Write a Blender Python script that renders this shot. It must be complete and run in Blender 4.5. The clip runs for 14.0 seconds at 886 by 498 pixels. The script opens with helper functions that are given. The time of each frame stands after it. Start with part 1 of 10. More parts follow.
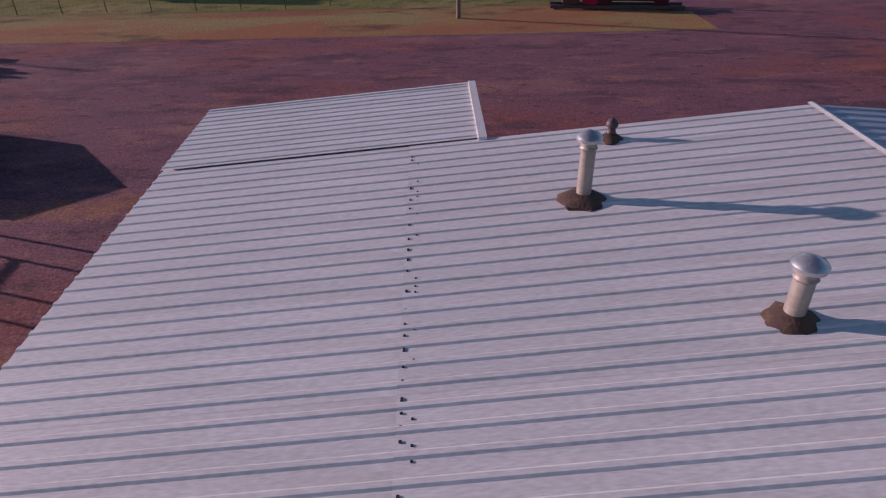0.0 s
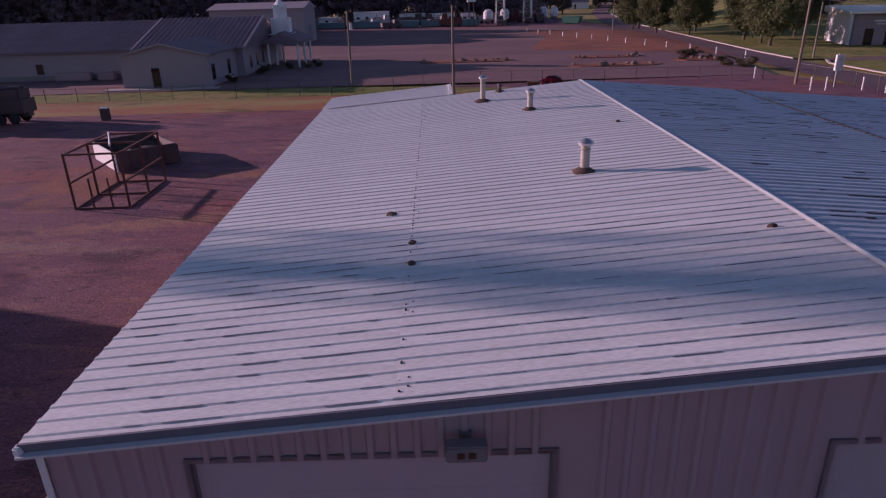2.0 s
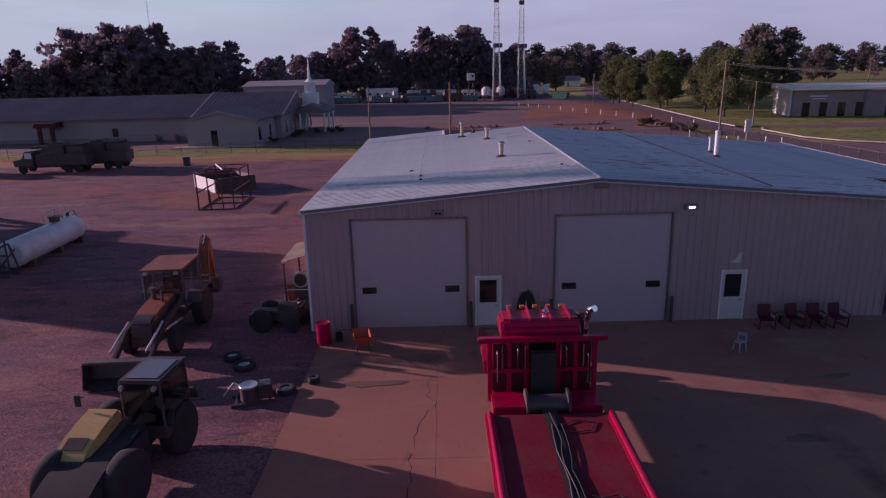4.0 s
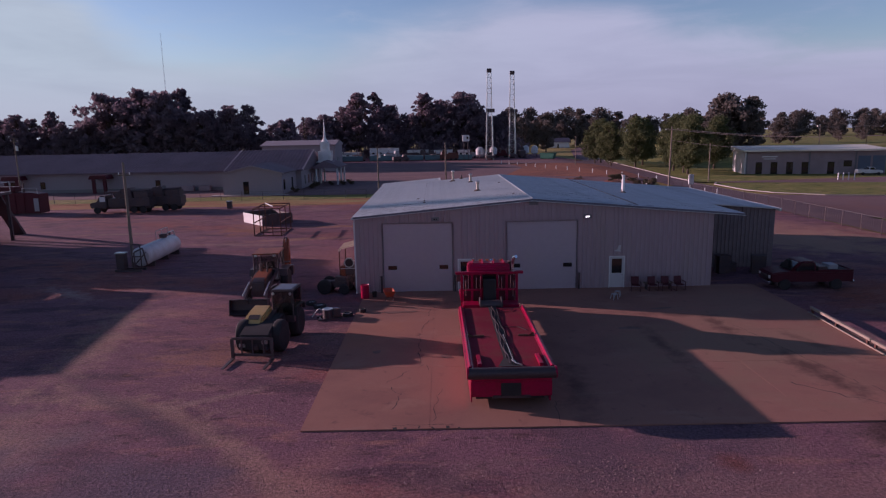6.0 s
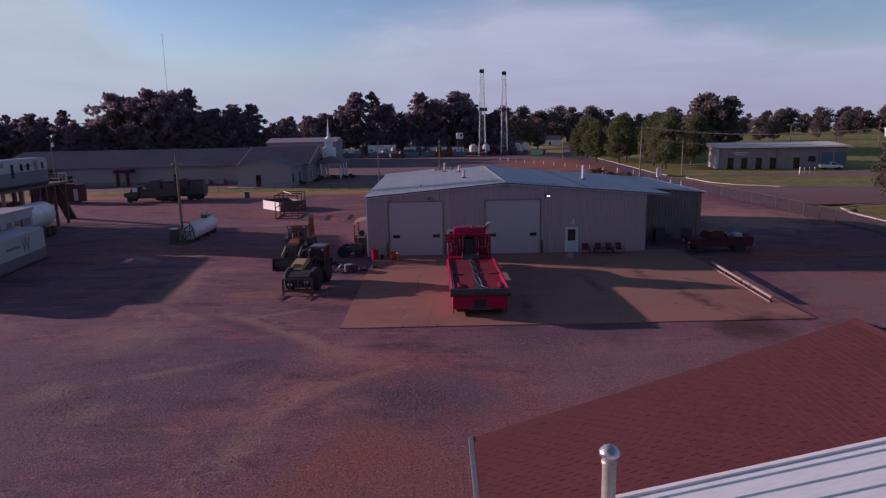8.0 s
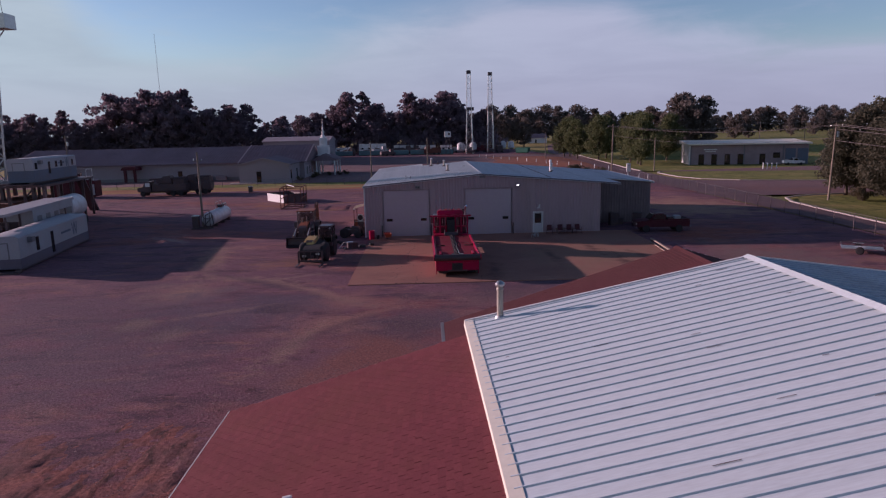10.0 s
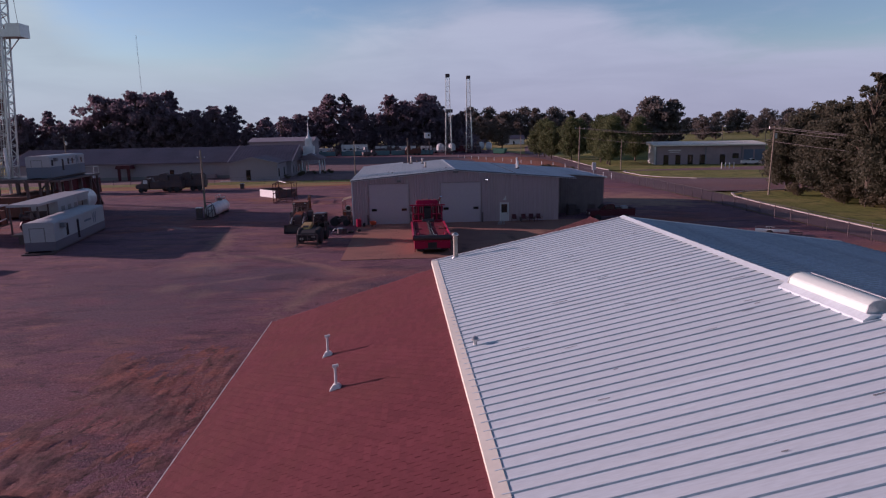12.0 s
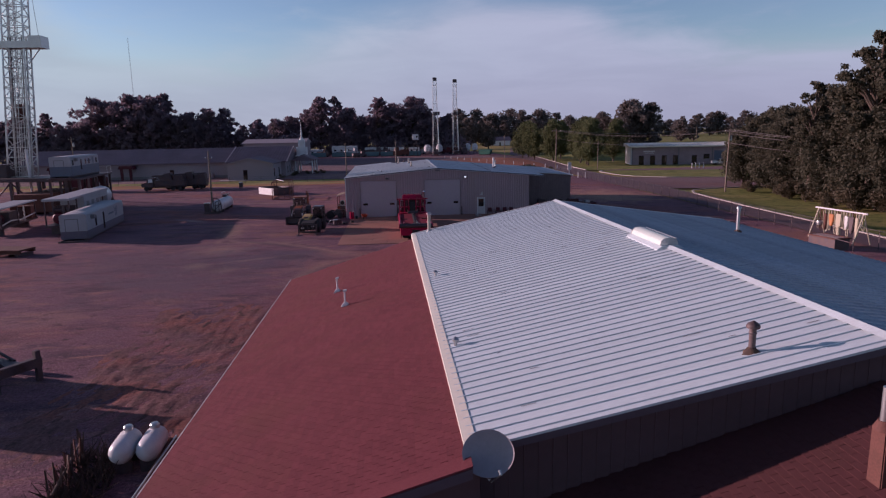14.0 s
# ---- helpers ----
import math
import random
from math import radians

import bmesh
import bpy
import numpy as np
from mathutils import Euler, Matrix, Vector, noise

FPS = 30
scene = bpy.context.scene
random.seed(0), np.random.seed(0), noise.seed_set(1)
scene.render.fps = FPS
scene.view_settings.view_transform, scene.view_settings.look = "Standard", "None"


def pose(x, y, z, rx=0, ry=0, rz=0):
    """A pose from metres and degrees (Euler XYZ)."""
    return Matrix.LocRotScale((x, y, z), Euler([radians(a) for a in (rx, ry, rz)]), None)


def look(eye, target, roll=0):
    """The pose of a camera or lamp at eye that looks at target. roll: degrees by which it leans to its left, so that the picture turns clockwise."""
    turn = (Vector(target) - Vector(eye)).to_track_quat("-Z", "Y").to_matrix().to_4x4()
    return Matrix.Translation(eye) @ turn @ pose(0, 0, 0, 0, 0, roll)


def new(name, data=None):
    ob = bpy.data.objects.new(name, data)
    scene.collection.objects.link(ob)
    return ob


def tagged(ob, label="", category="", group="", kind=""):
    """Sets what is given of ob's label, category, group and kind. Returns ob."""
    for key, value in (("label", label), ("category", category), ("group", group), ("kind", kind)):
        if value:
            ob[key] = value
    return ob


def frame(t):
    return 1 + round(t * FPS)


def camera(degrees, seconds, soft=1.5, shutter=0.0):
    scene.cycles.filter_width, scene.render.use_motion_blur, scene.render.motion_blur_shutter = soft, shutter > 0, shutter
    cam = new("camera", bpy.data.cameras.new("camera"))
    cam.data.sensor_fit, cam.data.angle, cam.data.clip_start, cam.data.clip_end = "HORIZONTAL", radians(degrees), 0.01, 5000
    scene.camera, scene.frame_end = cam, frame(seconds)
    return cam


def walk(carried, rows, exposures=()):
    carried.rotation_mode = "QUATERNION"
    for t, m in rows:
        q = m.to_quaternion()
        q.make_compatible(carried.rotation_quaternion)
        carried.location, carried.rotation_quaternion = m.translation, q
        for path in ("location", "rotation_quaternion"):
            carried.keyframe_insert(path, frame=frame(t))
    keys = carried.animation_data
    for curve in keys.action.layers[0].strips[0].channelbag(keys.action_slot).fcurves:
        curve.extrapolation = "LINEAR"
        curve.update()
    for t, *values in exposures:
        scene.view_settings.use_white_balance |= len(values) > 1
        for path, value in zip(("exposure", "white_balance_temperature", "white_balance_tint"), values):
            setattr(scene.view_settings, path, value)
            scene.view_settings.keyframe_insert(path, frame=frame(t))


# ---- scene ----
cam = camera(69.2, 14.0, 1.2)
PATH = [
    (0, (4.946, 12.792, 10.475), (4.952, 14.493, 9.423), -1.15),
    (0.5, (4.955, 7.625, 10.378), (4.963, 9.403, 9.461), -1.05),
    (1, (5.263, 2.892, 10.389), (5.245, 4.704, 9.543), -1.95),
    (1.5, (5.338, -1.873, 10.407), (5.320, -0.039, 9.611), -1.85),
    (2, (5.325, -6.671, 10.428), (5.316, -4.814, 9.684), -1.65),
    (2.5, (5.408, -11.380, 10.431), (5.401, -9.504, 9.739), -1.35),
    (2.7, (5.484, -13.101, 10.382), (5.471, -11.215, 9.716), -1.75),
    (4.8, (5.968, -32.903, 10.771), (5.956, -30.957, 10.308), -1.2),
    (5, (5.939, -34.539, 10.767), (5.932, -32.589, 10.325), -1.2),
    (5.5, (5.999, -38.903, 10.801), (5.995, -36.941, 10.413), -1.2),
    (6, (6.062, -42.948, 10.843), (6.059, -40.98, 10.485), -1.1),
    (6.5, (6.094, -46.758, 10.866), (6.094, -44.791, 10.506), -1.1),
    (7, (6.136, -50.098, 10.884), (6.139, -48.131, 10.522), -1.1),
    (7.5, (6.245, -52.825, 10.855), (6.251, -50.859, 10.493), -1.1),
    (8, (6.306, -55.405, 10.892), (6.316, -53.439, 10.527), -1.1),
    (10.5, (6.629, -68.16, 10.992), (6.682, -66.196, 10.622), -1.2),
    (11, (6.66, -70.484, 10.946), (6.727, -68.52, 10.577), -1.1),
    (11.5, (6.709, -72.96, 10.999), (6.792, -70.996, 10.63), -1.1),
    (12, (6.669, -75.306, 10.99), (6.769, -73.343, 10.623), -1.1),
    (12.5, (6.652, -77.65, 11.058), (6.767, -75.688, 10.689), -1.1),
    (13, (6.676, -79.986, 11.095), (6.804, -78.024, 10.727), -1.1),
    (13.5, (6.81, -82.446, 11.17), (6.941, -80.484, 10.804), -1.1),
    (14, (6.898, -85.058, 11.232), (7.031, -83.096, 10.868), -1.1),
]
walk(cam, [(t, look(eye, target, roll)) for t, eye, target, roll in PATH],
     [(0, 0.02, 6150, 44), (2.5, 0.02, 6150, 61), (5, 0.0, 6150, 55), (8, 0.02, 6150, 50), (10.5, 0.02, 6150, 46), (14, 0.02, 6150, 47)])

# ---- world, sun ----
SUN_EL, SUN_AZ = radians(11.8), radians(18.3)      # low evening sun in the west, a little to the north
sun_dir = Vector((-math.cos(SUN_EL) * math.cos(SUN_AZ), math.cos(SUN_EL) * math.sin(SUN_AZ), math.sin(SUN_EL)))

CLOUD_NW, CLOUD_NE = (4.75, 6.9, 6.35), (4.7, 5.97, 6.32)
CLOUD_LOW_NW, CLOUD_LOW_NE = (4.55, 6.2, 6.1), (4.05, 4.95, 5.55)
world = bpy.data.worlds.new("evening_sky")
scene.world = world
world.use_nodes = True
wn, wl = world.node_tree.nodes, world.node_tree.links
wn.clear()
w_out, w_bg = wn.new("ShaderNodeOutputWorld"), wn.new("ShaderNodeBackground")
sky = wn.new("ShaderNodeTexSky")
sky.sky_type, sky.sun_disc = "NISHITA", False
sky.sun_elevation, sky.sun_rotation = SUN_EL, math.atan2(sun_dir.x, sun_dir.y)
sky.air_density, sky.dust_density, sky.ozone_density = 1.0, 0.4, 1.2


def w_math(op, a, b=None, clamp=False):
    """A Math node of the sky; numbers or sockets go in."""
    k = wn.new("ShaderNodeMath")
    k.operation, k.use_clamp = op, clamp
    for i, v in enumerate((a, b)):
        if v is None:
            continue
        if isinstance(v, (int, float)):
            k.inputs[i].default_value = v
        else:
            wl.new(v, k.inputs[i])
    return k.outputs[0]


def w_range(v, lo, hi, a=0.0, b=1.0, smooth=True):
    k = wn.new("ShaderNodeMapRange")
    k.interpolation_type = "SMOOTHSTEP" if smooth else "LINEAR"
    for name, x in (("From Min", lo), ("From Max", hi), ("To Min", a), ("To Max", b)):
        k.inputs[name].default_value = x
    wl.new(v, k.inputs["Value"])
    return k.outputs["Result"]


def w_blend(fac, a, b, how="MIX"):
    k = wn.new("ShaderNodeMix")
    k.data_type, k.blend_type = "RGBA", how
    for name, v in (("Factor", fac), ("A", a), ("B", b)):
        if isinstance(v, tuple):
            k.inputs[name].default_value = (*v, 1)
        elif isinstance(v, float):
            k.inputs[name].default_value = v
        else:
            wl.new(v, k.inputs[name])
    return k.outputs["Result"]


def w_noise(scale, detail, rough, stretch, turn, distort=0.0):
    mp, ns = wn.new("ShaderNodeMapping"), wn.new("ShaderNodeTexNoise")
    mp.inputs["Scale"].default_value, mp.inputs["Rotation"].default_value = stretch, turn
    ns.inputs["Scale"].default_value, ns.inputs["Detail"].default_value = scale, detail
    ns.inputs["Roughness"].default_value, ns.inputs["Distortion"].default_value = rough, distort
    wl.new(w_geo.outputs["Generated"], mp.inputs["Vector"])
    wl.new(mp.outputs["Vector"], ns.inputs["Vector"])
    return ns.outputs["Fac"]


w_geo, w_sep = wn.new("ShaderNodeTexCoord"), wn.new("ShaderNodeSeparateXYZ")
wl.new(w_geo.outputs["Generated"], w_sep.inputs[0])
w_x, w_y, w_z = w_sep.outputs
w_az = w_math("ARCTAN2", w_x, w_y)
w_el = w_math("DIVIDE", w_z, w_math("SQRT", w_math("ADD", w_math("MULTIPLY", w_x, w_x), w_math("MULTIPLY", w_y, w_y))))
# a bank of thin cloud lies round the horizon; its upper edge rises and falls with the bearing
w_edge = wn.new("ShaderNodeFloatCurve")
curve = w_edge.mapping.curves[0]
EDGE = [(-0.70, 0.27), (-0.52, 0.19), (-0.43, 0.125), (-0.33, 0.098), (-0.20, 0.104), (-0.07, 0.135), (0.05, 0.165), (0.14, 0.18), (0.25, 0.168), (0.34, 0.135), (0.43, 0.11), (0.55, 0.095), (0.70, 0.085)]
curve.points[0].location, curve.points[1].location = (0.0, EDGE[0][1]), (1.0, EDGE[-1][1])
for q, h in EDGE[1:-1]:
    curve.points.new((q + 0.7) / 1.4, h)
w_edge.mapping.update()
wl.new(w_range(w_az, -0.7, 0.7, smooth=False), w_edge.inputs["Value"])
w_wisp = w_noise(5.0, 6.0, 0.55, (1.0, 1.0, 5.0), (0.0, 0.28, 0.2), 0.4)
w_fine = w_noise(14.0, 5.0, 0.6, (1.0, 1.0, 4.0), (0.0, 0.45, 0.2), 0.3)
w_over = w_math("SUBTRACT", w_el, w_math("ADD", w_edge.outputs[0], w_math("MULTIPLY", w_math("SUBTRACT", w_wisp, 0.5), 0.10)))
w_bank = w_range(w_over, -0.035, 0.045, 0.95, 0.0)
# broken high cloud overhead
w_high = w_math("MULTIPLY", w_range(w_noise(2.2, 5.0, 0.45, (1.0, 1.0, 4.2), (0.0, 0.5, 0.9), 0.6), 0.40, 0.64, 0.0, 0.8), w_math("MULTIPLY", w_range(w_z, 0.20, 0.28), w_range(w_z, 0.28, 0.5, 1.0, 0.0)))
w_veil = w_math("MULTIPLY", w_range(w_fine, 0.45, 0.75, 0.0, 0.35), w_range(w_over, 0.0, 0.10, 1.0, 0.0))
w_cloud = w_math("MAXIMUM", w_math("MAXIMUM", w_bank, w_veil), w_high)
# the bank is whiter to the north-west and mauve-grey low down to the north-east
w_white = w_blend(w_range(w_az, -0.45, 0.25), CLOUD_NW, CLOUD_NE)
w_white = w_blend(w_range(w_el, 0.02, 0.12, 1.0, 0.0), w_white, w_blend(w_range(w_az, -0.5, 0.2), CLOUD_LOW_NW, CLOUD_LOW_NE))
w_white = w_blend(1.0, w_white, w_blend(w_range(w_wisp, 0.3, 0.7), (0.94, 0.94, 0.95), (1.05, 1.05, 1.04)), "MULTIPLY")
w_tone = w_blend(w_range(w_z, 0.15, 0.6, smooth=False), (1.02, 1.36, 1.42), (0.68, 0.92, 1.0))
w_blue = w_blend(1.0, sky.outputs["Color"], w_tone, "MULTIPLY")
wl.new(w_blend(w_cloud, w_blue, w_white), w_bg.inputs["Color"])
wl.new(w_bg.outputs["Background"], w_out.inputs["Surface"])
w_bg.inputs["Strength"].default_value = 0.078

sun = new("sun", bpy.data.lights.new("sun", "SUN"))
sun.data.energy, sun.data.angle, sun.data.color = 5.0, radians(0.6), (1.0, 0.80, 0.66)
sun.matrix_world = look(sun_dir * 50, (0, 0, 0))


# ---- materials ----
def material(name, color, rough=0.7, metal=0.0, vary=0.25, scale=3.0, bump=0.0, bump_scale=40.0, dirt=None, dirt_amount=0.0,
             dirt_scale=0.6, spec=0.5, random_value=0.0, coat=0.0, stretch=(1, 1, 1)):
    """A painted, mineral or metal surface: colour varied at two scales, stains of a second colour, fine relief."""
    m = bpy.data.materials.new(name)
    m.use_nodes = True
    n, l = m.node_tree.nodes, m.node_tree.links
    p = n["Principled BSDF"]
    p.inputs["Roughness"].default_value, p.inputs["Metallic"].default_value = rough, metal
    p.inputs["Specular IOR Level"].default_value = spec
    p.inputs["Coat Weight"].default_value = coat
    tc, mp = n.new("ShaderNodeTexCoord"), n.new("ShaderNodeMapping")
    mp.inputs["Scale"].default_value = stretch
    l.new(tc.outputs["Object"], mp.inputs["Vector"])
    big, fine = n.new("ShaderNodeTexNoise"), n.new("ShaderNodeTexNoise")
    big.inputs["Scale"].default_value, fine.inputs["Scale"].default_value = scale * 0.22, scale * 6
    big.inputs["Detail"].default_value, fine.inputs["Detail"].default_value = 5, 3
    both = n.new("ShaderNodeMath")
    both.operation = "ADD"
    for t in (big, fine):
        l.new(mp.outputs["Vector"], t.inputs["Vector"])
    l.new(big.outputs["Fac"], both.inputs[0])
    l.new(fine.outputs["Fac"], both.inputs[1])
    rng = n.new("ShaderNodeMapRange")
    rng.inputs["From Min"].default_value, rng.inputs["From Max"].default_value = 0.6, 1.4
    rng.inputs["To Min"].default_value, rng.inputs["To Max"].default_value = 1 - vary, 1 + vary
    l.new(both.outputs["Value"], rng.inputs["Value"])
    tone = rng.outputs["Result"]
    if random_value:
        oi, rr, mul = n.new("ShaderNodeObjectInfo"), n.new("ShaderNodeMapRange"), n.new("ShaderNodeMath")
        rr.inputs["To Min"].default_value, rr.inputs["To Max"].default_value = 1 - random_value, 1 + random_value
        mul.operation = "MULTIPLY"
        l.new(oi.outputs["Random"], rr.inputs["Value"])
        l.new(rr.outputs["Result"], mul.inputs[0])
        l.new(tone, mul.inputs[1])
        tone = mul.outputs["Value"]
    mulc = n.new("ShaderNodeVectorMath")
    mulc.operation = "SCALE"
    mulc.inputs[0].default_value = color
    l.new(tone, mulc.inputs["Scale"])
    col = mulc.outputs["Vector"]
    if dirt:
        dn, dr, dm = n.new("ShaderNodeTexNoise"), n.new("ShaderNodeMapRange"), n.new("ShaderNodeMix")
        dn.inputs["Scale"].default_value, dn.inputs["Detail"].default_value, dn.inputs["Roughness"].default_value = dirt_scale, 7, 0.65
        l.new(mp.outputs["Vector"], dn.inputs["Vector"])
        dr.inputs["From Min"].default_value, dr.inputs["From Max"].default_value = 0.45, 0.72
        dr.inputs["To Max"].default_value = dirt_amount
        l.new(dn.outputs["Fac"], dr.inputs["Value"])
        dm.data_type = "RGBA"
        l.new(dr.outputs["Result"], dm.inputs["Factor"])
        l.new(col, dm.inputs["A"])
        dm.inputs["B"].default_value = (*dirt, 1)
        col = dm.outputs["Result"]
    l.new(col, p.inputs["Base Color"])
    if bump:
        bn, bp = n.new("ShaderNodeTexNoise"), n.new("ShaderNodeBump")
        bn.inputs["Scale"].default_value, bn.inputs["Detail"].default_value = bump_scale, 4
        l.new(mp.outputs["Vector"], bn.inputs["Vector"])
        bp.inputs["Strength"].default_value, bp.inputs["Distance"].default_value = bump, 0.02
        l.new(bn.outputs["Fac"], bp.inputs["Height"])
        l.new(bp.outputs["Normal"], p.inputs["Normal"])
    return m


def emitter(name, color, strength):
    m = bpy.data.materials.new(name)
    m.use_nodes = True
    p = m.node_tree.nodes["Principled BSDF"]
    p.inputs["Base Color"].default_value = (*color, 1)
    p.inputs["Emission Color"].default_value = (*color, 1)
    p.inputs["Emission Strength"].default_value = strength
    return m


def glass(name, color, rough=0.05):
    """Dark tinted glazing seen from outside."""
    m = bpy.data.materials.new(name)
    m.use_nodes = True
    p = m.node_tree.nodes["Principled BSDF"]
    p.inputs["Base Color"].default_value = (*color, 1)
    p.inputs["Roughness"].default_value = rough
    p.inputs["Specular IOR Level"].default_value = 0.8
    return m


def clear_glass(name):
    """Thin cab glazing that one sees through."""
    m = bpy.data.materials.new(name)
    m.use_nodes = True
    n, l = m.node_tree.nodes, m.node_tree.links
    tp, gl, mx = n.new("ShaderNodeBsdfTransparent"), n.new("ShaderNodeBsdfGlossy"), n.new("ShaderNodeMixShader")
    tp.inputs["Color"].default_value = (0.62, 0.64, 0.64, 1)
    gl.inputs["Roughness"].default_value = 0.06
    mx.inputs["Fac"].default_value = 0.07
    l.new(tp.outputs["BSDF"], mx.inputs[1])
    l.new(gl.outputs["BSDF"], mx.inputs[2])
    l.new(mx.outputs["Shader"], n["Material Output"].inputs["Surface"])
    return m


m_pane = clear_glass("thin_cab_glass")


def ground_material(name, layers, bump=0.5, fine_scale=9.0, patches=(), streaks=(), grain=(0.42, 1.6)):
    """Loose ground: a base colour and layers (colour, noise scale, low, high, stretch along x) laid over it by noise, with gravel relief."""
    m = bpy.data.materials.new(name)
    m.use_nodes = True
    n, l = m.node_tree.nodes, m.node_tree.links
    p = n["Principled BSDF"]
    p.inputs["Roughness"].default_value = 0.95
    p.inputs["Specular IOR Level"].default_value = 0.15
    geo = n.new("ShaderNodeNewGeometry")
    rgb = n.new("ShaderNodeRGB")
    rgb.outputs[0].default_value = (*layers[0], 1)
    col = rgb.outputs[0]
    for i, (color, scale, low, high, sx) in enumerate(layers[1:]):
        mp, ns, mr, mx = n.new("ShaderNodeMapping"), n.new("ShaderNodeTexNoise"), n.new("ShaderNodeMapRange"), n.new("ShaderNodeMix")
        mp.inputs["Location"].default_value = (13.7 * i, 5.1 * i, 0)
        mp.inputs["Scale"].default_value = (sx, 1, 1)
        mp.inputs["Rotation"].default_value = (0, 0, 0.35 * (i % 3))
        ns.inputs["Scale"].default_value, ns.inputs["Detail"].default_value, ns.inputs["Roughness"].default_value = scale, 8, 0.62
        ns.inputs["Distortion"].default_value = 0.3
        l.new(geo.outputs["Position"], mp.inputs["Vector"])
        l.new(mp.outputs["Vector"], ns.inputs["Vector"])
        mr.inputs["From Min"].default_value, mr.inputs["From Max"].default_value = low, high
        l.new(ns.outputs["Fac"], mr.inputs["Value"])
        mx.data_type = "RGBA"
        l.new(mr.outputs["Result"], mx.inputs["Factor"])
        l.new(col, mx.inputs["A"])
        mx.inputs["B"].default_value = (*color, 1)
        col = mx.outputs["Result"]
    if patches:
        wob = n.new("ShaderNodeTexNoise")
        wob.inputs["Scale"].default_value, wob.inputs["Detail"].default_value, wob.inputs["Roughness"].default_value = 0.35, 6, 0.62
        l.new(geo.outputs["Position"], wob.inputs["Vector"])
    for color, cx, cy, r, amount in patches:
        ds, ad, mr, mx = n.new("ShaderNodeVectorMath"), n.new("ShaderNodeMath"), n.new("ShaderNodeMapRange"), n.new("ShaderNodeMix")
        ds.operation = "DISTANCE"
        ds.inputs[1].default_value = (cx, cy, 0)
        l.new(geo.outputs["Position"], ds.inputs[0])
        ad.operation = "MULTIPLY_ADD"
        ad.inputs[1].default_value = -3.2 * r
        l.new(wob.outputs["Fac"], ad.inputs[0])
        l.new(ds.outputs["Value"], ad.inputs[2])
        mr.inputs["From Min"].default_value, mr.inputs["From Max"].default_value = -1.25 * r, -0.45 * r
        mr.inputs["To Min"].default_value, mr.inputs["To Max"].default_value = amount, 0.0
        l.new(ad.outputs["Value"], mr.inputs["Value"])
        mx.data_type = "RGBA"
        l.new(mr.outputs["Result"], mx.inputs["Factor"])
        l.new(col, mx.inputs["A"])
        mx.inputs["B"].default_value = (*color, 1)
        col = mx.outputs["Result"]
    if streaks:
        tear = n.new("ShaderNodeTexNoise")
        tear.inputs["Scale"].default_value, tear.inputs["Detail"].default_value, tear.inputs["Roughness"].default_value = 1.1, 7, 0.68
        l.new(geo.outputs["Position"], tear.inputs["Vector"])
    for color, cx, cy, turn, length, width, amount in streaks:
        mp, ln, ad, mr, mx = n.new("ShaderNodeMapping"), n.new("ShaderNodeVectorMath"), n.new("ShaderNodeMath"), n.new("ShaderNodeMapRange"), n.new("ShaderNodeMix")
        mp.vector_type = "TEXTURE"
        mp.inputs["Location"].default_value = (cx, cy, 0)
        mp.inputs["Rotation"].default_value = (0, 0, radians(turn))
        mp.inputs["Scale"].default_value = (length, width, 50)
        l.new(geo.outputs["Position"], mp.inputs["Vector"])
        ln.operation = "LENGTH"
        l.new(mp.outputs["Vector"], ln.inputs[0])
        ad.operation = "MULTIPLY_ADD"
        ad.inputs[1].default_value = -3.4
        l.new(tear.outputs["Fac"], ad.inputs[0])
        l.new(ln.outputs["Value"], ad.inputs[2])
        mr.inputs["From Min"].default_value, mr.inputs["From Max"].default_value = -1.6, -0.6
        mr.inputs["To Min"].default_value, mr.inputs["To Max"].default_value = amount, 0.0
        l.new(ad.outputs["Value"], mr.inputs["Value"])
        mx.data_type = "RGBA"
        l.new(mr.outputs["Result"], mx.inputs["Factor"])
        l.new(col, mx.inputs["A"])
        mx.inputs["B"].default_value = (*color, 1)
        col = mx.outputs["Result"]
    fine, fr, fm = n.new("ShaderNodeTexNoise"), n.new("ShaderNodeMapRange"), n.new("ShaderNodeMix")
    fine.inputs["Scale"].default_value, fine.inputs["Detail"].default_value, fine.inputs["Roughness"].default_value = fine_scale, 10, 0.78
    l.new(geo.outputs["Position"], fine.inputs["Vector"])
    fr.inputs["From Min"].default_value, fr.inputs["From Max"].default_value = 0.3, 0.7
    fr.inputs["To Min"].default_value, fr.inputs["To Max"].default_value = grain
    l.new(fine.outputs["Fac"], fr.inputs["Value"])
    sc = n.new("ShaderNodeVectorMath")
    sc.operation = "SCALE"
    l.new(col, sc.inputs[0])
    l.new(fr.outputs["Result"], sc.inputs["Scale"])
    l.new(sc.outputs["Vector"], p.inputs["Base Color"])
    bp = n.new("ShaderNodeBump")
    bp.inputs["Strength"].default_value, bp.inputs["Distance"].default_value = bump, 0.06
    l.new(fine.outputs["Fac"], bp.inputs["Height"])
    l.new(bp.outputs["Normal"], p.inputs["Normal"])
    return m


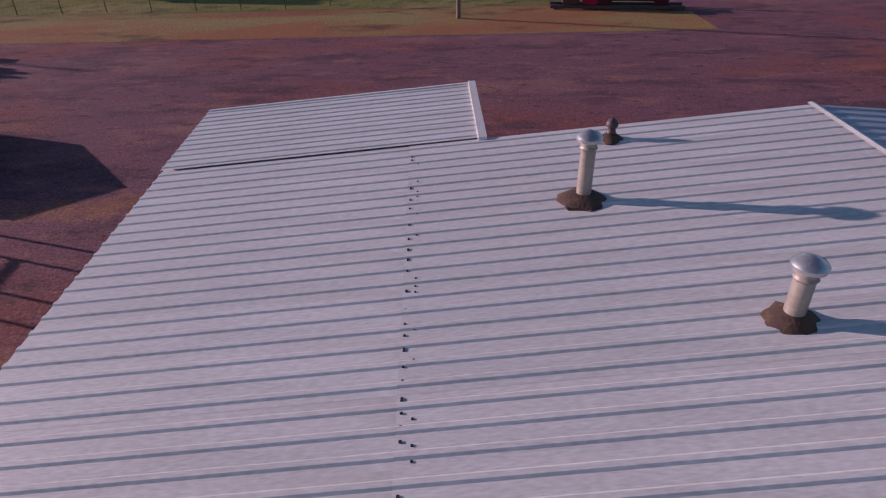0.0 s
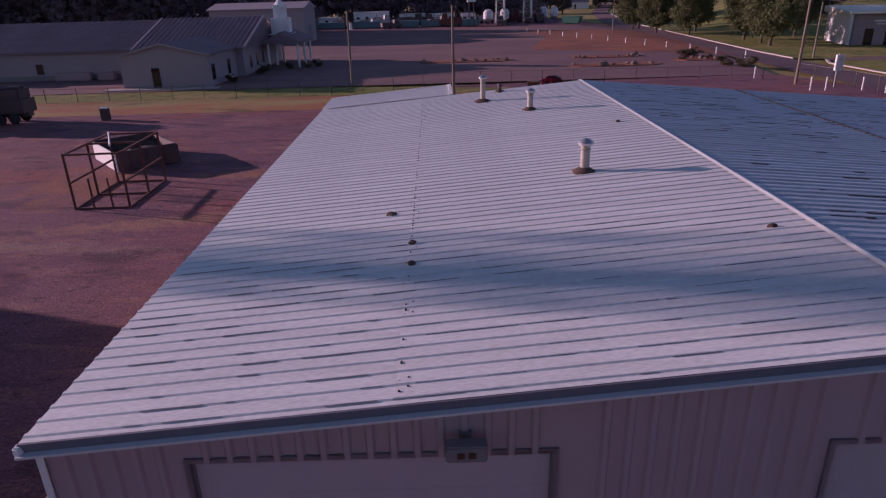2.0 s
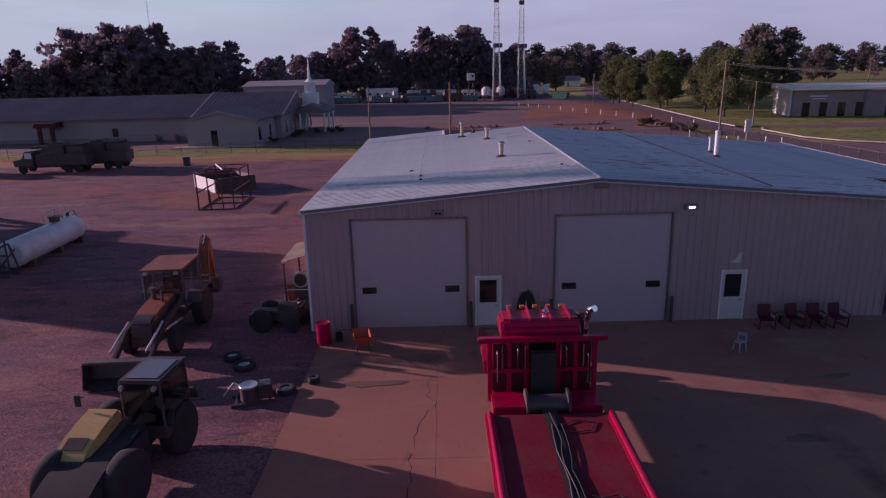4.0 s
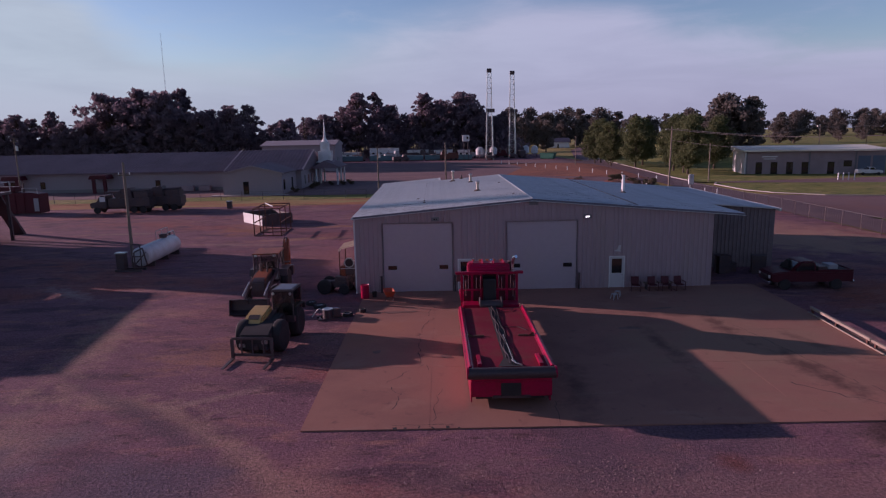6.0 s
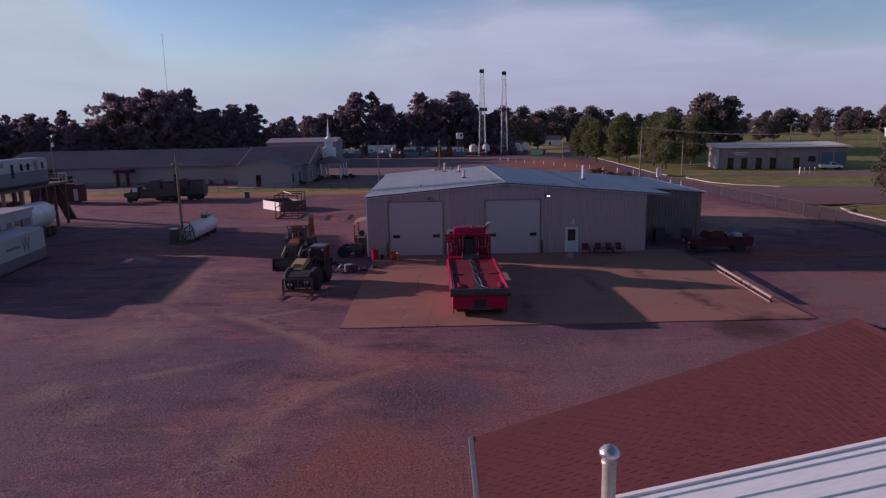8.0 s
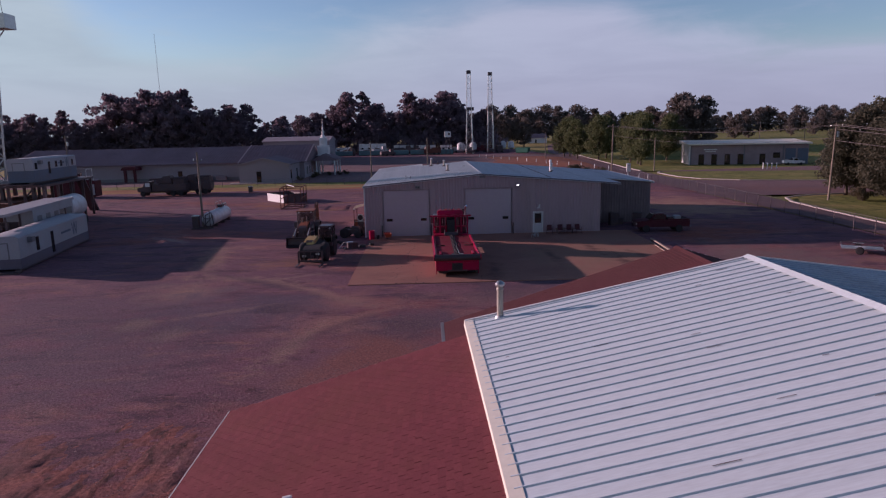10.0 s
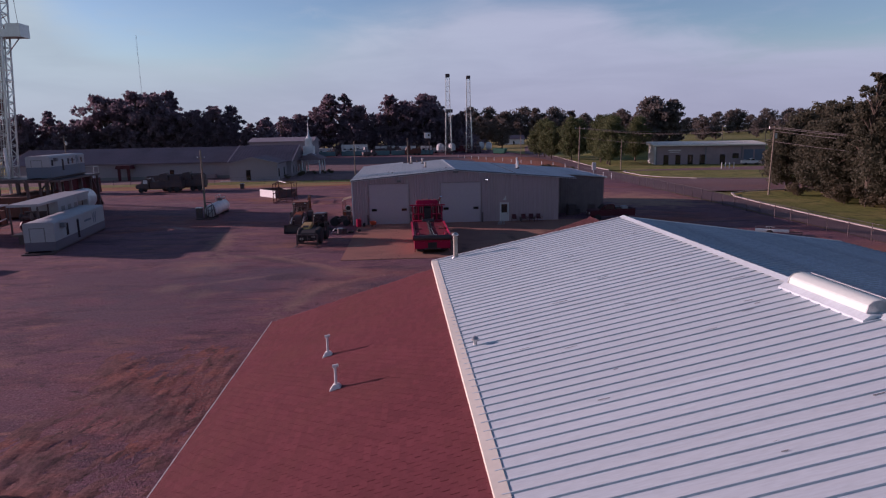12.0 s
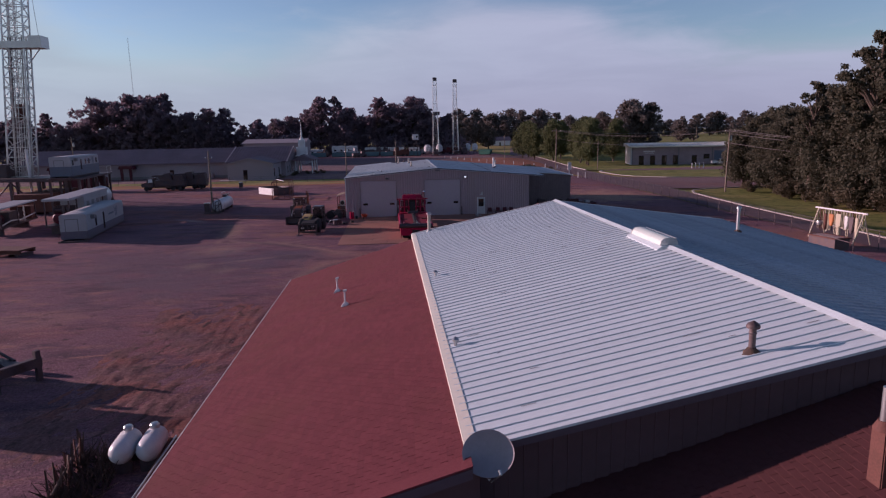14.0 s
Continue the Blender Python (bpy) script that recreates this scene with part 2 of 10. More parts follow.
GREY_GRAVEL, CLAY, TAN, DARK_SOIL = (0.200, 0.095, 0.119), (0.270, 0.086, 0.064), (0.322, 0.171, 0.141), (0.069, 0.032, 0.036)
GRASS, DRY_GRASS = (0.19, 0.19, 0.052), (0.30, 0.235, 0.09)
m_lot = ground_material("gravel_yard", [GREY_GRAVEL, (CLAY, 0.07, 0.50, 0.66, 0.6), (TAN, 0.16, 0.56, 0.74, 0.5),
                        (DARK_SOIL, 0.11, 0.62, 0.78, 0.7), ((0.116, 0.060, 0.078), 0.5, 0.5, 0.64, 0.4), ((0.302, 0.144, 0.122), 0.9, 0.54, 0.70, 0.35), ((0.087, 0.045, 0.048), 1.7, 0.57, 0.70, 0.6), ((0.280, 0.162, 0.160), 3.0, 0.58, 0.72, 1.0)], 1.0, 9.0,
                        (((0.228, 0.113, 0.108), 4.5, -37.0, 6.5, 0.8), ((0.225, 0.128, 0.128), 15.0, -29.0, 9.0, 0.8), ((0.205, 0.132, 0.125), 34.0, -16.0, 8.0, 0.95), ((0.21, 0.128, 0.128), 26.0, -27.0, 6.0, 0.85), ((0.36, 0.235, 0.16), 41.0, 18.0, 7.5, 0.95), ((0.115, 0.072, 0.095), 11.0, -22.2, 2.6, 0.75), ((0.12, 0.075, 0.1), 15.5, -22.0, 2.2, 0.7), ((0.17, 0.06, 0.05), 15.5, -23.4, 0.7, 0.8), ((0.07, 0.035, 0.035), 23.3, -22.3, 2.3, 0.85), ((0.14, 0.09, 0.115), -16.0, -26.0, 8.0, 0.6), ((0.135, 0.088, 0.116), 5.3, -30.2, 3.4, 0.75), ((0.291, 0.144, 0.126), 1.0, -25.0, 3.0, 0.6), ((0.33, 0.21, 0.16), -10.5, -22.0, 3.0, 0.5),
                         ((0.25, 0.115, 0.085), -3.5, 14.0, 5.0, 0.4), ((0.30, 0.125, 0.07), -16.5, 31.5, 4.0, 0.7), ((0.135, 0.092, 0.122), -6.5, -26.0, 5.5, 0.75), ((0.13, 0.088, 0.116), -2.6, -25.6, 3.0, 0.75), ((0.34, 0.22, 0.17), -10.8, -29.2, 1.4, 0.7), ((0.33, 0.21, 0.165), -8.1, -31.4, 1.3, 0.7), ((0.25, 0.10, 0.085), 3.6, -35.6, 3.4, 0.85), ((0.145, 0.098, 0.12), -10.0, -34.0, 7.0, 0.6), ((0.24, 0.09, 0.08), -2.6, -49.5, 3.2, 0.85), ((0.343, 0.189, 0.145), 41.0, 22.0, 11.0, 0.8), ((0.302, 0.135, 0.097), 44.0, -24.0, 8.0, 0.7)),
                        (((0.33, 0.205, 0.155), -12.6, -9.5, -79, 8.0, 1.5, 0.7), ((0.35, 0.215, 0.165), -8.4, -17.6, -14, 6.0, 1.0, 0.6), ((0.34, 0.205, 0.16), -3.3, -20.3, -43, 5.2, 0.8, 0.6), ((0.33, 0.2, 0.155), 0.4, -24.1, -47, 4.6, 0.7, 0.65), ((0.30, 0.14, 0.085), -5.0, -12.0, 20, 4.0, 2.0, 0.6), ((0.312, 0.158, 0.136), 1.5, -24.5, -33, 4.6, 0.8, 0.7), ((0.36, 0.225, 0.17), -0.7, -33.5, 74, 4.2, 0.85, 0.65),
                         # The pale streak at (-20.5, 1.4) paints a sunlit gap in the shadow.
                         ((0.343, 0.180, 0.145), 2.6, -28.2, 38, 3.8, 0.6, 0.7), ((0.30, 0.19, 0.16), -3.6, -17.4, 30, 2.6, 0.4, 0.7), ((0.34, 0.25, 0.235), -20.5, 1.4, -37, 3.4, 0.8, 0.75), ((0.29, 0.18, 0.15), -6.8, -27.0, 27, 4.5, 0.5, 0.6),
                         ((0.115, 0.072, 0.088), -5.5, -19.6, -40, 8.0, 0.7, 0.7), ((0.114, 0.061, 0.078), 1.0, -31.0, 55, 5.0, 0.7, 0.6), ((0.105, 0.066, 0.08), -9.0, -25.0, 20, 6.0, 0.6, 0.6),
                         ((0.36, 0.20, 0.12), -9.0, 24.0, 10, 7.0, 1.1, 0.7), ((0.36, 0.17, 0.09), -6.0, 33.0, 4, 6.0, 1.0, 0.7), ((0.31, 0.20, 0.16), -14.0, 21.0, -8, 8.0, 0.8, 0.6), ((0.30, 0.2, 0.17), -30.0, 30.0, 3, 7.0, 0.9, 0.6)), (0.28, 1.78))
m_far = ground_material("field", [DRY_GRASS, (GRASS, 0.02, 0.4, 0.6, 1), (CLAY, 0.05, 0.62, 0.72, 1)], 0.3, 2.0)
m_grass = ground_material("lawn", [GRASS, (DRY_GRASS, 0.12, 0.48, 0.68, 0.6), ((0.05, 0.08, 0.02), 0.6, 0.5, 0.7, 1)], 0.7, 5.0)
m_asphalt = ground_material("asphalt", [(0.182, 0.111, 0.117), ((0.235, 0.142, 0.138), 0.08, 0.45, 0.65, 0.4), ((0.229, 0.108, 0.082), 0.05, 0.58, 0.76, 0.5),
                            ((0.114, 0.072, 0.081), 0.3, 0.6, 0.72, 0.2)], 0.25, 20.0)
m_clay_strip = ground_material("clay_verge", [(0.333, 0.144, 0.068), (DRY_GRASS, 0.15, 0.45, 0.6, 0.4), (DARK_SOIL, 0.2, 0.58, 0.72, 0.5)], 0.6, 6.0)
m_concrete = ground_material("concrete", [(0.33, 0.160, 0.122), ((0.27, 0.132, 0.105), 0.22, 0.48, 0.66, 0.7), ((0.36, 0.20, 0.15), 0.6, 0.56, 0.72, 0.6), ((0.22, 0.11, 0.092), 1.6, 0.6, 0.72, 1.0)], 0.15, 26.0,
                             (((0.295, 0.172, 0.122), 21.0, -12.0, 6.0, 0.85), ((0.28, 0.16, 0.122), 24.0, -4.0, 4.0, 0.7), ((0.075, 0.038, 0.036), 24.3, -21.0, 1.5, 0.9), ((0.11, 0.055, 0.05), 26.3, -20.6, 1.1, 0.85), ((0.38, 0.17, 0.11), 2.0, -9.0, 2.6, 0.6)),
                             (((0.11, 0.058, 0.05), 22.6, -16.0, -82, 3.8, 0.75, 0.85), ((0.12, 0.062, 0.052), 21.2, -9.2, -86, 2.4, 0.6, 0.8), ((0.12, 0.065, 0.055), 17.0, -11.5, -88, 4.2, 0.5, 0.7), ((0.13, 0.07, 0.06), 19.4, -6.6, -12, 2.6, 0.45, 0.7),
                              ((0.12, 0.062, 0.055), 11.6, -17.5, 85, 3.5, 0.8, 0.6), ((0.14, 0.072, 0.06), 4.0, -3.2, 8, 3.2, 0.5, 0.6), ((0.13, 0.075, 0.06), 8.2, -4.5, 88, 2.6, 0.6, 0.6), ((0.15, 0.08, 0.065), 24.6, -12.4, -75, 2.6, 0.5, 0.6)), (0.86, 1.14))
m_red_clay = ground_material("red_clay", [(0.30, 0.115, 0.072), ((0.21, 0.085, 0.065), 0.12, 0.45, 0.62, 0.6), ((0.36, 0.19, 0.12), 0.3, 0.55, 0.7, 0.5)], 0.6, 6.0)
m_kerb = material("kerb_concrete", (0.36, 0.32, 0.29), 0.9, 0, 0.2, 1.5, 0.2)
m_crack = material("crack_fill", (0.03, 0.025, 0.025), 0.95)
m_joint = material("joint_grout", (0.22, 0.12, 0.095), 0.95, 0, 0.3, 2.0)
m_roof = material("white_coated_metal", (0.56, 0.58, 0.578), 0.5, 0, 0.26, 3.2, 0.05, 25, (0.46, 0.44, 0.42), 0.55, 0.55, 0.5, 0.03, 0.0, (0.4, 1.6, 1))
# East slope colour darkened for its weak grazing sun; the mottling is wear.
m_roof_worn_shade = material("worn_shaded_metal", (0.41, 0.48, 0.56), 0.5, 0, 0.16, 1.2, 0.06, 25, (0.13, 0.14, 0.17), 0.75, 0.9, 0.5, 0.04, 0.0, (0.4, 1.6, 1))
# White metal darkened to blue-grey in the colour for the shaded east slope.
m_roof_east_shade = material("shaded_white_metal", (0.30, 0.37, 0.44), 0.5, 0, 0.2, 1.2, 0.06, 25, (0.10, 0.11, 0.14), 0.6, 0.5, 0.5, 0.04, 0.0, (1.6, 0.5, 1))
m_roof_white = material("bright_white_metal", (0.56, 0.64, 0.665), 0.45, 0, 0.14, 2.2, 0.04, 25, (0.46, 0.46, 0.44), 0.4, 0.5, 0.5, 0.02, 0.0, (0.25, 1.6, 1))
m_trim = material("trim_metal", (0.62, 0.6, 0.58), 0.5, 0, 0.1, 1.0)
m_fascia = material("blue_grey_fascia", (0.125, 0.12, 0.15), 0.5, 0, 0.12, 1.0, 0.03, 20, (0.12, 0.1, 0.1), 0.4, 0.8)
m_fascia_dark = material("mauve_fascia", (0.085, 0.062, 0.082), 0.6, 0, 0.15, 1.0)
m_trim_dark = material("dark_trim_metal", (0.16, 0.15, 0.16), 0.5, 0, 0.15, 1.0)
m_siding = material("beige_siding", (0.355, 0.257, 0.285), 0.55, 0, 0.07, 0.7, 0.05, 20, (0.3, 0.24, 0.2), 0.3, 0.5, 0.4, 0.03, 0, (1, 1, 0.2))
# Beige siding darkened in the colour for the shaded annex recess and east wall.
m_siding_shade = material("shaded_siding", (0.185, 0.138, 0.145), 0.6, 0, 0.12, 0.7, 0.05, 20, (0.07, 0.05, 0.05), 0.4)
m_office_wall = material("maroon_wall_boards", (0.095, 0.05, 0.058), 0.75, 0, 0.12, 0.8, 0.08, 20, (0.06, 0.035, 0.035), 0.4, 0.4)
m_skirt_mid = material("dull_mauve_skirt", (0.115, 0.098, 0.135), 0.6, 0, 0.15, 1.0, 0.05, 30, (0.14, 0.11, 0.10), 0.4, 0.8)
m_ohd = material("overhead_door_paint", (0.395, 0.317, 0.36), 0.5, 0, 0.05, 0.6, 0.05, 30, (0.4, 0.34, 0.3), 0.3, 0.7)
m_white_door = material("white_door_paint", (0.50, 0.49, 0.50), 0.45, 0, 0.05, 1.0)
m_glass = glass("dark_glass", (0.012, 0.013, 0.016))
m_black = material("black_rubber", (0.024, 0.02, 0.023), 0.85, 0, 0.3, 4.0, 0.2, 30, (0.06, 0.042, 0.04), 0.4, 2.0)
m_dark_steel = material("dark_steel", (0.08, 0.057, 0.066), 0.55, 0.3, 0.3, 3.0, 0.1, 40, (0.14, 0.07, 0.04), 0.5, 2.0)
m_rust = material("rusty_steel", (0.14, 0.052, 0.04), 0.8, 0.2, 0.35, 4.0, 0.2, 40, (0.06, 0.03, 0.02), 0.6, 2.0)
m_galv = material("galvanised_steel", (0.52, 0.53, 0.53), 0.38, 0.85, 0.15, 3.0, 0.05, 40, (0.3, 0.26, 0.22), 0.3, 2.0)
m_flue = material("dirty_cream_flue", (0.34, 0.31, 0.27), 0.5, 0.35, 0.2, 3.0, 0.05, 30, (0.16, 0.12, 0.09), 0.6, 3.0)
m_rusty_flue = material("rust_streaked_flue", (0.12, 0.085, 0.085), 0.6, 0.3, 0.3, 4.0, 0.1, 30, (0.06, 0.022, 0.02), 0.85, 3.0)
m_dish = material("dull_dish_paint", (0.30, 0.26, 0.28), 0.6, 0, 0.1, 2.0)
m_chrome = material("chrome", (0.8, 0.8, 0.82), 0.12, 1.0, 0.05, 2.0)
m_tar = material("tar_flashing", (0.06, 0.035, 0.028), 0.9, 0, 0.4, 6.0, 0.6, 20, (0.2, 0.12, 0.06), 0.5, 5.0)
m_shingle = material("red_shingle", (0.168, 0.042, 0.05), 0.95, 0, 0.14, 3.0, 0.6, 90, (0.15, 0.05, 0.04), 0.6, 0.35, 0.2, 0.08)


def island_shingle(source, name):
    m = source.copy()
    m.name = name
    n, l = m.node_tree.nodes, m.node_tree.links
    oi = next(k for k in n if k.bl_idname == "ShaderNodeObjectInfo")
    geo = n.new("ShaderNodeNewGeometry")
    for link in list(oi.outputs["Random"].links):
        to = link.to_socket
        l.remove(link)
        l.new(geo.outputs["Random Per Island"], to)
    return m


m_shingle_rest = island_shingle(m_shingle, "red_shingle_courses")
# Skirt's red darkened in the colour to carry lens falloff; blotches are weathering.
m_shingle_dim = material("dimmed_brown_shingle", (0.108, 0.034, 0.038), 0.95, 0, 0.12, 1.0, 0.5, 90, (0.085, 0.035, 0.03), 0.6, 0.25, 0.2, 0.05)
m_shingle_dim_rest = island_shingle(m_shingle_dim, "weathered_shingle_courses")
m_red = material("red_truck_paint", (0.40, 0.001, 0.045), 0.32, 0, 0.14, 1.5, 0, 40, (0.13, 0.01, 0.012), 0.6, 1.6, 0.35, 0, 0.25)
m_red_deck = material("worn_red_deck", (0.20, 0.014, 0.032), 0.85, 0, 0.28, 2.0, 0.3, 30, (0.14, 0.05, 0.04), 0.75, 0.9, 0.15)
m_maroon = material("dusty_maroon_paint", (0.075, 0.004, 0.014), 0.5, 0, 0.2, 1.0, 0, 40, (0.05, 0.012, 0.016), 0.4, 0.8, 0.3)
m_roller = material("worn_roller_steel", (0.075, 0.055, 0.06), 0.5, 0.4, 0.25, 2.0, 0.1, 30, (0.08, 0.05, 0.045), 0.5, 1.5)
m_old_orange = material("grimy_machine_orange", (0.29, 0.07, 0.027), 0.6, 0, 0.3, 2.0, 0.1, 30, (0.07, 0.03, 0.02), 0.75, 1.2)
m_house = material("chalky_white_paint", (0.33, 0.33, 0.35), 0.6, 0, 0.1, 1.0, 0.05, 30, (0.3, 0.26, 0.25), 0.4, 0.7)
m_fibre = material("pale_fibreglass", (0.62, 0.68, 0.62), 0.4, 0, 0.06, 1.0)
m_barrow = material("red_orange_paint", (0.48, 0.075, 0.03), 0.45, 0, 0.15, 2.0, 0, 40, (0.2, 0.05, 0.03), 0.4, 2.0)
m_white = material("white_paint", (0.66, 0.66, 0.66), 0.5, 0, 0.08, 1.0, 0.05, 30, (0.4, 0.33, 0.28), 0.35, 0.9)
m_blue_skirt = material("blue_grey_paint", (0.09, 0.12, 0.17), 0.55, 0, 0.15, 1.0, 0.05, 30, (0.12, 0.09, 0.08), 0.4, 0.8)
m_green_paint = material("green_paint", (0.03, 0.16, 0.11), 0.6, 0, 0.15, 1.0)
m_teal = material("teal_tank_paint", (0.08, 0.17, 0.19), 0.6, 0, 0.2, 1.0)
m_yellow = material("machine_yellow", (0.52, 0.33, 0.11), 0.45, 0, 0.15, 2.0, 0.05, 30, (0.2, 0.1, 0.04), 0.5, 1.5)
m_orange = material("faded_machine_orange", (0.50, 0.17, 0.045), 0.5, 0, 0.18, 2.0, 0.05, 30, (0.18, 0.07, 0.03), 0.55, 1.5)
m_wood = material("weathered_pole_wood", (0.22, 0.175, 0.14), 0.9, 0, 0.3, 3.0, 0.4, 20, (0.07, 0.05, 0.04), 0.5, 1.0, 0.3, 0, 0, (6, 6, 0.5))
m_bark = material("tree_bark", (0.09, 0.065, 0.05), 0.95, 0, 0.35, 4.0, 0.6, 15)
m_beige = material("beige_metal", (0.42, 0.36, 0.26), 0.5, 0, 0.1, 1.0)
m_lean_sheet = material("weathered_beige_sheet", (0.42, 0.33, 0.24), 0.6, 0, 0.2, 2.0, 0.05, 30, (0.16, 0.07, 0.04), 0.6, 1.5)
m_church = material("church_siding", (0.285, 0.235, 0.255), 0.7, 0, 0.06, 0.5, 0.05, 20)
m_church_roof = material("church_metal_roof", (0.205, 0.150, 0.172), 0.85, 0, 0.16, 0.5, 0.05, 20, (0.13, 0.10, 0.10), 0.5, 0.2, 0.15)
m_brick = material("brown_brick", (0.295, 0.215, 0.225), 0.85, 0, 0.2, 2.0, 0.3, 30)
m_cream = material("cream_fascia", (0.68, 0.64, 0.54), 0.6, 0, 0.08, 1.0)
m_barrier = material("weathered_barrier_paint", (0.30, 0.235, 0.19), 0.7, 0, 0.2, 2.0, 0.1, 30, (0.12, 0.07, 0.05), 0.5, 1.5)
m_wire = material("aluminium_wire", (0.17, 0.145, 0.14), 0.6, 0.2)
m_fence = material("fence_wire", (0.13, 0.12, 0.115), 0.5, 0.6, 0.2, 3.0)
m_lamp = emitter("lit_lamp", (1.0, 0.97, 0.9), 3.5)
m_tank = material("white_tank_paint", (0.58, 0.58, 0.60), 0.4, 0, 0.08, 1.0, 0.03, 30, (0.3, 0.22, 0.17), 0.5, 0.8)
m_dirt_pile = material("brush_litter", (0.06, 0.036, 0.03), 0.95, 0, 0.4, 3.0, 0.5, 10)
m_wood_dark = material("rotten_board", (0.11, 0.07, 0.055), 0.9, 0, 0.35, 4.0, 0.4, 20, (0.05, 0.03, 0.03), 0.5, 1.5)
m_rock = material("landscape_rock", (0.16, 0.11, 0.09), 0.95, 0, 0.35, 3.0, 0.6, 8)


def leaf_material(name, color):
    m = bpy.data.materials.new(name)
    m.use_nodes = True
    n, l = m.node_tree.nodes, m.node_tree.links
    p = n["Principled BSDF"]
    p.inputs["Roughness"].default_value = 0.6
    p.inputs["Specular IOR Level"].default_value = 0.2
    geo, oi = n.new("ShaderNodeNewGeometry"), n.new("ShaderNodeObjectInfo")
    add, mr, sc = n.new("ShaderNodeMath"), n.new("ShaderNodeMapRange"), n.new("ShaderNodeVectorMath")
    add.operation, sc.operation = "ADD", "SCALE"
    l.new(geo.outputs["Random Per Island"], add.inputs[0])
    l.new(oi.outputs["Random"], add.inputs[1])
    mr.inputs["From Max"].default_value = 2.0
    mr.inputs["To Min"].default_value, mr.inputs["To Max"].default_value = 0.78, 1.24
    l.new(add.outputs["Value"], mr.inputs["Value"])
    sc.inputs[0].default_value = color
    l.new(mr.outputs["Result"], sc.inputs["Scale"])
    l.new(sc.outputs["Vector"], p.inputs["Base Color"])
    tr, mx, out = n.new("ShaderNodeBsdfTranslucent"), n.new("ShaderNodeMixShader"), n["Material Output"]
    l.new(sc.outputs["Vector"], tr.inputs["Color"])
    mx.inputs["Fac"].default_value = 0.5
    l.new(p.outputs["BSDF"], mx.inputs[1])
    l.new(tr.outputs["BSDF"], mx.inputs[2])
    l.new(mx.outputs["Shader"], out.inputs["Surface"])
    return m


m_leaf = leaf_material("oak_leaf", (0.20, 0.147, 0.178))
m_leaf_light = leaf_material("roadside_leaf", (0.105, 0.12, 0.055))
m_leaf_grove = leaf_material("grove_leaf", (0.096, 0.09, 0.062))
m_leaf_mid = leaf_material("rise_leaf", (0.15, 0.128, 0.118))
m_shrub = leaf_material("shrub_leaf", (0.13, 0.105, 0.07))


def pebble_material():
    """Loose stones, each of its own tone."""
    m = bpy.data.materials.new("loose_stone")
    m.use_nodes = True
    n, l = m.node_tree.nodes, m.node_tree.links
    p = n["Principled BSDF"]
    p.inputs["Roughness"].default_value = 0.9
    geo, ramp = n.new("ShaderNodeNewGeometry"), n.new("ShaderNodeValToRGB")
    ramp.color_ramp.elements[0].color, ramp.color_ramp.elements[1].color = (0.10, 0.055, 0.062, 1), (0.27, 0.17, 0.165, 1)
    l.new(geo.outputs["Random Per Island"], ramp.inputs["Fac"])
    l.new(ramp.outputs["Color"], p.inputs["Base Color"])
    return m


m_pebble = pebble_material()
m_rut = ground_material("rutted_soil", [(0.185, 0.09, 0.088), ((0.27, 0.098, 0.078), 0.25, 0.45, 0.62, 0.5), ((0.09, 0.05, 0.047), 0.7, 0.5, 0.66, 3.0), (GREY_GRAVEL, 0.15, 0.52, 0.64, 1.0)], 1.0, 6.0)


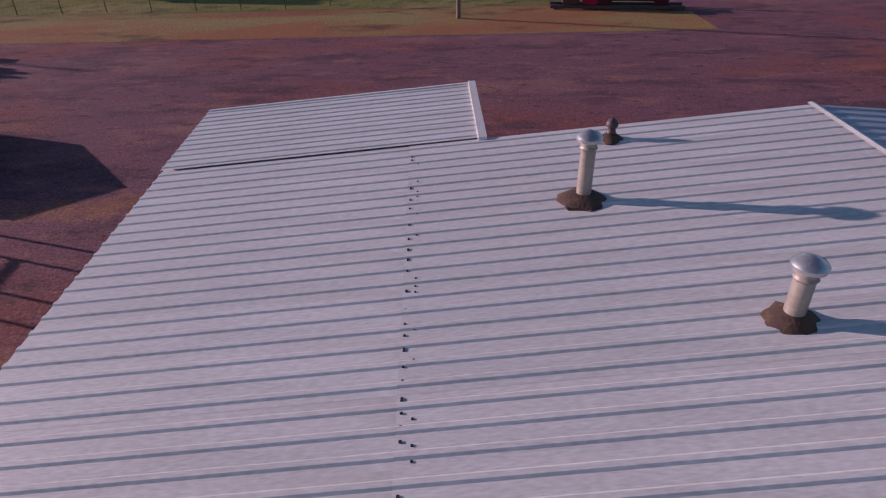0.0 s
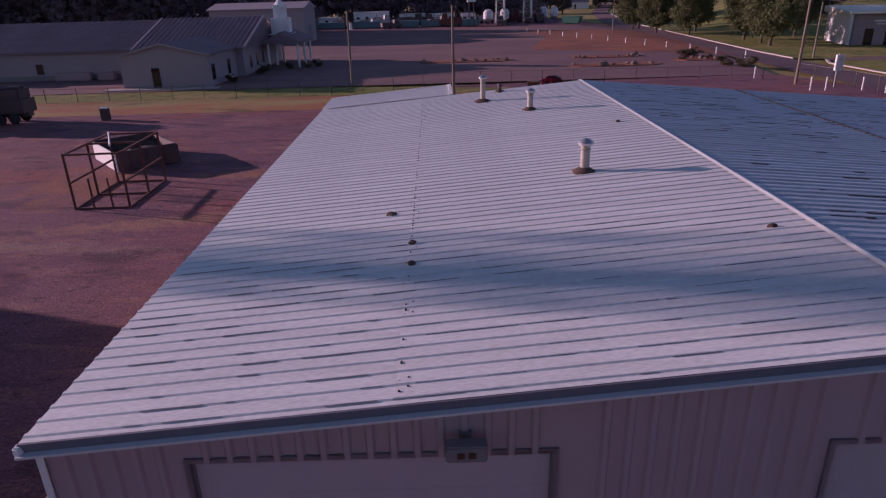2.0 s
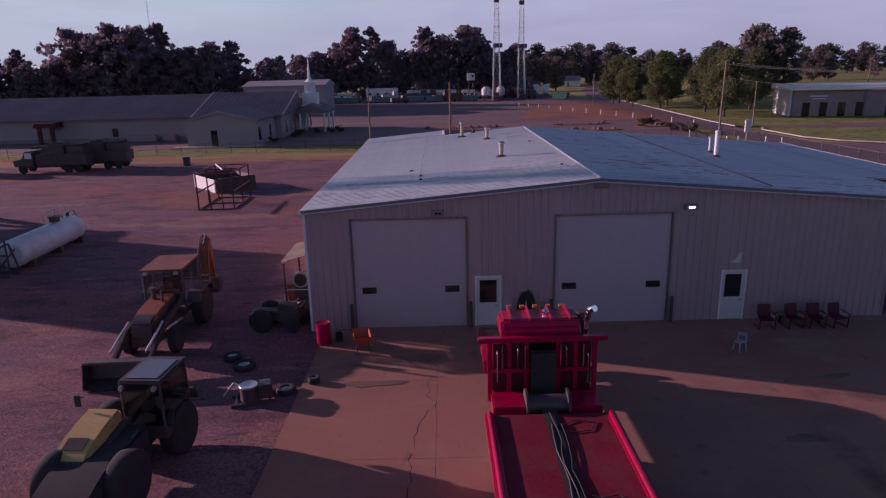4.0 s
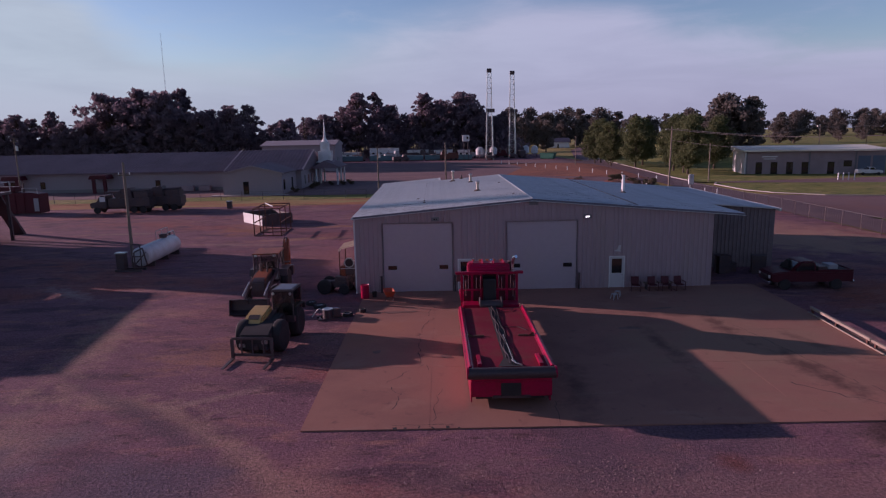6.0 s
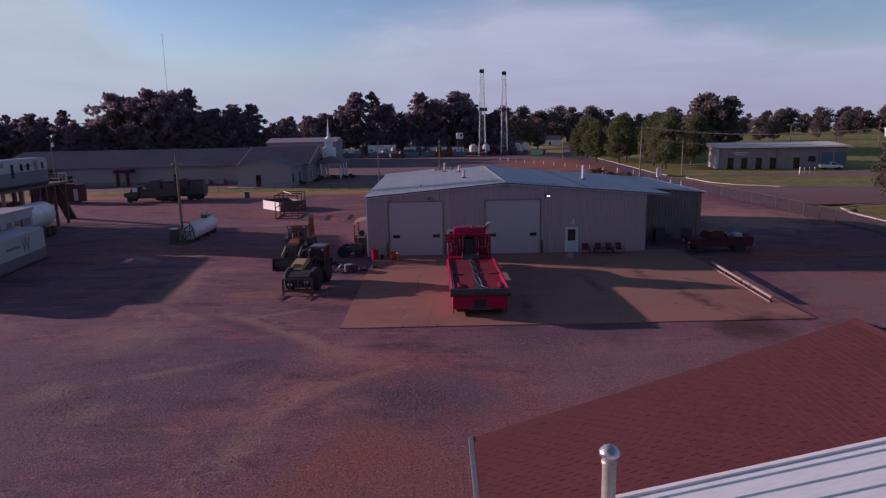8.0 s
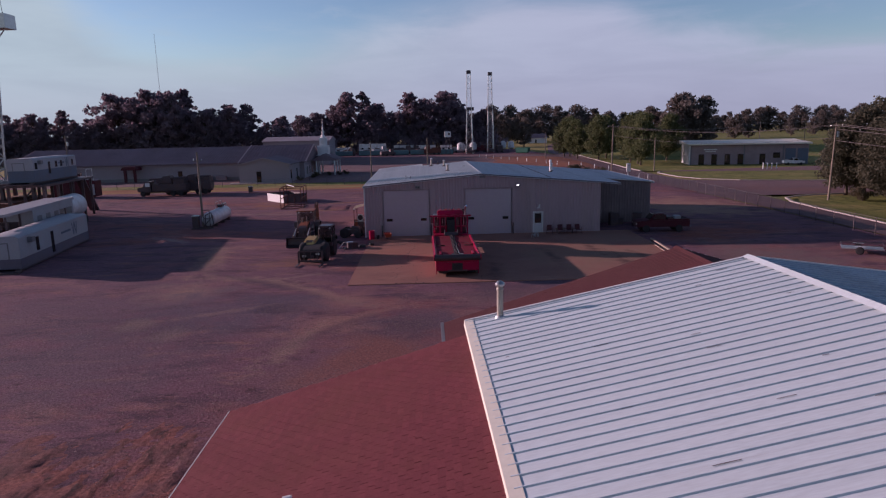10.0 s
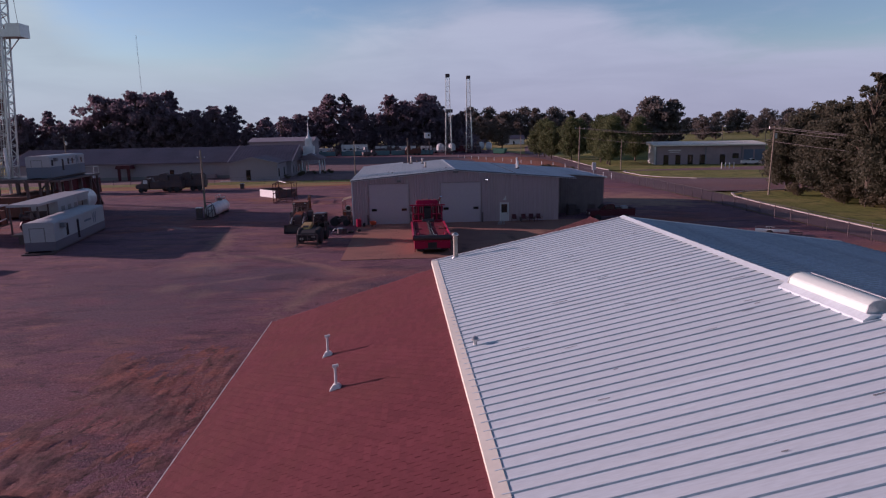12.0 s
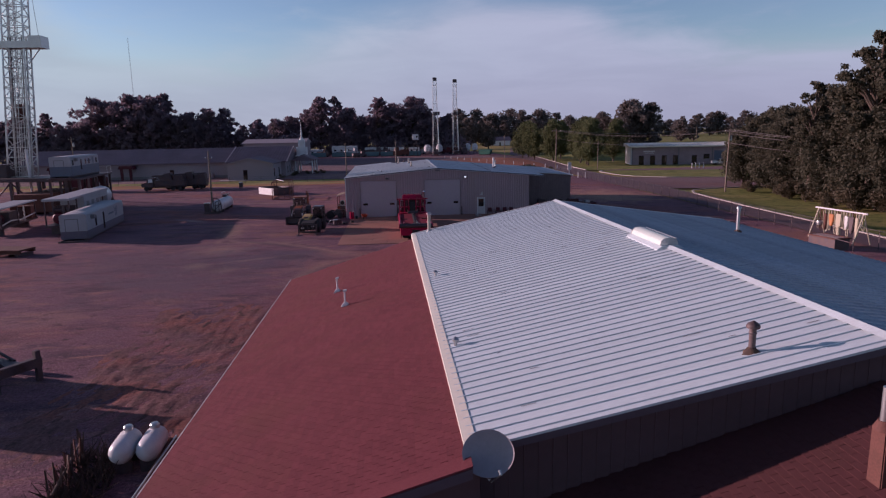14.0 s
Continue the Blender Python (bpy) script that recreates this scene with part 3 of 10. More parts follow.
# ---- building helpers ----
class Shape:
    """Gathers boxes, tubes and prisms into one mesh."""

    def __init__(self):
        self.v, self.f, self.m = [], [], Matrix.Identity(4)

    def add(self, verts, faces):
        k = len(self.v)
        self.v += [tuple(self.m @ Vector(p)) for p in verts]
        self.f += [tuple(k + i for i in q) for q in faces]
        return self

    def box(self, x0, x1, y0, y1, z0, z1):
        return self.add([(x0, y0, z0), (x1, y0, z0), (x1, y1, z0), (x0, y1, z0), (x0, y0, z1), (x1, y0, z1), (x1, y1, z1), (x0, y1, z1)],
                        [(0, 3, 2, 1), (4, 5, 6, 7), (0, 1, 5, 4), (1, 2, 6, 5), (2, 3, 7, 6), (3, 0, 4, 7)])

    def prism(self, pts, axis, a, b):
        """A polygon of two coordinates, drawn out along an axis from a to b. pts run in order; axis x: (y, z), y: (x, z), z: (x, y)."""
        def at(p, s):
            return {"x": (s, p[0], p[1]), "y": (p[0], s, p[1]), "z": (p[0], p[1], s)}[axis]
        n = len(pts)
        area = sum(pts[i][0] * pts[(i + 1) % n][1] - pts[(i + 1) % n][0] * pts[i][1] for i in range(n))
        if (area > 0) == (axis == "y"):
            pts = pts[::-1]
        verts = [at(p, a) for p in pts] + [at(p, b) for p in pts]
        faces = [tuple(range(n))[::-1], tuple(range(n, 2 * n))] + [(i, (i + 1) % n, n + (i + 1) % n, n + i) for i in range(n)]
        return self.add(verts, faces)

    def tube(self, p, q, r, r2=None, seg=10, caps=True):
        p, q, r2 = Vector(p), Vector(q), r if r2 is None else r2
        d = (q - p).normalized()
        a = d.orthogonal().normalized()
        b = d.cross(a)
        ring = [(math.cos(2 * math.pi * i / seg), math.sin(2 * math.pi * i / seg)) for i in range(seg)]
        verts = [p + (a * c + b * s) * r for c, s in ring] + [q + (a * c + b * s) * r2 for c, s in ring]
        faces = [(i, (i + 1) % seg, seg + (i + 1) % seg, seg + i) for i in range(seg)]
        if caps:
            faces += [tuple(range(seg))[::-1], tuple(range(seg, 2 * seg))]
        return self.add(verts, faces)

    def path(self, pts, r, seg=8):
        for p, q in zip(pts, pts[1:]):
            self.tube(p, q, r, r, seg)
        return self

    def lathe(self, origin, axis, profile, seg=16):
        """Rings of (distance along the axis, radius)."""
        o, d = Vector(origin), Vector(axis).normalized()
        a = d.orthogonal().normalized()
        b = d.cross(a)
        verts, faces = [], []
        for s, r in profile:
            verts += [o + d * s + (a * math.cos(2 * math.pi * i / seg) + b * math.sin(2 * math.pi * i / seg)) * max(r, 1e-4) for i in range(seg)]
        for k in range(len(profile) - 1):
            faces += [(k * seg + i, k * seg + (i + 1) % seg, (k + 1) * seg + (i + 1) % seg, (k + 1) * seg + i) for i in range(seg)]
        faces += [tuple(range(seg))[::-1], tuple((len(profile) - 1) * seg + i for i in range(seg))]
        return self.add(verts, faces)

    def mesh(self, name, mat, bevel=0.0, smooth=False):
        me = bpy.data.meshes.new(name)
        me.from_pydata(self.v, [], self.f)
        if bevel:
            bm = bmesh.new()
            bm.from_mesh(me)
            sharp = [e for e in bm.edges if len(e.link_faces) == 2 and e.calc_face_angle(0) > 0.6]
            bmesh.ops.bevel(bm, geom=sharp, offset=bevel, segments=2, affect="EDGES", clamp_overlap=True)
            bm.to_mesh(me)
            bm.free()
        if smooth or bevel:
            for poly in me.polygons:
                poly.use_smooth = True
            me.set_sharp_from_angle(angle=radians(35))
        me.materials.append(mat)
        return me


def part(name, shape, mat, parent=None, label="", bevel=0.0, smooth=False, at=None):
    """Links a shape (or a mesh that is there already) as one object under its thing."""
    me = shape.mesh(name, mat, bevel, smooth) if isinstance(shape, Shape) else shape
    ob = new(name, me)
    if parent is not None:
        ob.parent = parent
    if at is not None:
        ob.matrix_basis = at
    if label:
        ob["label"] = label
    return ob


def thing(name, label, category, m=None, group="", kind=""):
    ob = new(name)
    ob.empty_display_size = 0.3
    ob.matrix_basis = m or Matrix.Identity(4)
    return tagged(ob, label, category, group, kind)


def solid(name, shape, mat, label, category, kind="", group="", bevel=0.0, smooth=False, at=None):
    return tagged(part(name, shape, mat, None, "", bevel, smooth, at), label, category, group, kind)


def smoothstep(a, b, x):
    t = min(1, max(0, (x - a) / (b - a)))
    return t * t * (3 - 2 * t)


def ground_z(x, y):
    """The yard is level; the street and the land east of it lie a little lower."""
    return -1.1 * smoothstep(46, 66, x)


def sheet(points, lift, step=4.0):
    """A draped strip of ground: rows of left and right edges, (xl, yl, xr, yr)."""
    s = Shape()
    rows = []
    for a, b in zip(points, points[1:]):
        k = max(1, int(max(math.dist(a[:2], b[:2]), math.dist(a[2:], b[2:])) / step))
        rows += [[a[j] + (b[j] - a[j]) * i / k for j in range(4)] for i in range(k)]
    rows.append(list(points[-1]))
    wide = max(math.dist(r[:2], r[2:]) for r in rows)
    n = max(1, min(120, int(wide / step)))
    verts, faces = [], []
    for xl, yl, xr, yr in rows:
        for i in range(n + 1):
            x, y = xl + (xr - xl) * i / n, yl + (yr - yl) * i / n
            verts.append((x, y, ground_z(x, y) + lift))
    for j in range(len(rows) - 1):
        for i in range(n):
            k = j * (n + 1) + i
            faces.append((k, k + 1, k + n + 2, k + n + 1))
    return s.add(verts, faces)


def ribbed(s, length, y0, y1, spacing, height, width):
    """A profiled metal sheet in the local xy plane, its ribs along x from 0 to length, rib tops up z."""
    prof = [(y0, 0.0)]
    n = int((y1 - y0) / spacing + 0.01)
    off = y0 + ((y1 - y0) - (n - 1) * spacing) / 2
    for i in range(n):
        c = off + i * spacing
        prof += [(c - width / 2, 0), (c - width / 4, height), (c + width / 4, height), (c + width / 2, 0)]
    prof.append((y1, 0.0))
    verts = [(0, y, z) for y, z in prof] + [(length, y, z) for y, z in prof]
    k = len(prof)
    return s.add(verts, [(i, k + i, k + i + 1, i + 1) for i in range(k - 1)])


def ribbed_wall(s, x0, x1, bottom, top, spacing=0.305, depth=0.05, width=0.13):
    """Upright profiled siding in the plane y = 0, facing -y; top is a height, or a function of x."""
    up = top if callable(top) else (lambda x: top)
    prof = [(x0, 0.0)]
    x = math.ceil((x0 + width) / spacing) * spacing
    while x < x1 - width:
        prof += [(x - width / 2, 0), (x - width / 4, -depth), (x + width / 4, -depth), (x + width / 2, 0)]
        x += spacing
    prof.append((x1, 0.0))
    k = len(prof)
    verts = [(a, b, bottom) for a, b in prof] + [(a, b, up(a)) for a, b in prof]
    return s.add(verts, [(i, i + 1, k + i + 1, k + i) for i in range(k - 1)])


# ---- ground, roads, slab ----
def grid_axis(dense_lo, dense_hi, step, far):
    inner = list(np.arange(dense_lo, dense_hi + 0.1, step))
    return [-far, -far / 2, -far / 4] + inner + [far / 4, far / 2, far]


gx, gy = grid_axis(-140, 160, 6, 2400), grid_axis(-160, 300, 10, 2400)
g = Shape()
g.add([(x, y, ground_z(x, y) - 0.2) for y in gy for x in gx],
      [(j * len(gx) + i, j * len(gx) + i + 1, (j + 1) * len(gx) + i + 1, (j + 1) * len(gx) + i) for j in range(len(gy) - 1) for i in range(len(gx) - 1)])
solid("ground", g, m_far, "dry grassy field reaching the horizon", "ground", "structure")
solid("yard", sheet([(-130, -150, 51, -150), (-130, 20, 50.5, 20), (-130, 62, 50.5, 62), (-130, 64, 46, 74)], 0.01), m_lot,
      "grey gravel yard with red clay patches", "gravel yard", "structure")
solid("clay_verge", sheet([(-130, 57, 24, 57), (-130, 66, 24, 66)], 0.02), m_clay_strip, "orange clay verge along a fence", "verge", "structure")
solid("grass_verge", sheet([(-130, 66, 24, 66), (-130, 73, -6, 73)], 0.03), m_grass, "narrow green grass strip beside the church road", "grass", "structure")
solid("parking_lot", sheet([(-130, 73, 46, 74), (-130, 110, 52, 110), (-60, 150, 56, 150), (-60, 198, 60, 198)], 0.025), m_asphalt,
      "wide worn asphalt lot stained with red clay", "parking lot", "structure")
ROAD = [(50.5, -150, 58, -150), (50.5, -30, 56.5, -30), (51, 0, 58, 0), (51, 22, 59.5, 22), (50.5, 45, 61, 45), (50, 75, 60.5, 75), (51, 110, 61, 110), (56, 160, 65, 160), (62, 230, 70, 230), (80, 330, 88, 330), (130, 520, 138, 520)]
solid("road", sheet(ROAD, 0.03), m_asphalt, "two-lane asphalt street", "road", "structure")
solid("side_road", sheet([(58, 38, 58, 72), (75, 40, 75, 66), (120, 36, 120, 57), (260, 20, 260, 40)], 0.034), m_asphalt, "asphalt side street", "road", "structure")
solid("office_lot", sheet([(66, 97, 66, 111), (100, 89.5, 100, 111), (135, 84, 135, 111)], 0.034), m_asphalt, "asphalt lot before an office block", "parking lot", "structure")
solid("lawn_east", sheet([(57.2, -150, 220, -150), (57, -30, 220, -30), (58.5, 0, 220, 0), (60, 25, 220, 25), (66, 36, 220, 30)], 0.036), m_grass, "mown lawn under roadside trees", "lawn", "structure")
solid("lawn_office", sheet([(63.5, 78, 63.5, 96.5), (71, 68.5, 71, 95.5), (83, 64, 83, 93), (110, 59, 110, 88), (150, 52, 150, 80)], 0.036), m_grass, "mown lawn island before an office", "lawn", "structure")
solid("lawn_north", sheet([(61.5, 99, 66, 99), (61.8, 112, 170, 112), (66, 160, 170, 160), (71, 230, 170, 230)], 0.036), m_grass, "roadside lawn with dry patches", "lawn", "structure")


def rise_z(x, y):
    """The grassy rise behind the office block."""
    ease = lambda u: max(0.0, min(1.0, u)) ** 2 * (3 - 2 * max(0.0, min(1.0, u)))
    return -1.6 + 4.9 * ease((y - 145) / 70) * ease((x - 72 - max(0, y - 200) * 0.3) / 40)


rx_, ry_ = list(range(66, 600, 12)), list(range(138, 520, 12))
g = Shape()
g.add([(x, y, rise_z(x, y)) for y in ry_ for x in rx_],
      [(j * len(rx_) + i, j * len(rx_) + i + 1, (j + 1) * len(rx_) + i + 1, (j + 1) * len(rx_) + i) for j in range(len(ry_) - 1) for i in range(len(rx_) - 1)])
solid("grass_rise", g, m_grass, "long grassy rise behind an office block", "grass slope", "structure")


def kerb(points, label):
    s = Shape()
    for (x0, y0), (x1, y1) in zip(points, points[1:]):
        d = Vector((x1 - x0, y1 - y0, 0)).normalized()
        nrm = Vector((-d.y, d.x, 0)) * 0.18
        z0, z1 = ground_z(x0, y0), ground_z(x1, y1)
        a, b, c, e = Vector((x0, y0, 0)) - nrm, Vector((x1, y1, 0)) - nrm, Vector((x1, y1, 0)) + nrm, Vector((x0, y0, 0)) + nrm
        s.add([(a.x, a.y, z0), (b.x, b.y, z1), (c.x, c.y, z1), (e.x, e.y, z0), (a.x, a.y, z0 + 0.17), (b.x, b.y, z1 + 0.17), (c.x, c.y, z1 + 0.17), (e.x, e.y, z0 + 0.17)],
              [(0, 3, 2, 1), (4, 5, 6, 7), (0, 1, 5, 4), (1, 2, 6, 5), (2, 3, 7, 6), (3, 0, 4, 7)])
    return solid("kerb", s, m_kerb, label, "kerb", "structure")


kerb([(56.8, -60), (56.6, -30), (57.4, -12), (58.2, 6), (59.3, 20), (60.5, 28), (63, 34), (67, 37), (75, 38.6), (120, 35), (180, 28)], "pale concrete kerb curving round a lawn")
kerb([(150, 51.8), (110, 58.7), (83, 63.7), (72, 67.6), (66, 73), (63.3, 78.5), (63.2, 92), (65.5, 97)], "pale concrete kerb round a lawn island")
kerb([(61.4, 99), (61.6, 112), (65.6, 160), (70.6, 230), (88, 330)], "pale concrete kerb along the street")

# the concrete apron before the workshop, poured in bays
SLAB_X, SLAB_Y = (0.6, 5.4, 10.2, 15.0, 19.8, 27.45), (-20.75, -14.4, -9.6, -4.8, 0.6)
apron = thing("concrete_apron", "cracked stained concrete apron poured in square bays", "concrete slab", kind="structure")
for i in range(5):
    for j in range(4):
        s = Shape().box(SLAB_X[i] + 0.004, SLAB_X[i + 1] - 0.004, SLAB_Y[j] + 0.004, SLAB_Y[j + 1] - 0.004, -0.05, 0.06)
        part("bay", s, m_concrete, apron, bevel=0.003)
part("joint_filler", Shape().box(0.62, 27.43, -20.73, 0.58, -0.05, 0.0565), m_joint, apron, "brown joint filler")


def crack(points, w):
    rnd = random.Random(len(points) * 7 + int(points[0][0] * 10))
    pts = []
    for (x0, y0), (x1, y1) in zip(points, points[1:]):
        k = max(2, int(math.dist((x0, y0), (x1, y1)) / 0.3))
        pts += [(x0 + (x1 - x0) * i / k + rnd.uniform(-0.09, 0.09), y0 + (y1 - y0) * i / k + rnd.uniform(-0.09, 0.09)) for i in range(k)]
    s = Shape()
    for a, b in zip(pts, pts[1:]):
        d = Vector((b[0] - a[0], b[1] - a[1], 0)).normalized()
        nn = Vector((-d.y, d.x, 0)) * w * rnd.uniform(0.3, 1)
        z = 0.0625
        s.add([(a[0] - nn.x, a[1] - nn.y, z), (b[0] - nn.x, b[1] - nn.y, z), (b[0] + nn.x, b[1] + nn.y, z), (a[0] + nn.x, a[1] + nn.y, z)], [(0, 1, 2, 3)])
    return s


for pts, w in (([(5.1, -4.4), (5.1, -6.0), (5.4, -6.4), (4.75, -8.2), (4.7, -9.4)], 0.012), ([(4.7, -9.4), (4.7, -11.0), (4.76, -12.8), (4.8, -14.3)], 0.022),
               ([(4.23, -14.8), (3.84, -15.7), (3.5, -16.05), (3.53, -16.3)], 0.018), ([(3.74, -16.7), (3.82, -17.2), (4.1, -17.5), (4.0, -17.8), (4.1, -18.7), (3.7, -19.5)], 0.022),
               ([(5.24, -14.2), (5.35, -15.3)], 0.012), ([(5.83, -17.0), (5.73, -17.7), (5.6, -19.1), (5.6, -20.5)], 0.014),
               ([(4.0, -20.46), (5.2, -20.42), (6.6, -20.47)], 0.018), ([(4.05, -20.74), (4.12, -20.47)], 0.08), ([(4.5, -20.74), (4.44, -20.5)], 0.06), ([(5.0, -20.74), (5.1, -20.44)], 0.09),
               ([(5.55, -20.74), (5.5, -20.5)], 0.06), ([(6.1, -20.74), (6.2, -20.45)], 0.08), ([(6.55, -20.74), (6.6, -20.5)], 0.05),
               ([(10.3, -20.6), (10.5, -18.2)], 0.012), ([(21.5, -6), (22.4, -11), (23.6, -17.5)], 0.014), ([(20.7, -17.0), (22.2, -18.6), (23.9, -19.7)], 0.03), ([(23.9, -17.5), (24.0, -19.8)], 0.026), ([(24.2, -13.4), (25.6, -14.2), (27.2, -14.6)], 0.018)):
    part("crack", crack(pts, w), m_crack, apron, "open crack")

# oil and damp stains on the apron
def stain(cx, cy, rx, ry, seed, rz=0.0):
    rn = random.Random(seed)
    pts = []
    ph = [rn.uniform(0, 6.28) for _ in range(4)]
    for i in range(40):
        a = i * 6.2832 / 40
        k = 1 + sum(math.sin(a * (j + 2) + ph[j]) * 0.26 / (j + 1) for j in range(4)) + rn.uniform(-0.05, 0.05)
        x, y = rx * k * math.cos(a), ry * k * math.sin(a)
        pts.append((cx + x * math.cos(rz) - y * math.sin(rz), cy + x * math.sin(rz) + y * math.cos(rz), 0.0645 + 0.002 * (seed - 3)))
    return Shape().add(pts, [tuple(range(40))])


m_stain = material("oil_stain", (0.16, 0.085, 0.068), 0.8, 0, 0.3, 2.0, 0, 40, (0.26, 0.145, 0.112), 0.9, 0.9)
for i, (x, y, rx, ry, rz) in enumerate(((16.2, -9.0, 0.45, 0.3, 0), (19.2, -5.2, 0.5, 0.22, 0.2), (6.1, -13.0, 0.35, 0.2, 0), (2.6, -12.2, 0.25, 0.18, 0), (3.2, -5.0, 0.9, 0.25, 0.1))):
    part("stain", stain(x, y, rx, ry, i + 3, rz), m_stain, apron, "dark oily stain")

# ruts beside the office, and loose stones on the open yard
rn = np.random.default_rng(6)
nx, ny = 46, 90
s = Shape()
vs = []
ph = rn.uniform(0, 6.28, 8)
for j in range(ny + 1):
    for i in range(nx + 1):
        u, v = i / nx, j / ny
        x, y = -9.5 + 9.2 * u, -66 + 26 * v
        bend = 0.9 * math.sin(v * 2.2 + 0.4) + 0.25 * math.sin(v * 9 + 1)
        edge = min(1, 5 * u, 5 * (1 - u), 5 * v, 5 * (1 - v))
        z = -0.03 + edge * (0.052 + 0.02 * math.sin((x + bend) * 8.5 + ph[0]) * (0.5 + 0.5 * math.sin(v * 11 + x * 0.7 + ph[1])) + 0.024 * math.sin(x * 1.1 + y * 0.8 + ph[2]) + 0.014 * math.sin(x * 3.1 - y * 2.3 + ph[3]) + float(rn.normal(0, 0.015)))
        vs.append((x, y, z))
s.add(vs, [(j * (nx + 1) + i, j * (nx + 1) + i + 1, (j + 1) * (nx + 1) + i + 1, (j + 1) * (nx + 1) + i) for j in range(ny) for i in range(nx)])
solid("rutted_ground", s, m_rut, "reddish rutted soil with wheel tracks", "ground", "structure", smooth=True)


def pebbles(count, x0, x1, y0, y1, lo, hi, seed, heaps=()):
    rg = np.random.default_rng(seed)
    base = np.array([(1, 0, 0), (0.2, 0.9, 0), (-0.9, 0.4, 0), (-0.6, -0.8, 0), (0.5, -0.85, 0), (0.1, 0.05, 0.75)])
    faces = [(0, 1, 5), (1, 2, 5), (2, 3, 5), (3, 4, 5), (4, 0, 5)]
    x, y = rg.uniform(x0, x1, count), rg.uniform(y0, y1, count)
    for cx, cy, r, share in heaps:
        k = rg.random(count) < share
        x[k], y[k] = rg.normal(cx, r, k.sum()), rg.normal(cy, r * 0.8, k.sum())
    size = lo * (hi / lo) ** (rg.uniform(0, 1, count) ** 2.5)
    ang = rg.uniform(0, 6.28, count)
    vv = np.empty((count, 6, 3))
    jit = base[None] * rg.uniform(0.75, 1.25, (count, 6, 1))
    vv[..., 0] = x[:, None] + size[:, None] * (jit[..., 0] * np.cos(ang)[:, None] - jit[..., 1] * np.sin(ang)[:, None])
    vv[..., 1] = y[:, None] + size[:, None] * (jit[..., 0] * np.sin(ang)[:, None] + jit[..., 1] * np.cos(ang)[:, None])
    vv[..., 2] = 0.008 + size[:, None] * jit[..., 2]
    me = bpy.data.meshes.new("pebbles")
    me.from_pydata(vv.reshape(-1, 3).tolist(), [], [tuple(k * 6 + i for i in f) for k in range(count) for f in faces])
    me.materials.append(m_pebble)
    return me


solid("loose_gravel", pebbles(30000, -20, 26, -42, -23.2, 0.013, 0.05, 4, ((-2.8, -26.4, 1.0, 0.08), (5.2, -30.4, 1.3, 0.12), (12.0, -24.4, 1.0, 0.05), (-9.0, -30.0, 2.0, 0.08))), None, "loose grey and brown stones on the yard", "gravel", "stuff")
solid("loose_gravel", pebbles(9000, -14, 0.4, -21.0, -9.0, 0.012, 0.032, 6), None, "loose stones beside a concrete apron", "gravel", "stuff")
solid("loose_gravel", pebbles(8000, -16, 0, -66, -40, 0.013, 0.042, 5), None, "loose stones beside the office", "gravel", "stuff")
solid("soil_clods", pebbles(6000, -8.0, -0.3, -65, -44, 0.014, 0.045, 9, ((-2.2, -49.0, 1.2, 0.3), (-3.2, -55.0, 1.5, 0.3), (-3.0, -62.0, 1.4, 0.2))), None, "dark clods of soil along an eave", "soil clods", "stuff")

# ---- the workshop ----
EAVE_Z, RIDGE_X, RIDGE_Z = 5.33, 12.05, 6.37
SLOPE = (RIDGE_Z - EAVE_Z) / RIDGE_X
ROOF_TILT = math.degrees(math.atan(SLOPE))
# the workshop stands half a degree askew to the yard
SHOP = Matrix(((0.99995, -0.0095, 0.0019, 0.0), (0.0095, 0.99995, -0.0027, 0.10), (-0.0019, 0.0027, 1.0, -0.01), (0, 0, 0, 1)))
BACK = 23.95
shop = thing("workshop_building", "long low beige metal workshop with a white ribbed roof", "workshop", SHOP)


def shop_top(x):
    return RIDGE_Z - abs(x - RIDGE_X) * SLOPE - 0.12


D1, D2, DOOR_H = (1.90, 6.65), (10.35, 15.15), 4.82
P1, P2 = (6.98, 8.10), (17.38, 18.46)
w = Shape()
for x0, x1, z0, z1 in ((0, D1[0], 0, None), (D1[0], D1[1], DOOR_H, None), (D1[1], P1[0], 0, None), (P1[0], P1[1], 2.32, None), (P1[1], D2[0], 0, None),
                       (D2[0], D2[1], DOOR_H, None), (D2[1], P2[0], 0, None), (P2[0], P2[1], 2.32, None), (P2[1], 24.4, 0, None)):
    ribbed_wall(w, x0, x1, z0, shop_top)
part("front_wall", w, m_siding, shop, "beige ribbed siding")
w = Shape()
for x0, x1, z0 in ((0, D1[0], 0), (D1[0], D1[1], DOOR_H), (D1[1], P1[0], 0), (P1[0], P1[1], 2.32), (P1[1], D2[0], 0), (D2[0], D2[1], DOOR_H), (D2[1], P2[0], 0), (P2[0], P2[1], 2.32), (P2[1], 24.4, 0)):
    w.prism([(x0, z0), (x1, z0), (x1, shop_top(x1)), ] + ([(RIDGE_X, shop_top(RIDGE_X))] if x0 < RIDGE_X < x1 else []) + [(x0, shop_top(x0))], "y", 0.004, 0.2)
part("front_wall_liner", w, m_siding, shop)
s = Shape()
s.m = pose(0, BACK - 0.1, 0, 0, 0, -90)
ribbed_wall(s, 0, BACK - 0.1, -0.1, EAVE_Z - 0.1)
part("west_wall", s, m_siding, shop)
part("west_wall_liner", Shape().box(0.004, 0.2, 0.2, BACK - 0.1, -0.1, EAVE_Z - 0.1), m_siding, shop)
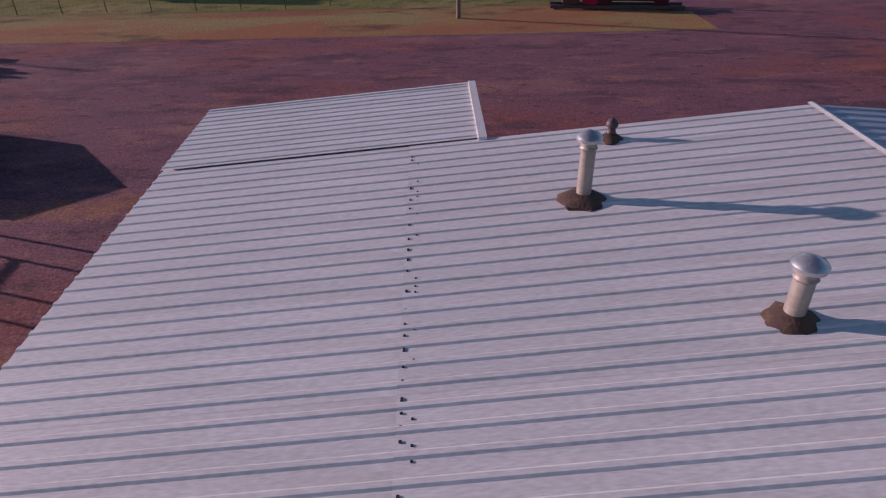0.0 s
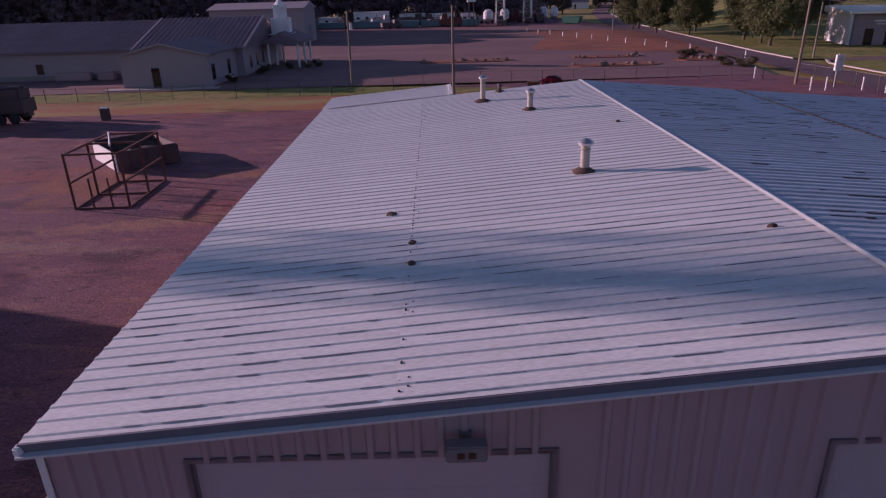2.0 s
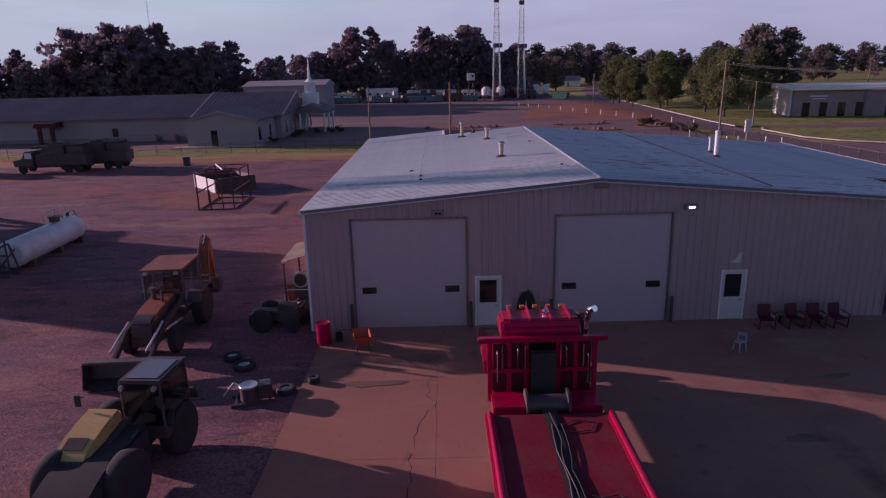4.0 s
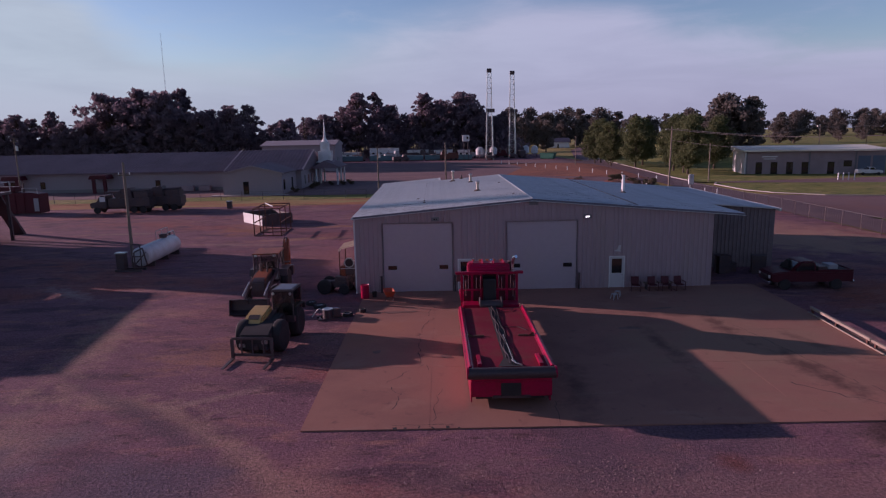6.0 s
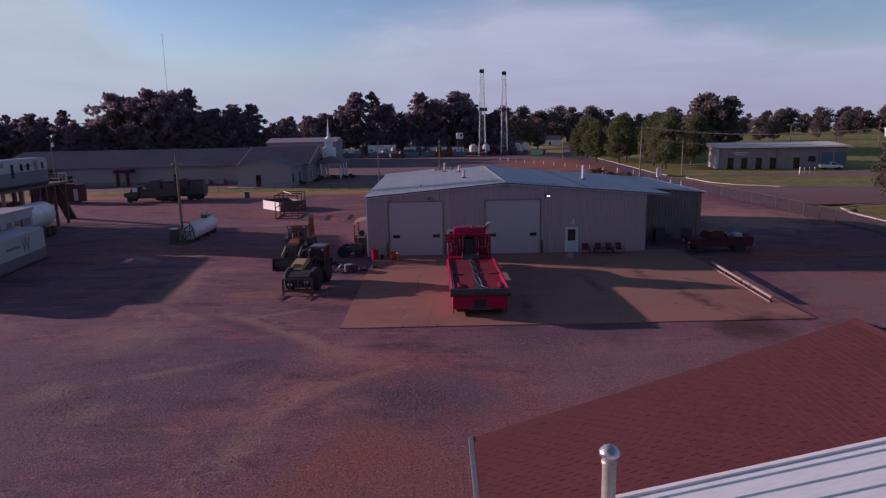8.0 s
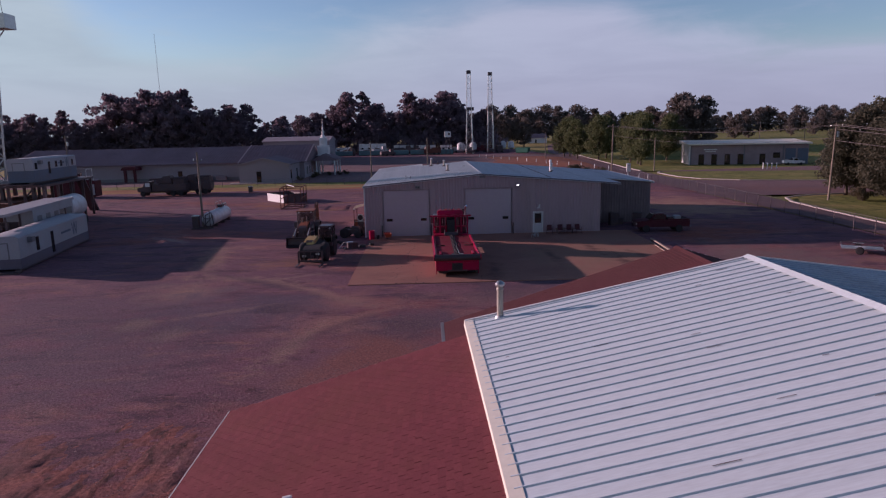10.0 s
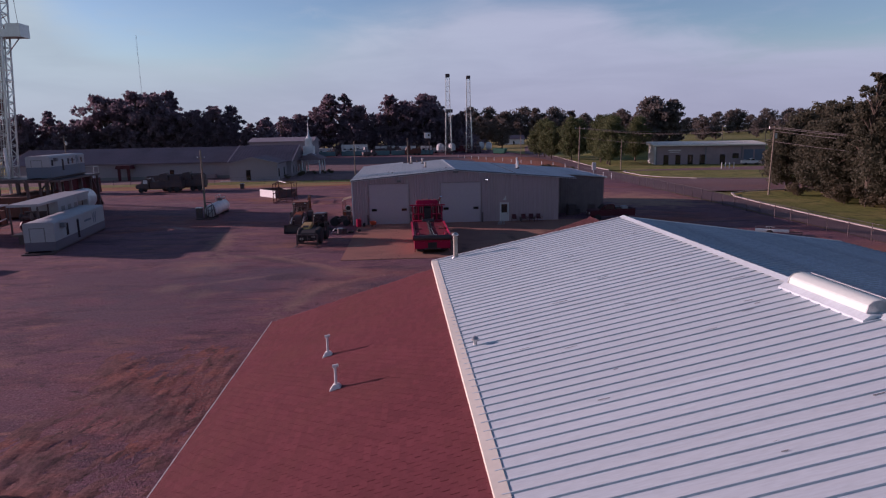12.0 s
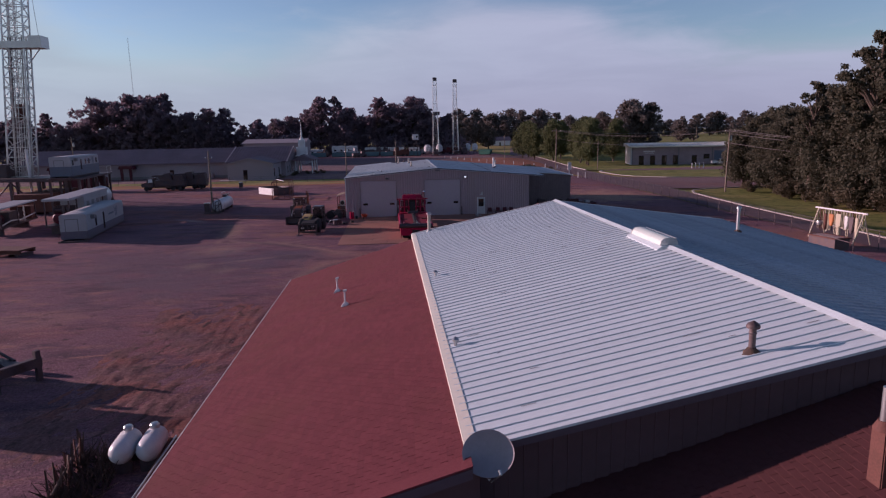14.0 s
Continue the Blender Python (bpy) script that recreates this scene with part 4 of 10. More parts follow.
part("back_wall", Shape().prism([(0.2, 0), (31.8, 0), (31.8, shop_top(31.8)), (RIDGE_X, shop_top(RIDGE_X)), (0.2, shop_top(0.2))], "y", BACK - 0.35, BACK - 0.1), m_siding, shop)
part("east_wall", Shape().box(24.2, 24.396, 0.2, 5.9, 0, shop_top(24.4)), m_siding_shade, shop)
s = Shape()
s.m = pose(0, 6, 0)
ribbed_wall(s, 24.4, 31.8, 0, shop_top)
part("annex_front_wall", s, m_siding_shade, shop, "beige ribbed siding, toned dark for shade")
part("annex_liner", Shape().prism([(24.4, 0), (31.8, 0), (31.8, shop_top(31.8)), (24.4, shop_top(24.4))], "y", 6.004, 6.2), m_siding_shade, shop)
part("annex_east_wall", Shape().box(31.6, 31.8, 6.2, BACK - 0.35, 0, shop_top(31.8)), m_siding, shop)
# the small bay behind, under its own stretch of roof
part("rear_bay_wall", Shape().box(0.1, 5.7, BACK - 0.1, 27.0, -0.1, EAVE_Z - 0.15), m_siding, shop)
part("eave_gutter", Shape().box(-0.14, -0.05, -0.22, 27.2, EAVE_Z - 0.2, EAVE_Z - 0.06), m_trim, shop, bevel=0.02)
part("corner_trim", Shape().box(-0.04, 0.05, -0.05, -0.032, 0, EAVE_Z - 0.1).box(-0.05, -0.036, -0.05, 0.15, 0, EAVE_Z - 0.1), m_white, shop, "white corner flashing")
part("corner_trim", Shape().box(24.38, 24.44, -0.05, -0.036, 0, shop_top(24.4)), m_siding, shop)


def roof_line(x):
    return RIDGE_Z - abs(x - RIDGE_X) * SLOPE


for x0, x1 in ((-0.12, RIDGE_X), (RIDGE_X, 26.5)):
    s = Shape().prism([(x0, roof_line(x0) - 0.12), (x1, roof_line(x1) - 0.12), (x1, roof_line(x1) + 0.0), (x0, roof_line(x0) + 0.0)], "y", -0.19, -0.15)
    part("rake_trim", s, m_fascia, shop, "blue-grey rake fascia")
    s = Shape().prism([(x0, roof_line(x0) - 0.155), (x1, roof_line(x1) - 0.155), (x1, roof_line(x1) - 0.12), (x0, roof_line(x0) - 0.12)], "y", -0.29, -0.03)
    part("rake_soffit_lip", s, m_white_door, shop, "white lip under the rake fascia")
part("corner_cap", Shape().box(-0.17, -0.06, -0.24, -0.12, EAVE_Z - 0.17, EAVE_Z - 0.03), m_white, shop, "white folded corner cap", bevel=0.02)
part("eave_trim", Shape().box(31.95, 32.05, 5.6, BACK, roof_line(32) - 0.2, roof_line(32) + 0.03), m_white, shop, "white eave trim")
part("eave_trim", Shape().box(26.45, 26.52, -0.14, 5.6, roof_line(26.5) - 0.2, roof_line(26.5) + 0.0), m_trim_dark, shop)
part("rear_bay_trim", Shape().box(5.9, 6.06, BACK - 0.1, 27.25, roof_line(5.8) - 0.1, roof_line(5.8) + 0.1), m_white, shop, "white rake flashing")
part("rear_bay_trim", Shape().prism([(-0.15, roof_line(-0.15) - 0.12), (6.0, roof_line(6.0) - 0.12), (6.0, roof_line(6.0) + 0.06), (-0.15, roof_line(-0.15) + 0.06)], "y", 27.2, 27.26), m_white, shop)
part("ridge_cap", Shape().prism([(RIDGE_X - 0.08, roof_line(RIDGE_X - 0.08) + 0.034), (RIDGE_X, RIDGE_Z + 0.05), (RIDGE_X + 0.08, roof_line(RIDGE_X + 0.08) + 0.034), (RIDGE_X, RIDGE_Z + 0.045)], "y", -0.2, BACK + 0.05), m_roof, shop)


def overhead_door(x0, x1, h, parent):
    door = part("overhead_door", Shape().box(x0, x1, 0.10, 0.14, 0, h), m_ohd, parent, "white sectional overhead door")
    n = 8
    for i in range(n):
        part("panel", Shape().box(x0 + 0.02, x1 - 0.02, 0.06, 0.1, i * h / n + 0.001, (i + 1) * h / n - 0.001), m_ohd, door)
    for a in (x0 + 0.32, x1 - 0.92):
        part("window", Shape().box(a, a + 0.6, 0.045, 0.06, 1.62, 1.90), m_glass, door, "small dark window")
        part("door_frame", Shape().box(x0 - 0.07, x0, -0.042, 0.1, 0, h + 0.07).box(x1, x1 + 0.07, -0.042, 0.1, 0, h + 0.07).box(x0, x1, -0.042, 0.1, h, h + 0.07), m_siding, parent, "beige door frame")
    part("jamb_seal", Shape().box(x0, x0 + 0.03, 0.04, 0.06, 0, h).box(x1 - 0.03, x1, 0.04, 0.06, 0, h).box(x0 + 0.03, x1 - 0.03, 0.04, 0.06, h - 0.03, h), m_trim_dark, parent, "dark rubber weather seal")
    for a in (x0 - 0.22, x1 + 0.08):
        part("corner_guard", Shape().tube((a + 0.07, -0.2, 0), (a + 0.07, -0.2, 1.25), 0.07, seg=12), m_dark_steel, parent, "dark steel pipe guard", smooth=True)


overhead_door(*D1, DOOR_H, shop)
overhead_door(*D2, DOOR_H, shop)


def side_door(x0, x1, parent, mat):
    door = part("door", Shape().box(x0 + 0.06, x1 - 0.06, 0.02, 0.07, 0.06, 2.25), mat, parent, "white steel door with a dark window", bevel=0.006)
    part("window", Shape().box(x0 + 0.2, x1 - 0.2, 0.005, 0.02, 1.12, 2.12), m_glass, door)
    part("handle", Shape().tube((x1 - 0.16, -0.05, 1.0), (x1 - 0.16, 0.02, 1.0), 0.025).tube((x1 - 0.16, -0.05, 1.0), (x1 - 0.28, -0.05, 1.0), 0.015), m_chrome, door)
    part("door_frame", Shape().box(x0, x0 + 0.06, -0.05, 0.1, 0, 2.32).box(x1 - 0.06, x1, -0.05, 0.1, 0, 2.32).box(x0 + 0.06, x1 - 0.06, -0.05, 0.1, 2.25, 2.32), m_white, parent)


side_door(*P1, shop, m_white_door)
side_door(*P2, shop, m_white_door)
for x in (5.5, 15.75):
    lamp = thing("flood_lamp", "lit twin floodlight on a wall" if x > 10 else "dark unlit floodlight on a wall", "wall lamp", SHOP @ pose(x, -0.05, 5.12))
    part("bracket", Shape().box(-0.08, 0.08, 0, 0.06, -0.1, 0.1).tube((0, 0, 0), (0, -0.2, 0.02), 0.03), m_trim_dark, lamp)
    part("head", Shape().box(-0.26, 0.26, -0.36, -0.16, -0.11, 0.13), m_trim_dark, lamp, bevel=0.02)
    for dx in (-0.07, 0.07):
        part("lens", Shape().box(dx - 0.045, dx + 0.045, -0.375, -0.362, -0.03, 0.05), m_lamp if x > 10 else m_glass, lamp)
lamp = thing("gable_vent", "dark louvred vent high on a gable", "vent", SHOP @ pose(12.15, -0.06, 6.08))
part("frame", Shape().box(-0.3, 0.3, -0.05, 0.03, -0.14, 0.1), m_trim_dark, lamp, bevel=0.01)

# a long hose hung in a loop on the front wall, and meter boxes beside it
h = thing("hung_hose", "black hose hung in thick loops on a beige wall", "hose", SHOP @ pose(9.15, -0.14, 0.12))
for k, (rx, rz_) in enumerate(((0.36, 0.72), (0.30, 0.66), (0.24, 0.58), (0.17, 0.5), (0.10, 0.42), (0.04, 0.34))):
    pts = [(rx * math.sin(a) * (1.0 if math.cos(a) > 0 else 0.92), 0.03 * k, 0.74 + rz_ * math.cos(a)) for a in (i * 6.2832 / 26 for i in range(27))]
    part("coil", Shape().path(pts, 0.055, 8), m_black, h, smooth=True)
part("hook", Shape().tube((0.1, 0.16, 1.5), (0.1, -0.08, 1.54), 0.03), m_dark_steel, h)
for x in (8.35, 9.85):
    b = thing("outlet_box", "small grey outlet box on a beige wall", "outlet box", SHOP @ pose(x, -0.06, 1.0 if x > 9 else 0.75), "wall outlet boxes")
    part("case", Shape().box(-0.07, 0.07, -0.06, 0.06, -0.12, 0.12), m_trim_dark, b, bevel=0.01)
    part("cover", Shape().box(-0.06, 0.06, -0.075, -0.06, -0.1, 0.1), m_galv, b)

# ---- the office with the red shingle skirts, under a white metal roof ----
W_X0, W_RX, W_X1, W_Y0, W_Y1, W_EZ, W_RZ = 7.62, 16.50, 27.2, -73.4, -46.6, 5.06, 6.85
W_SL, W_SR = (W_RZ - W_EZ) / (W_RX - W_X0), 0.14
R_EX, R_EZ, R_S = 0.36, 2.65, 0.31                         # west skirt roof: eave and pitch
N_X0, N_EZ, N_RX, N_RZ, N_Y1 = 7.1, 2.9, 16.9, 5.92, -39.6   # north wing, and the south wing like it
S_Y0 = -80.4
# the white roof sits a degree askew on the skirts
WR = Matrix.Translation((W_X0, W_Y1, 0)) @ Matrix.Rotation(radians(0.95), 4, "Z") @ Matrix.Translation((-W_X0, -W_Y1, 0))


def white_line(x):
    return W_RZ - (W_RX - x) * W_SL if x < W_RX else W_RZ - (x - W_RX) * W_SR


hall = thing("shop_office", "broad brown office building with white metal and red shingle roofs", "building")
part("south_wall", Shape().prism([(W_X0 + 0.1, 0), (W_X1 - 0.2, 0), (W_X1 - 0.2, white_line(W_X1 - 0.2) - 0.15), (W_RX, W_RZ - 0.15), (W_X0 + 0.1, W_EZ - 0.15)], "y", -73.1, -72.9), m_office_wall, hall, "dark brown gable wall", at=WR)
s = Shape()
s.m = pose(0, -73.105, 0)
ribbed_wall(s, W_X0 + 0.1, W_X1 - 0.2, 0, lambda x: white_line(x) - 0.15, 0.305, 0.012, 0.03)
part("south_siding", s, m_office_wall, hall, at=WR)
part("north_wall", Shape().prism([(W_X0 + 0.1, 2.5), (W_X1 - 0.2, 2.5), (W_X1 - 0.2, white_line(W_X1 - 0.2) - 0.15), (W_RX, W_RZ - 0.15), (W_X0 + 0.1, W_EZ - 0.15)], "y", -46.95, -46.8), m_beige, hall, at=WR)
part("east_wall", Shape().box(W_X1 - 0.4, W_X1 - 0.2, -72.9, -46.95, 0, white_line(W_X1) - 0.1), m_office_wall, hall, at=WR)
part("west_wall", Shape().box(0.75, 0.95, -73.3, -47.9, 0, 2.65), m_office_wall, hall)
part("skirt_north_wall", Shape().prism([(0.95, 0), (7.7, 0), (7.7, 4.6), (0.95, 2.65)], "y", -47.9, -47.75), m_office_wall, hall)
part("skirt_south_wall", Shape().prism([(0.95, 0), (8.3, 0), (8.3, 4.85), (0.95, 2.6)], "y", -73.7, -73.5), m_office_wall, hall)
part("wing_west_wall", Shape().box(7.6, 7.8, -46.8, -40.2, 0, 2.95), m_office_wall, hall)
part("wing_north_wall", Shape().prism([(7.8, 0), (26.2, 0), (26.2, 2.95), (N_RX, 5.75), (7.8, 2.95)], "y", -40.3, -40.1), m_office_wall, hall)
part("wing_east_wall", Shape().box(26.2, 26.4, -46.8, -40.1, 0, 2.95), m_office_wall, hall)
# fascia and gutters
for x0, x1 in ((W_X0, W_RX), (W_RX, W_X1)):
    part("rake_fascia", Shape().prism([(x0, white_line(x0) - 0.20), (x1, white_line(x1) - 0.20), (x1, white_line(x1) - 0.03), (x0, white_line(x0) - 0.03)], "y", -73.47, -73.42), m_fascia_dark, hall, "dull mauve rake fascia", at=WR)
    part("rake_trim", Shape().prism([(x0, white_line(x0) - 0.02), (x1, white_line(x1) - 0.02), (x1, white_line(x1) + 0.034), (x0, white_line(x0) + 0.034)], "y", -73.52, -73.36), m_roof_white, hall, "white folded rake trim", at=WR)
    part("rake_fascia", Shape().prism([(x0, white_line(x0) - 0.2), (x1, white_line(x1) - 0.2), (x1, white_line(x1) + 0.045), (x0, white_line(x0) + 0.045)], "y", -46.58, -46.5), m_white, hall, "white rake trim", at=WR)
part("eave_flashing", Shape().prism([(W_X0 - 0.03, W_EZ - 0.14), (W_X0 + 0.18, W_EZ - 0.12), (W_X0 + 0.24, W_EZ + 0.07), (W_X0 - 0.02, W_EZ + 0.02)], "y", -73.5, -46.5), m_cream, hall, "broad cream eave flashing", at=WR)
part("ridge_cap", Shape().prism([(W_RX - 0.19, white_line(W_RX - 0.19) + 0.04), (W_RX, W_RZ + 0.09), (W_RX + 0.19, white_line(W_RX + 0.19) + 0.04), (W_RX, W_RZ + 0.05)], "y", -73.5, -46.5), m_roof_white, hall, "white ridge cap", at=WR)
part("gutter", Shape().box(0.35, 0.38, -74.1, -47.3, R_EZ - 0.10, R_EZ + 0.022), m_trim, hall, "thin pale metal drip edge")
part("drip_edge", Shape().prism([(R_EX, R_EZ + 0.0), (W_X0 + 0.5, R_EZ + 0.0 + (W_X0 + 0.5 - R_EX) * R_S), (W_X0 + 0.5, R_EZ + 0.04 + (W_X0 + 0.5 - R_EX) * R_S), (R_EX, R_EZ + 0.04)], "y", -74.14, -73.78), m_shingle, hall, "shingled rake border")
part("gutter", Shape().box(N_X0 - 0.14, N_X0, -46.6, N_Y1, N_EZ - 0.16, N_EZ + 0.01), m_trim_dark, hall, bevel=0.02)
part("fascia", Shape().prism([(R_EX, R_EZ - 0.24), (W_X0 + 0.5, R_EZ - 0.24 + (W_X0 + 0.5 - R_EX) * R_S), (W_X0 + 0.5, R_EZ - 0.03 + (W_X0 + 0.5 - R_EX) * R_S), (R_EX, R_EZ - 0.03)], "y", -74.12, -74.05), m_fascia_dark, hall, "dark rake fascia")

# pipes on the shingles
for x, y in ((3.85, -55.0), (4.48, -58.27)):
    z = R_EZ + (x - R_EX) * R_S
    p = thing("plumbing_vent", "white plastic vent pipe on red shingles", "vent pipe", pose(x, y, z), "vent pipes on the shingle roof")
    part("flashing", Shape().add([(-0.18, -0.12, 0.3 * -0.18 + 0.02), (0.14, -0.12, 0.3 * 0.14 + 0.02), (0.14, 0.12, 0.3 * 0.14 + 0.02), (-0.18, 0.12, 0.3 * -0.18 + 0.02), (-0.07, -0.07, 0.14), (0.07, -0.07, 0.16), (0.07, 0.07, 0.16), (-0.07, 0.07, 0.14)],
                                 [(0, 1, 5, 4), (1, 2, 6, 5), (2, 3, 7, 6), (3, 0, 4, 7), (4, 5, 6, 7), (3, 2, 1, 0)]), m_white, p, "white boot flashing")
    part("pipe", Shape().tube((0, 0, -0.05), (0.0, 0, 0.66), 0.04, seg=14), m_white, p, smooth=True)
    part("tee", Shape().tube((-0.07, 0, 0.66), (0.09, 0, 0.69), 0.045, seg=12), m_white, p, smooth=True)
    part("rim", Shape().tube((0, 0, 0.60), (0, 0, 0.67), 0.05, seg=14), m_white, p, smooth=True)


def flue(name, label, x, y, z, h, r, cap_r, mat, base_mat, group="", collar=0.25, cap_h=0.16, base=None):
    """A metal roof flue with a tarred collar, a storm ring and a flat mushroom cap."""
    p = thing(name, label, "roof vent", (base or Matrix.Identity(4)) @ pose(x, y, z), group)
    rnd = random.Random(int(x * 100 + y * 10))
    prof = [(-0.06, collar * 1.15), (0.03, collar), (0.09, collar * 0.7), (0.13, r * 1.05)]
    s = Shape().lathe((0, 0, 0), (0, 0, 1), prof, 14)
    s.v = [(a * rnd.uniform(0.9, 1.3) if c < 0.05 else a, b * rnd.uniform(0.9, 1.3) if c < 0.05 else b, c) for a, b, c in s.v]
    part("flashing", s, base_mat, p, "lumpy tarred flashing", smooth=True)
    part("pipe", Shape().tube((0, 0, -0.05), (0, 0, h - cap_h), r, seg=18), mat, p, smooth=True)
    part("storm_ring", Shape().lathe((0, 0, h - cap_h - 0.12), (0, 0, 1), [(0, r * 1.02), (0.03, r * 1.2), (0.06, r * 1.02)], 18), mat, p, smooth=True)
    for i in range(3):
        a = i * 2.09
        part("strap", Shape().box(-0.012, 0.012, -0.004, 0.004, 0, cap_h), mat, p, at=pose(math.cos(a) * r, math.sin(a) * r, h - cap_h - 0.02, 0, 0, math.degrees(a)))
    part("cap", Shape().lathe((0, 0, h - cap_h + 0.02), (0, 0, 1), [(0, cap_r * 0.96), (0.05, cap_r), (0.09, cap_r * 0.85), (cap_h * 0.9, cap_r * 0.3), (cap_h, 0.01)], 20), m_galv if mat == m_flue else mat, p, "mushroom cap", smooth=True)
    return p


flue("roof_flue", "tall dull metal flue at a white roof corner", 8.67, -46.95, white_line(8.67), 1.15, 0.10, 0.15, m_flue, m_galv, "", 0.13, base=WR)
flue("roof_flue", "rust-streaked flue with a shallow hat on the white roof", 14.02, -72.35, white_line(14.02), 0.70, 0.072, 0.145, m_rusty_flue, m_tar, "", 0.15, base=WR)
flue("roof_flue", "slim rusty stack on the shaded roof slope", 24.2, -53.7, white_line(24.2), 1.35, 0.085, 0.13, m_galv, m_tar, "", 0.18, base=WR)
# a low knob vent and a bent one on the white roof
for x, y in ((8.15, -58.6), (8.05, -67.5)):
    p = thing("knob_vent", "small grey vent knob on the white roof", "roof vent", WR @ pose(x, y, white_line(x)), "small roof vents")
    part("stem", Shape().tube((0, 0, -0.03), (0, 0, 0.16), 0.05, seg=12), m_galv, p, smooth=True)
    part("cap", Shape().lathe((0, 0, 0.14), (0, 0, 1), [(0, 0.1), (0.05, 0.11), (0.1, 0.06), (0.13, 0.01)], 14), m_galv, p, smooth=True)
# the long white ridge ventilator
v = thing("ridge_ventilator", "long white barrel-shaped ridge ventilator", "roof ventilator", WR @ pose(W_RX, 0, W_RZ))
prof = [(-0.31, -0.12), (-0.33, 0.10), (-0.30, 0.22), (-0.19, 0.31), (0, 0.34), (0.19, 0.31), (0.30, 0.22), (0.33, 0.10), (0.31, -0.12)]
part("housing", Shape().prism(prof, "y", -62.6, -59.8), m_fibre, v, "white curved sheet housing", bevel=0.015)
part("base_flashing", Shape().prism([(-0.5, white_line(W_RX - 0.5) - W_RZ + 0.05), (-0.33, 0.06), (0.33, 0.06), (0.5, white_line(W_RX + 0.5) - W_RZ + 0.05), (0.5, -0.2), (-0.5, -0.2)], "y", -62.75, -59.65), m_roof_white, v)
for y in (-62.63, -59.8):
    part("end_plate", Shape().prism([(a * 1.03, b * 1.03) for a, b in prof], "y", y, y + 0.03), m_galv, v, "grey end plate")
part("rail", Shape().tube((0.27, -62.6, 0.31), (0.27, -59.8, 0.31), 0.02), m_galv, v)

# satellite dish by the corner
dish = thing("satellite_dish", "grey satellite dish on a mast at a roof corner", "satellite dish", pose(8.5, -73.75, 4.93))
s = Shape()
rings = [(0.0, 0.0), (0.17, 0.022), (0.31, 0.072), (0.42, 0.132), (0.50, 0.186)]
vv, ff, sg = [], [], 28
for off in (0.0, -0.02):
    for r, h in rings:
        vv += [(max(r, 1e-3) * math.cos(2 * math.pi * i / sg), max(r, 1e-3) * 0.92 * math.sin(2 * math.pi * i / sg), h + off) for i in range(sg)]
k = len(rings)
for side in (0, 1):
    for a in range(k - 1):
        for i in range(sg):
            q = [side * k * sg + a * sg + i, side * k * sg + a * sg + (i + 1) % sg, side * k * sg + (a + 1) * sg + (i + 1) % sg, side * k * sg + (a + 1) * sg + i]
            ff.append(tuple(q if side == 0 else q[::-1]))
ff += [((k - 1) * sg + i, (k - 1) * sg + (i + 1) % sg, (2 * k - 1) * sg + (i + 1) % sg, (2 * k - 1) * sg + i) for i in range(sg)]
s.add(vv, ff)
part("reflector", s, m_dish, dish, "shallow grey reflector", smooth=True, at=pose(-0.03, 0.08, 0.10, 46, 0, -8))
part("feed_arm", Shape().tube((0.0, -0.05, -0.38), (0.12, -0.55, 0.05), 0.015).tube((0.12, -0.55, 0.05), (0.1, -0.5, 0.12), 0.035), m_galv, dish)
part("mast", Shape().path([(0.0, 0.12, 0.0), (0.0, 0.18, -0.45), (0.0, 0.6, -0.6)], 0.028), m_galv, dish, smooth=True)
part("electric_box", Shape().box(12.5, 12.75, -73.3, -73.14, 3.4, 3.85), m_galv, hall, "grey electric box on a gable wall", bevel=0.01, at=WR)
# the low south wing
part("south_wing_wall", Shape().prism([(7.8, 0), (26.2, 0), (26.2, 2.95), (N_RX, 5.75), (7.8, 2.95)], "y", S_Y0 + 0.5, S_Y0 + 0.7), m_office_wall, hall)
part("south_wing_west_wall", Shape().box(7.6, 7.8, S_Y0 + 0.5, -73.2, 0, 2.95), m_office_wall, hall)
part("south_wing_east_wall", Shape().box(26.2, 26.4, S_Y0 + 0.5, -73.2, 0, 2.95), m_office_wall, hall)
p = thing("flue_stack", "rusty boxed flue with a pale pipe on shingles", "flue", pose(14.86, -75.7, N_EZ + (14.86 - N_X0) * 0.308))
part("base_box", Shape().box(-0.17, 0.17, -0.17, 0.17, -0.25, 0.98), m_rust, p, "rusty sheet base", bevel=0.02)
part("pipe", Shape().tube((-0.08, 0, 1.0), (-0.08, 0, 1.68), 0.075, seg=14), m_galv, p, smooth=True)
part("collar", Shape().tube((-0.04, 0, 0.98), (-0.08, 0, 1.12), 0.2, 0.1, seg=14), m_rust, p, smooth=True)

sv = thing("vent_stub", "small pale vent pipe against a dark gable wall", "vent pipe", pose(12.4, -73.6, 4.0))
part("pipe", Shape().tube((0, 0, -0.2), (0, 0, 0.36), 0.05, seg=12), m_galv, sv, smooth=True)
part("collar", Shape().lathe((0, 0, 0.36), (0, 0, 1), [(0, 0.05), (0.0, 0.062), (0.05, 0.062), (0.05, 0.03)], 12), m_galv, sv, smooth=True)

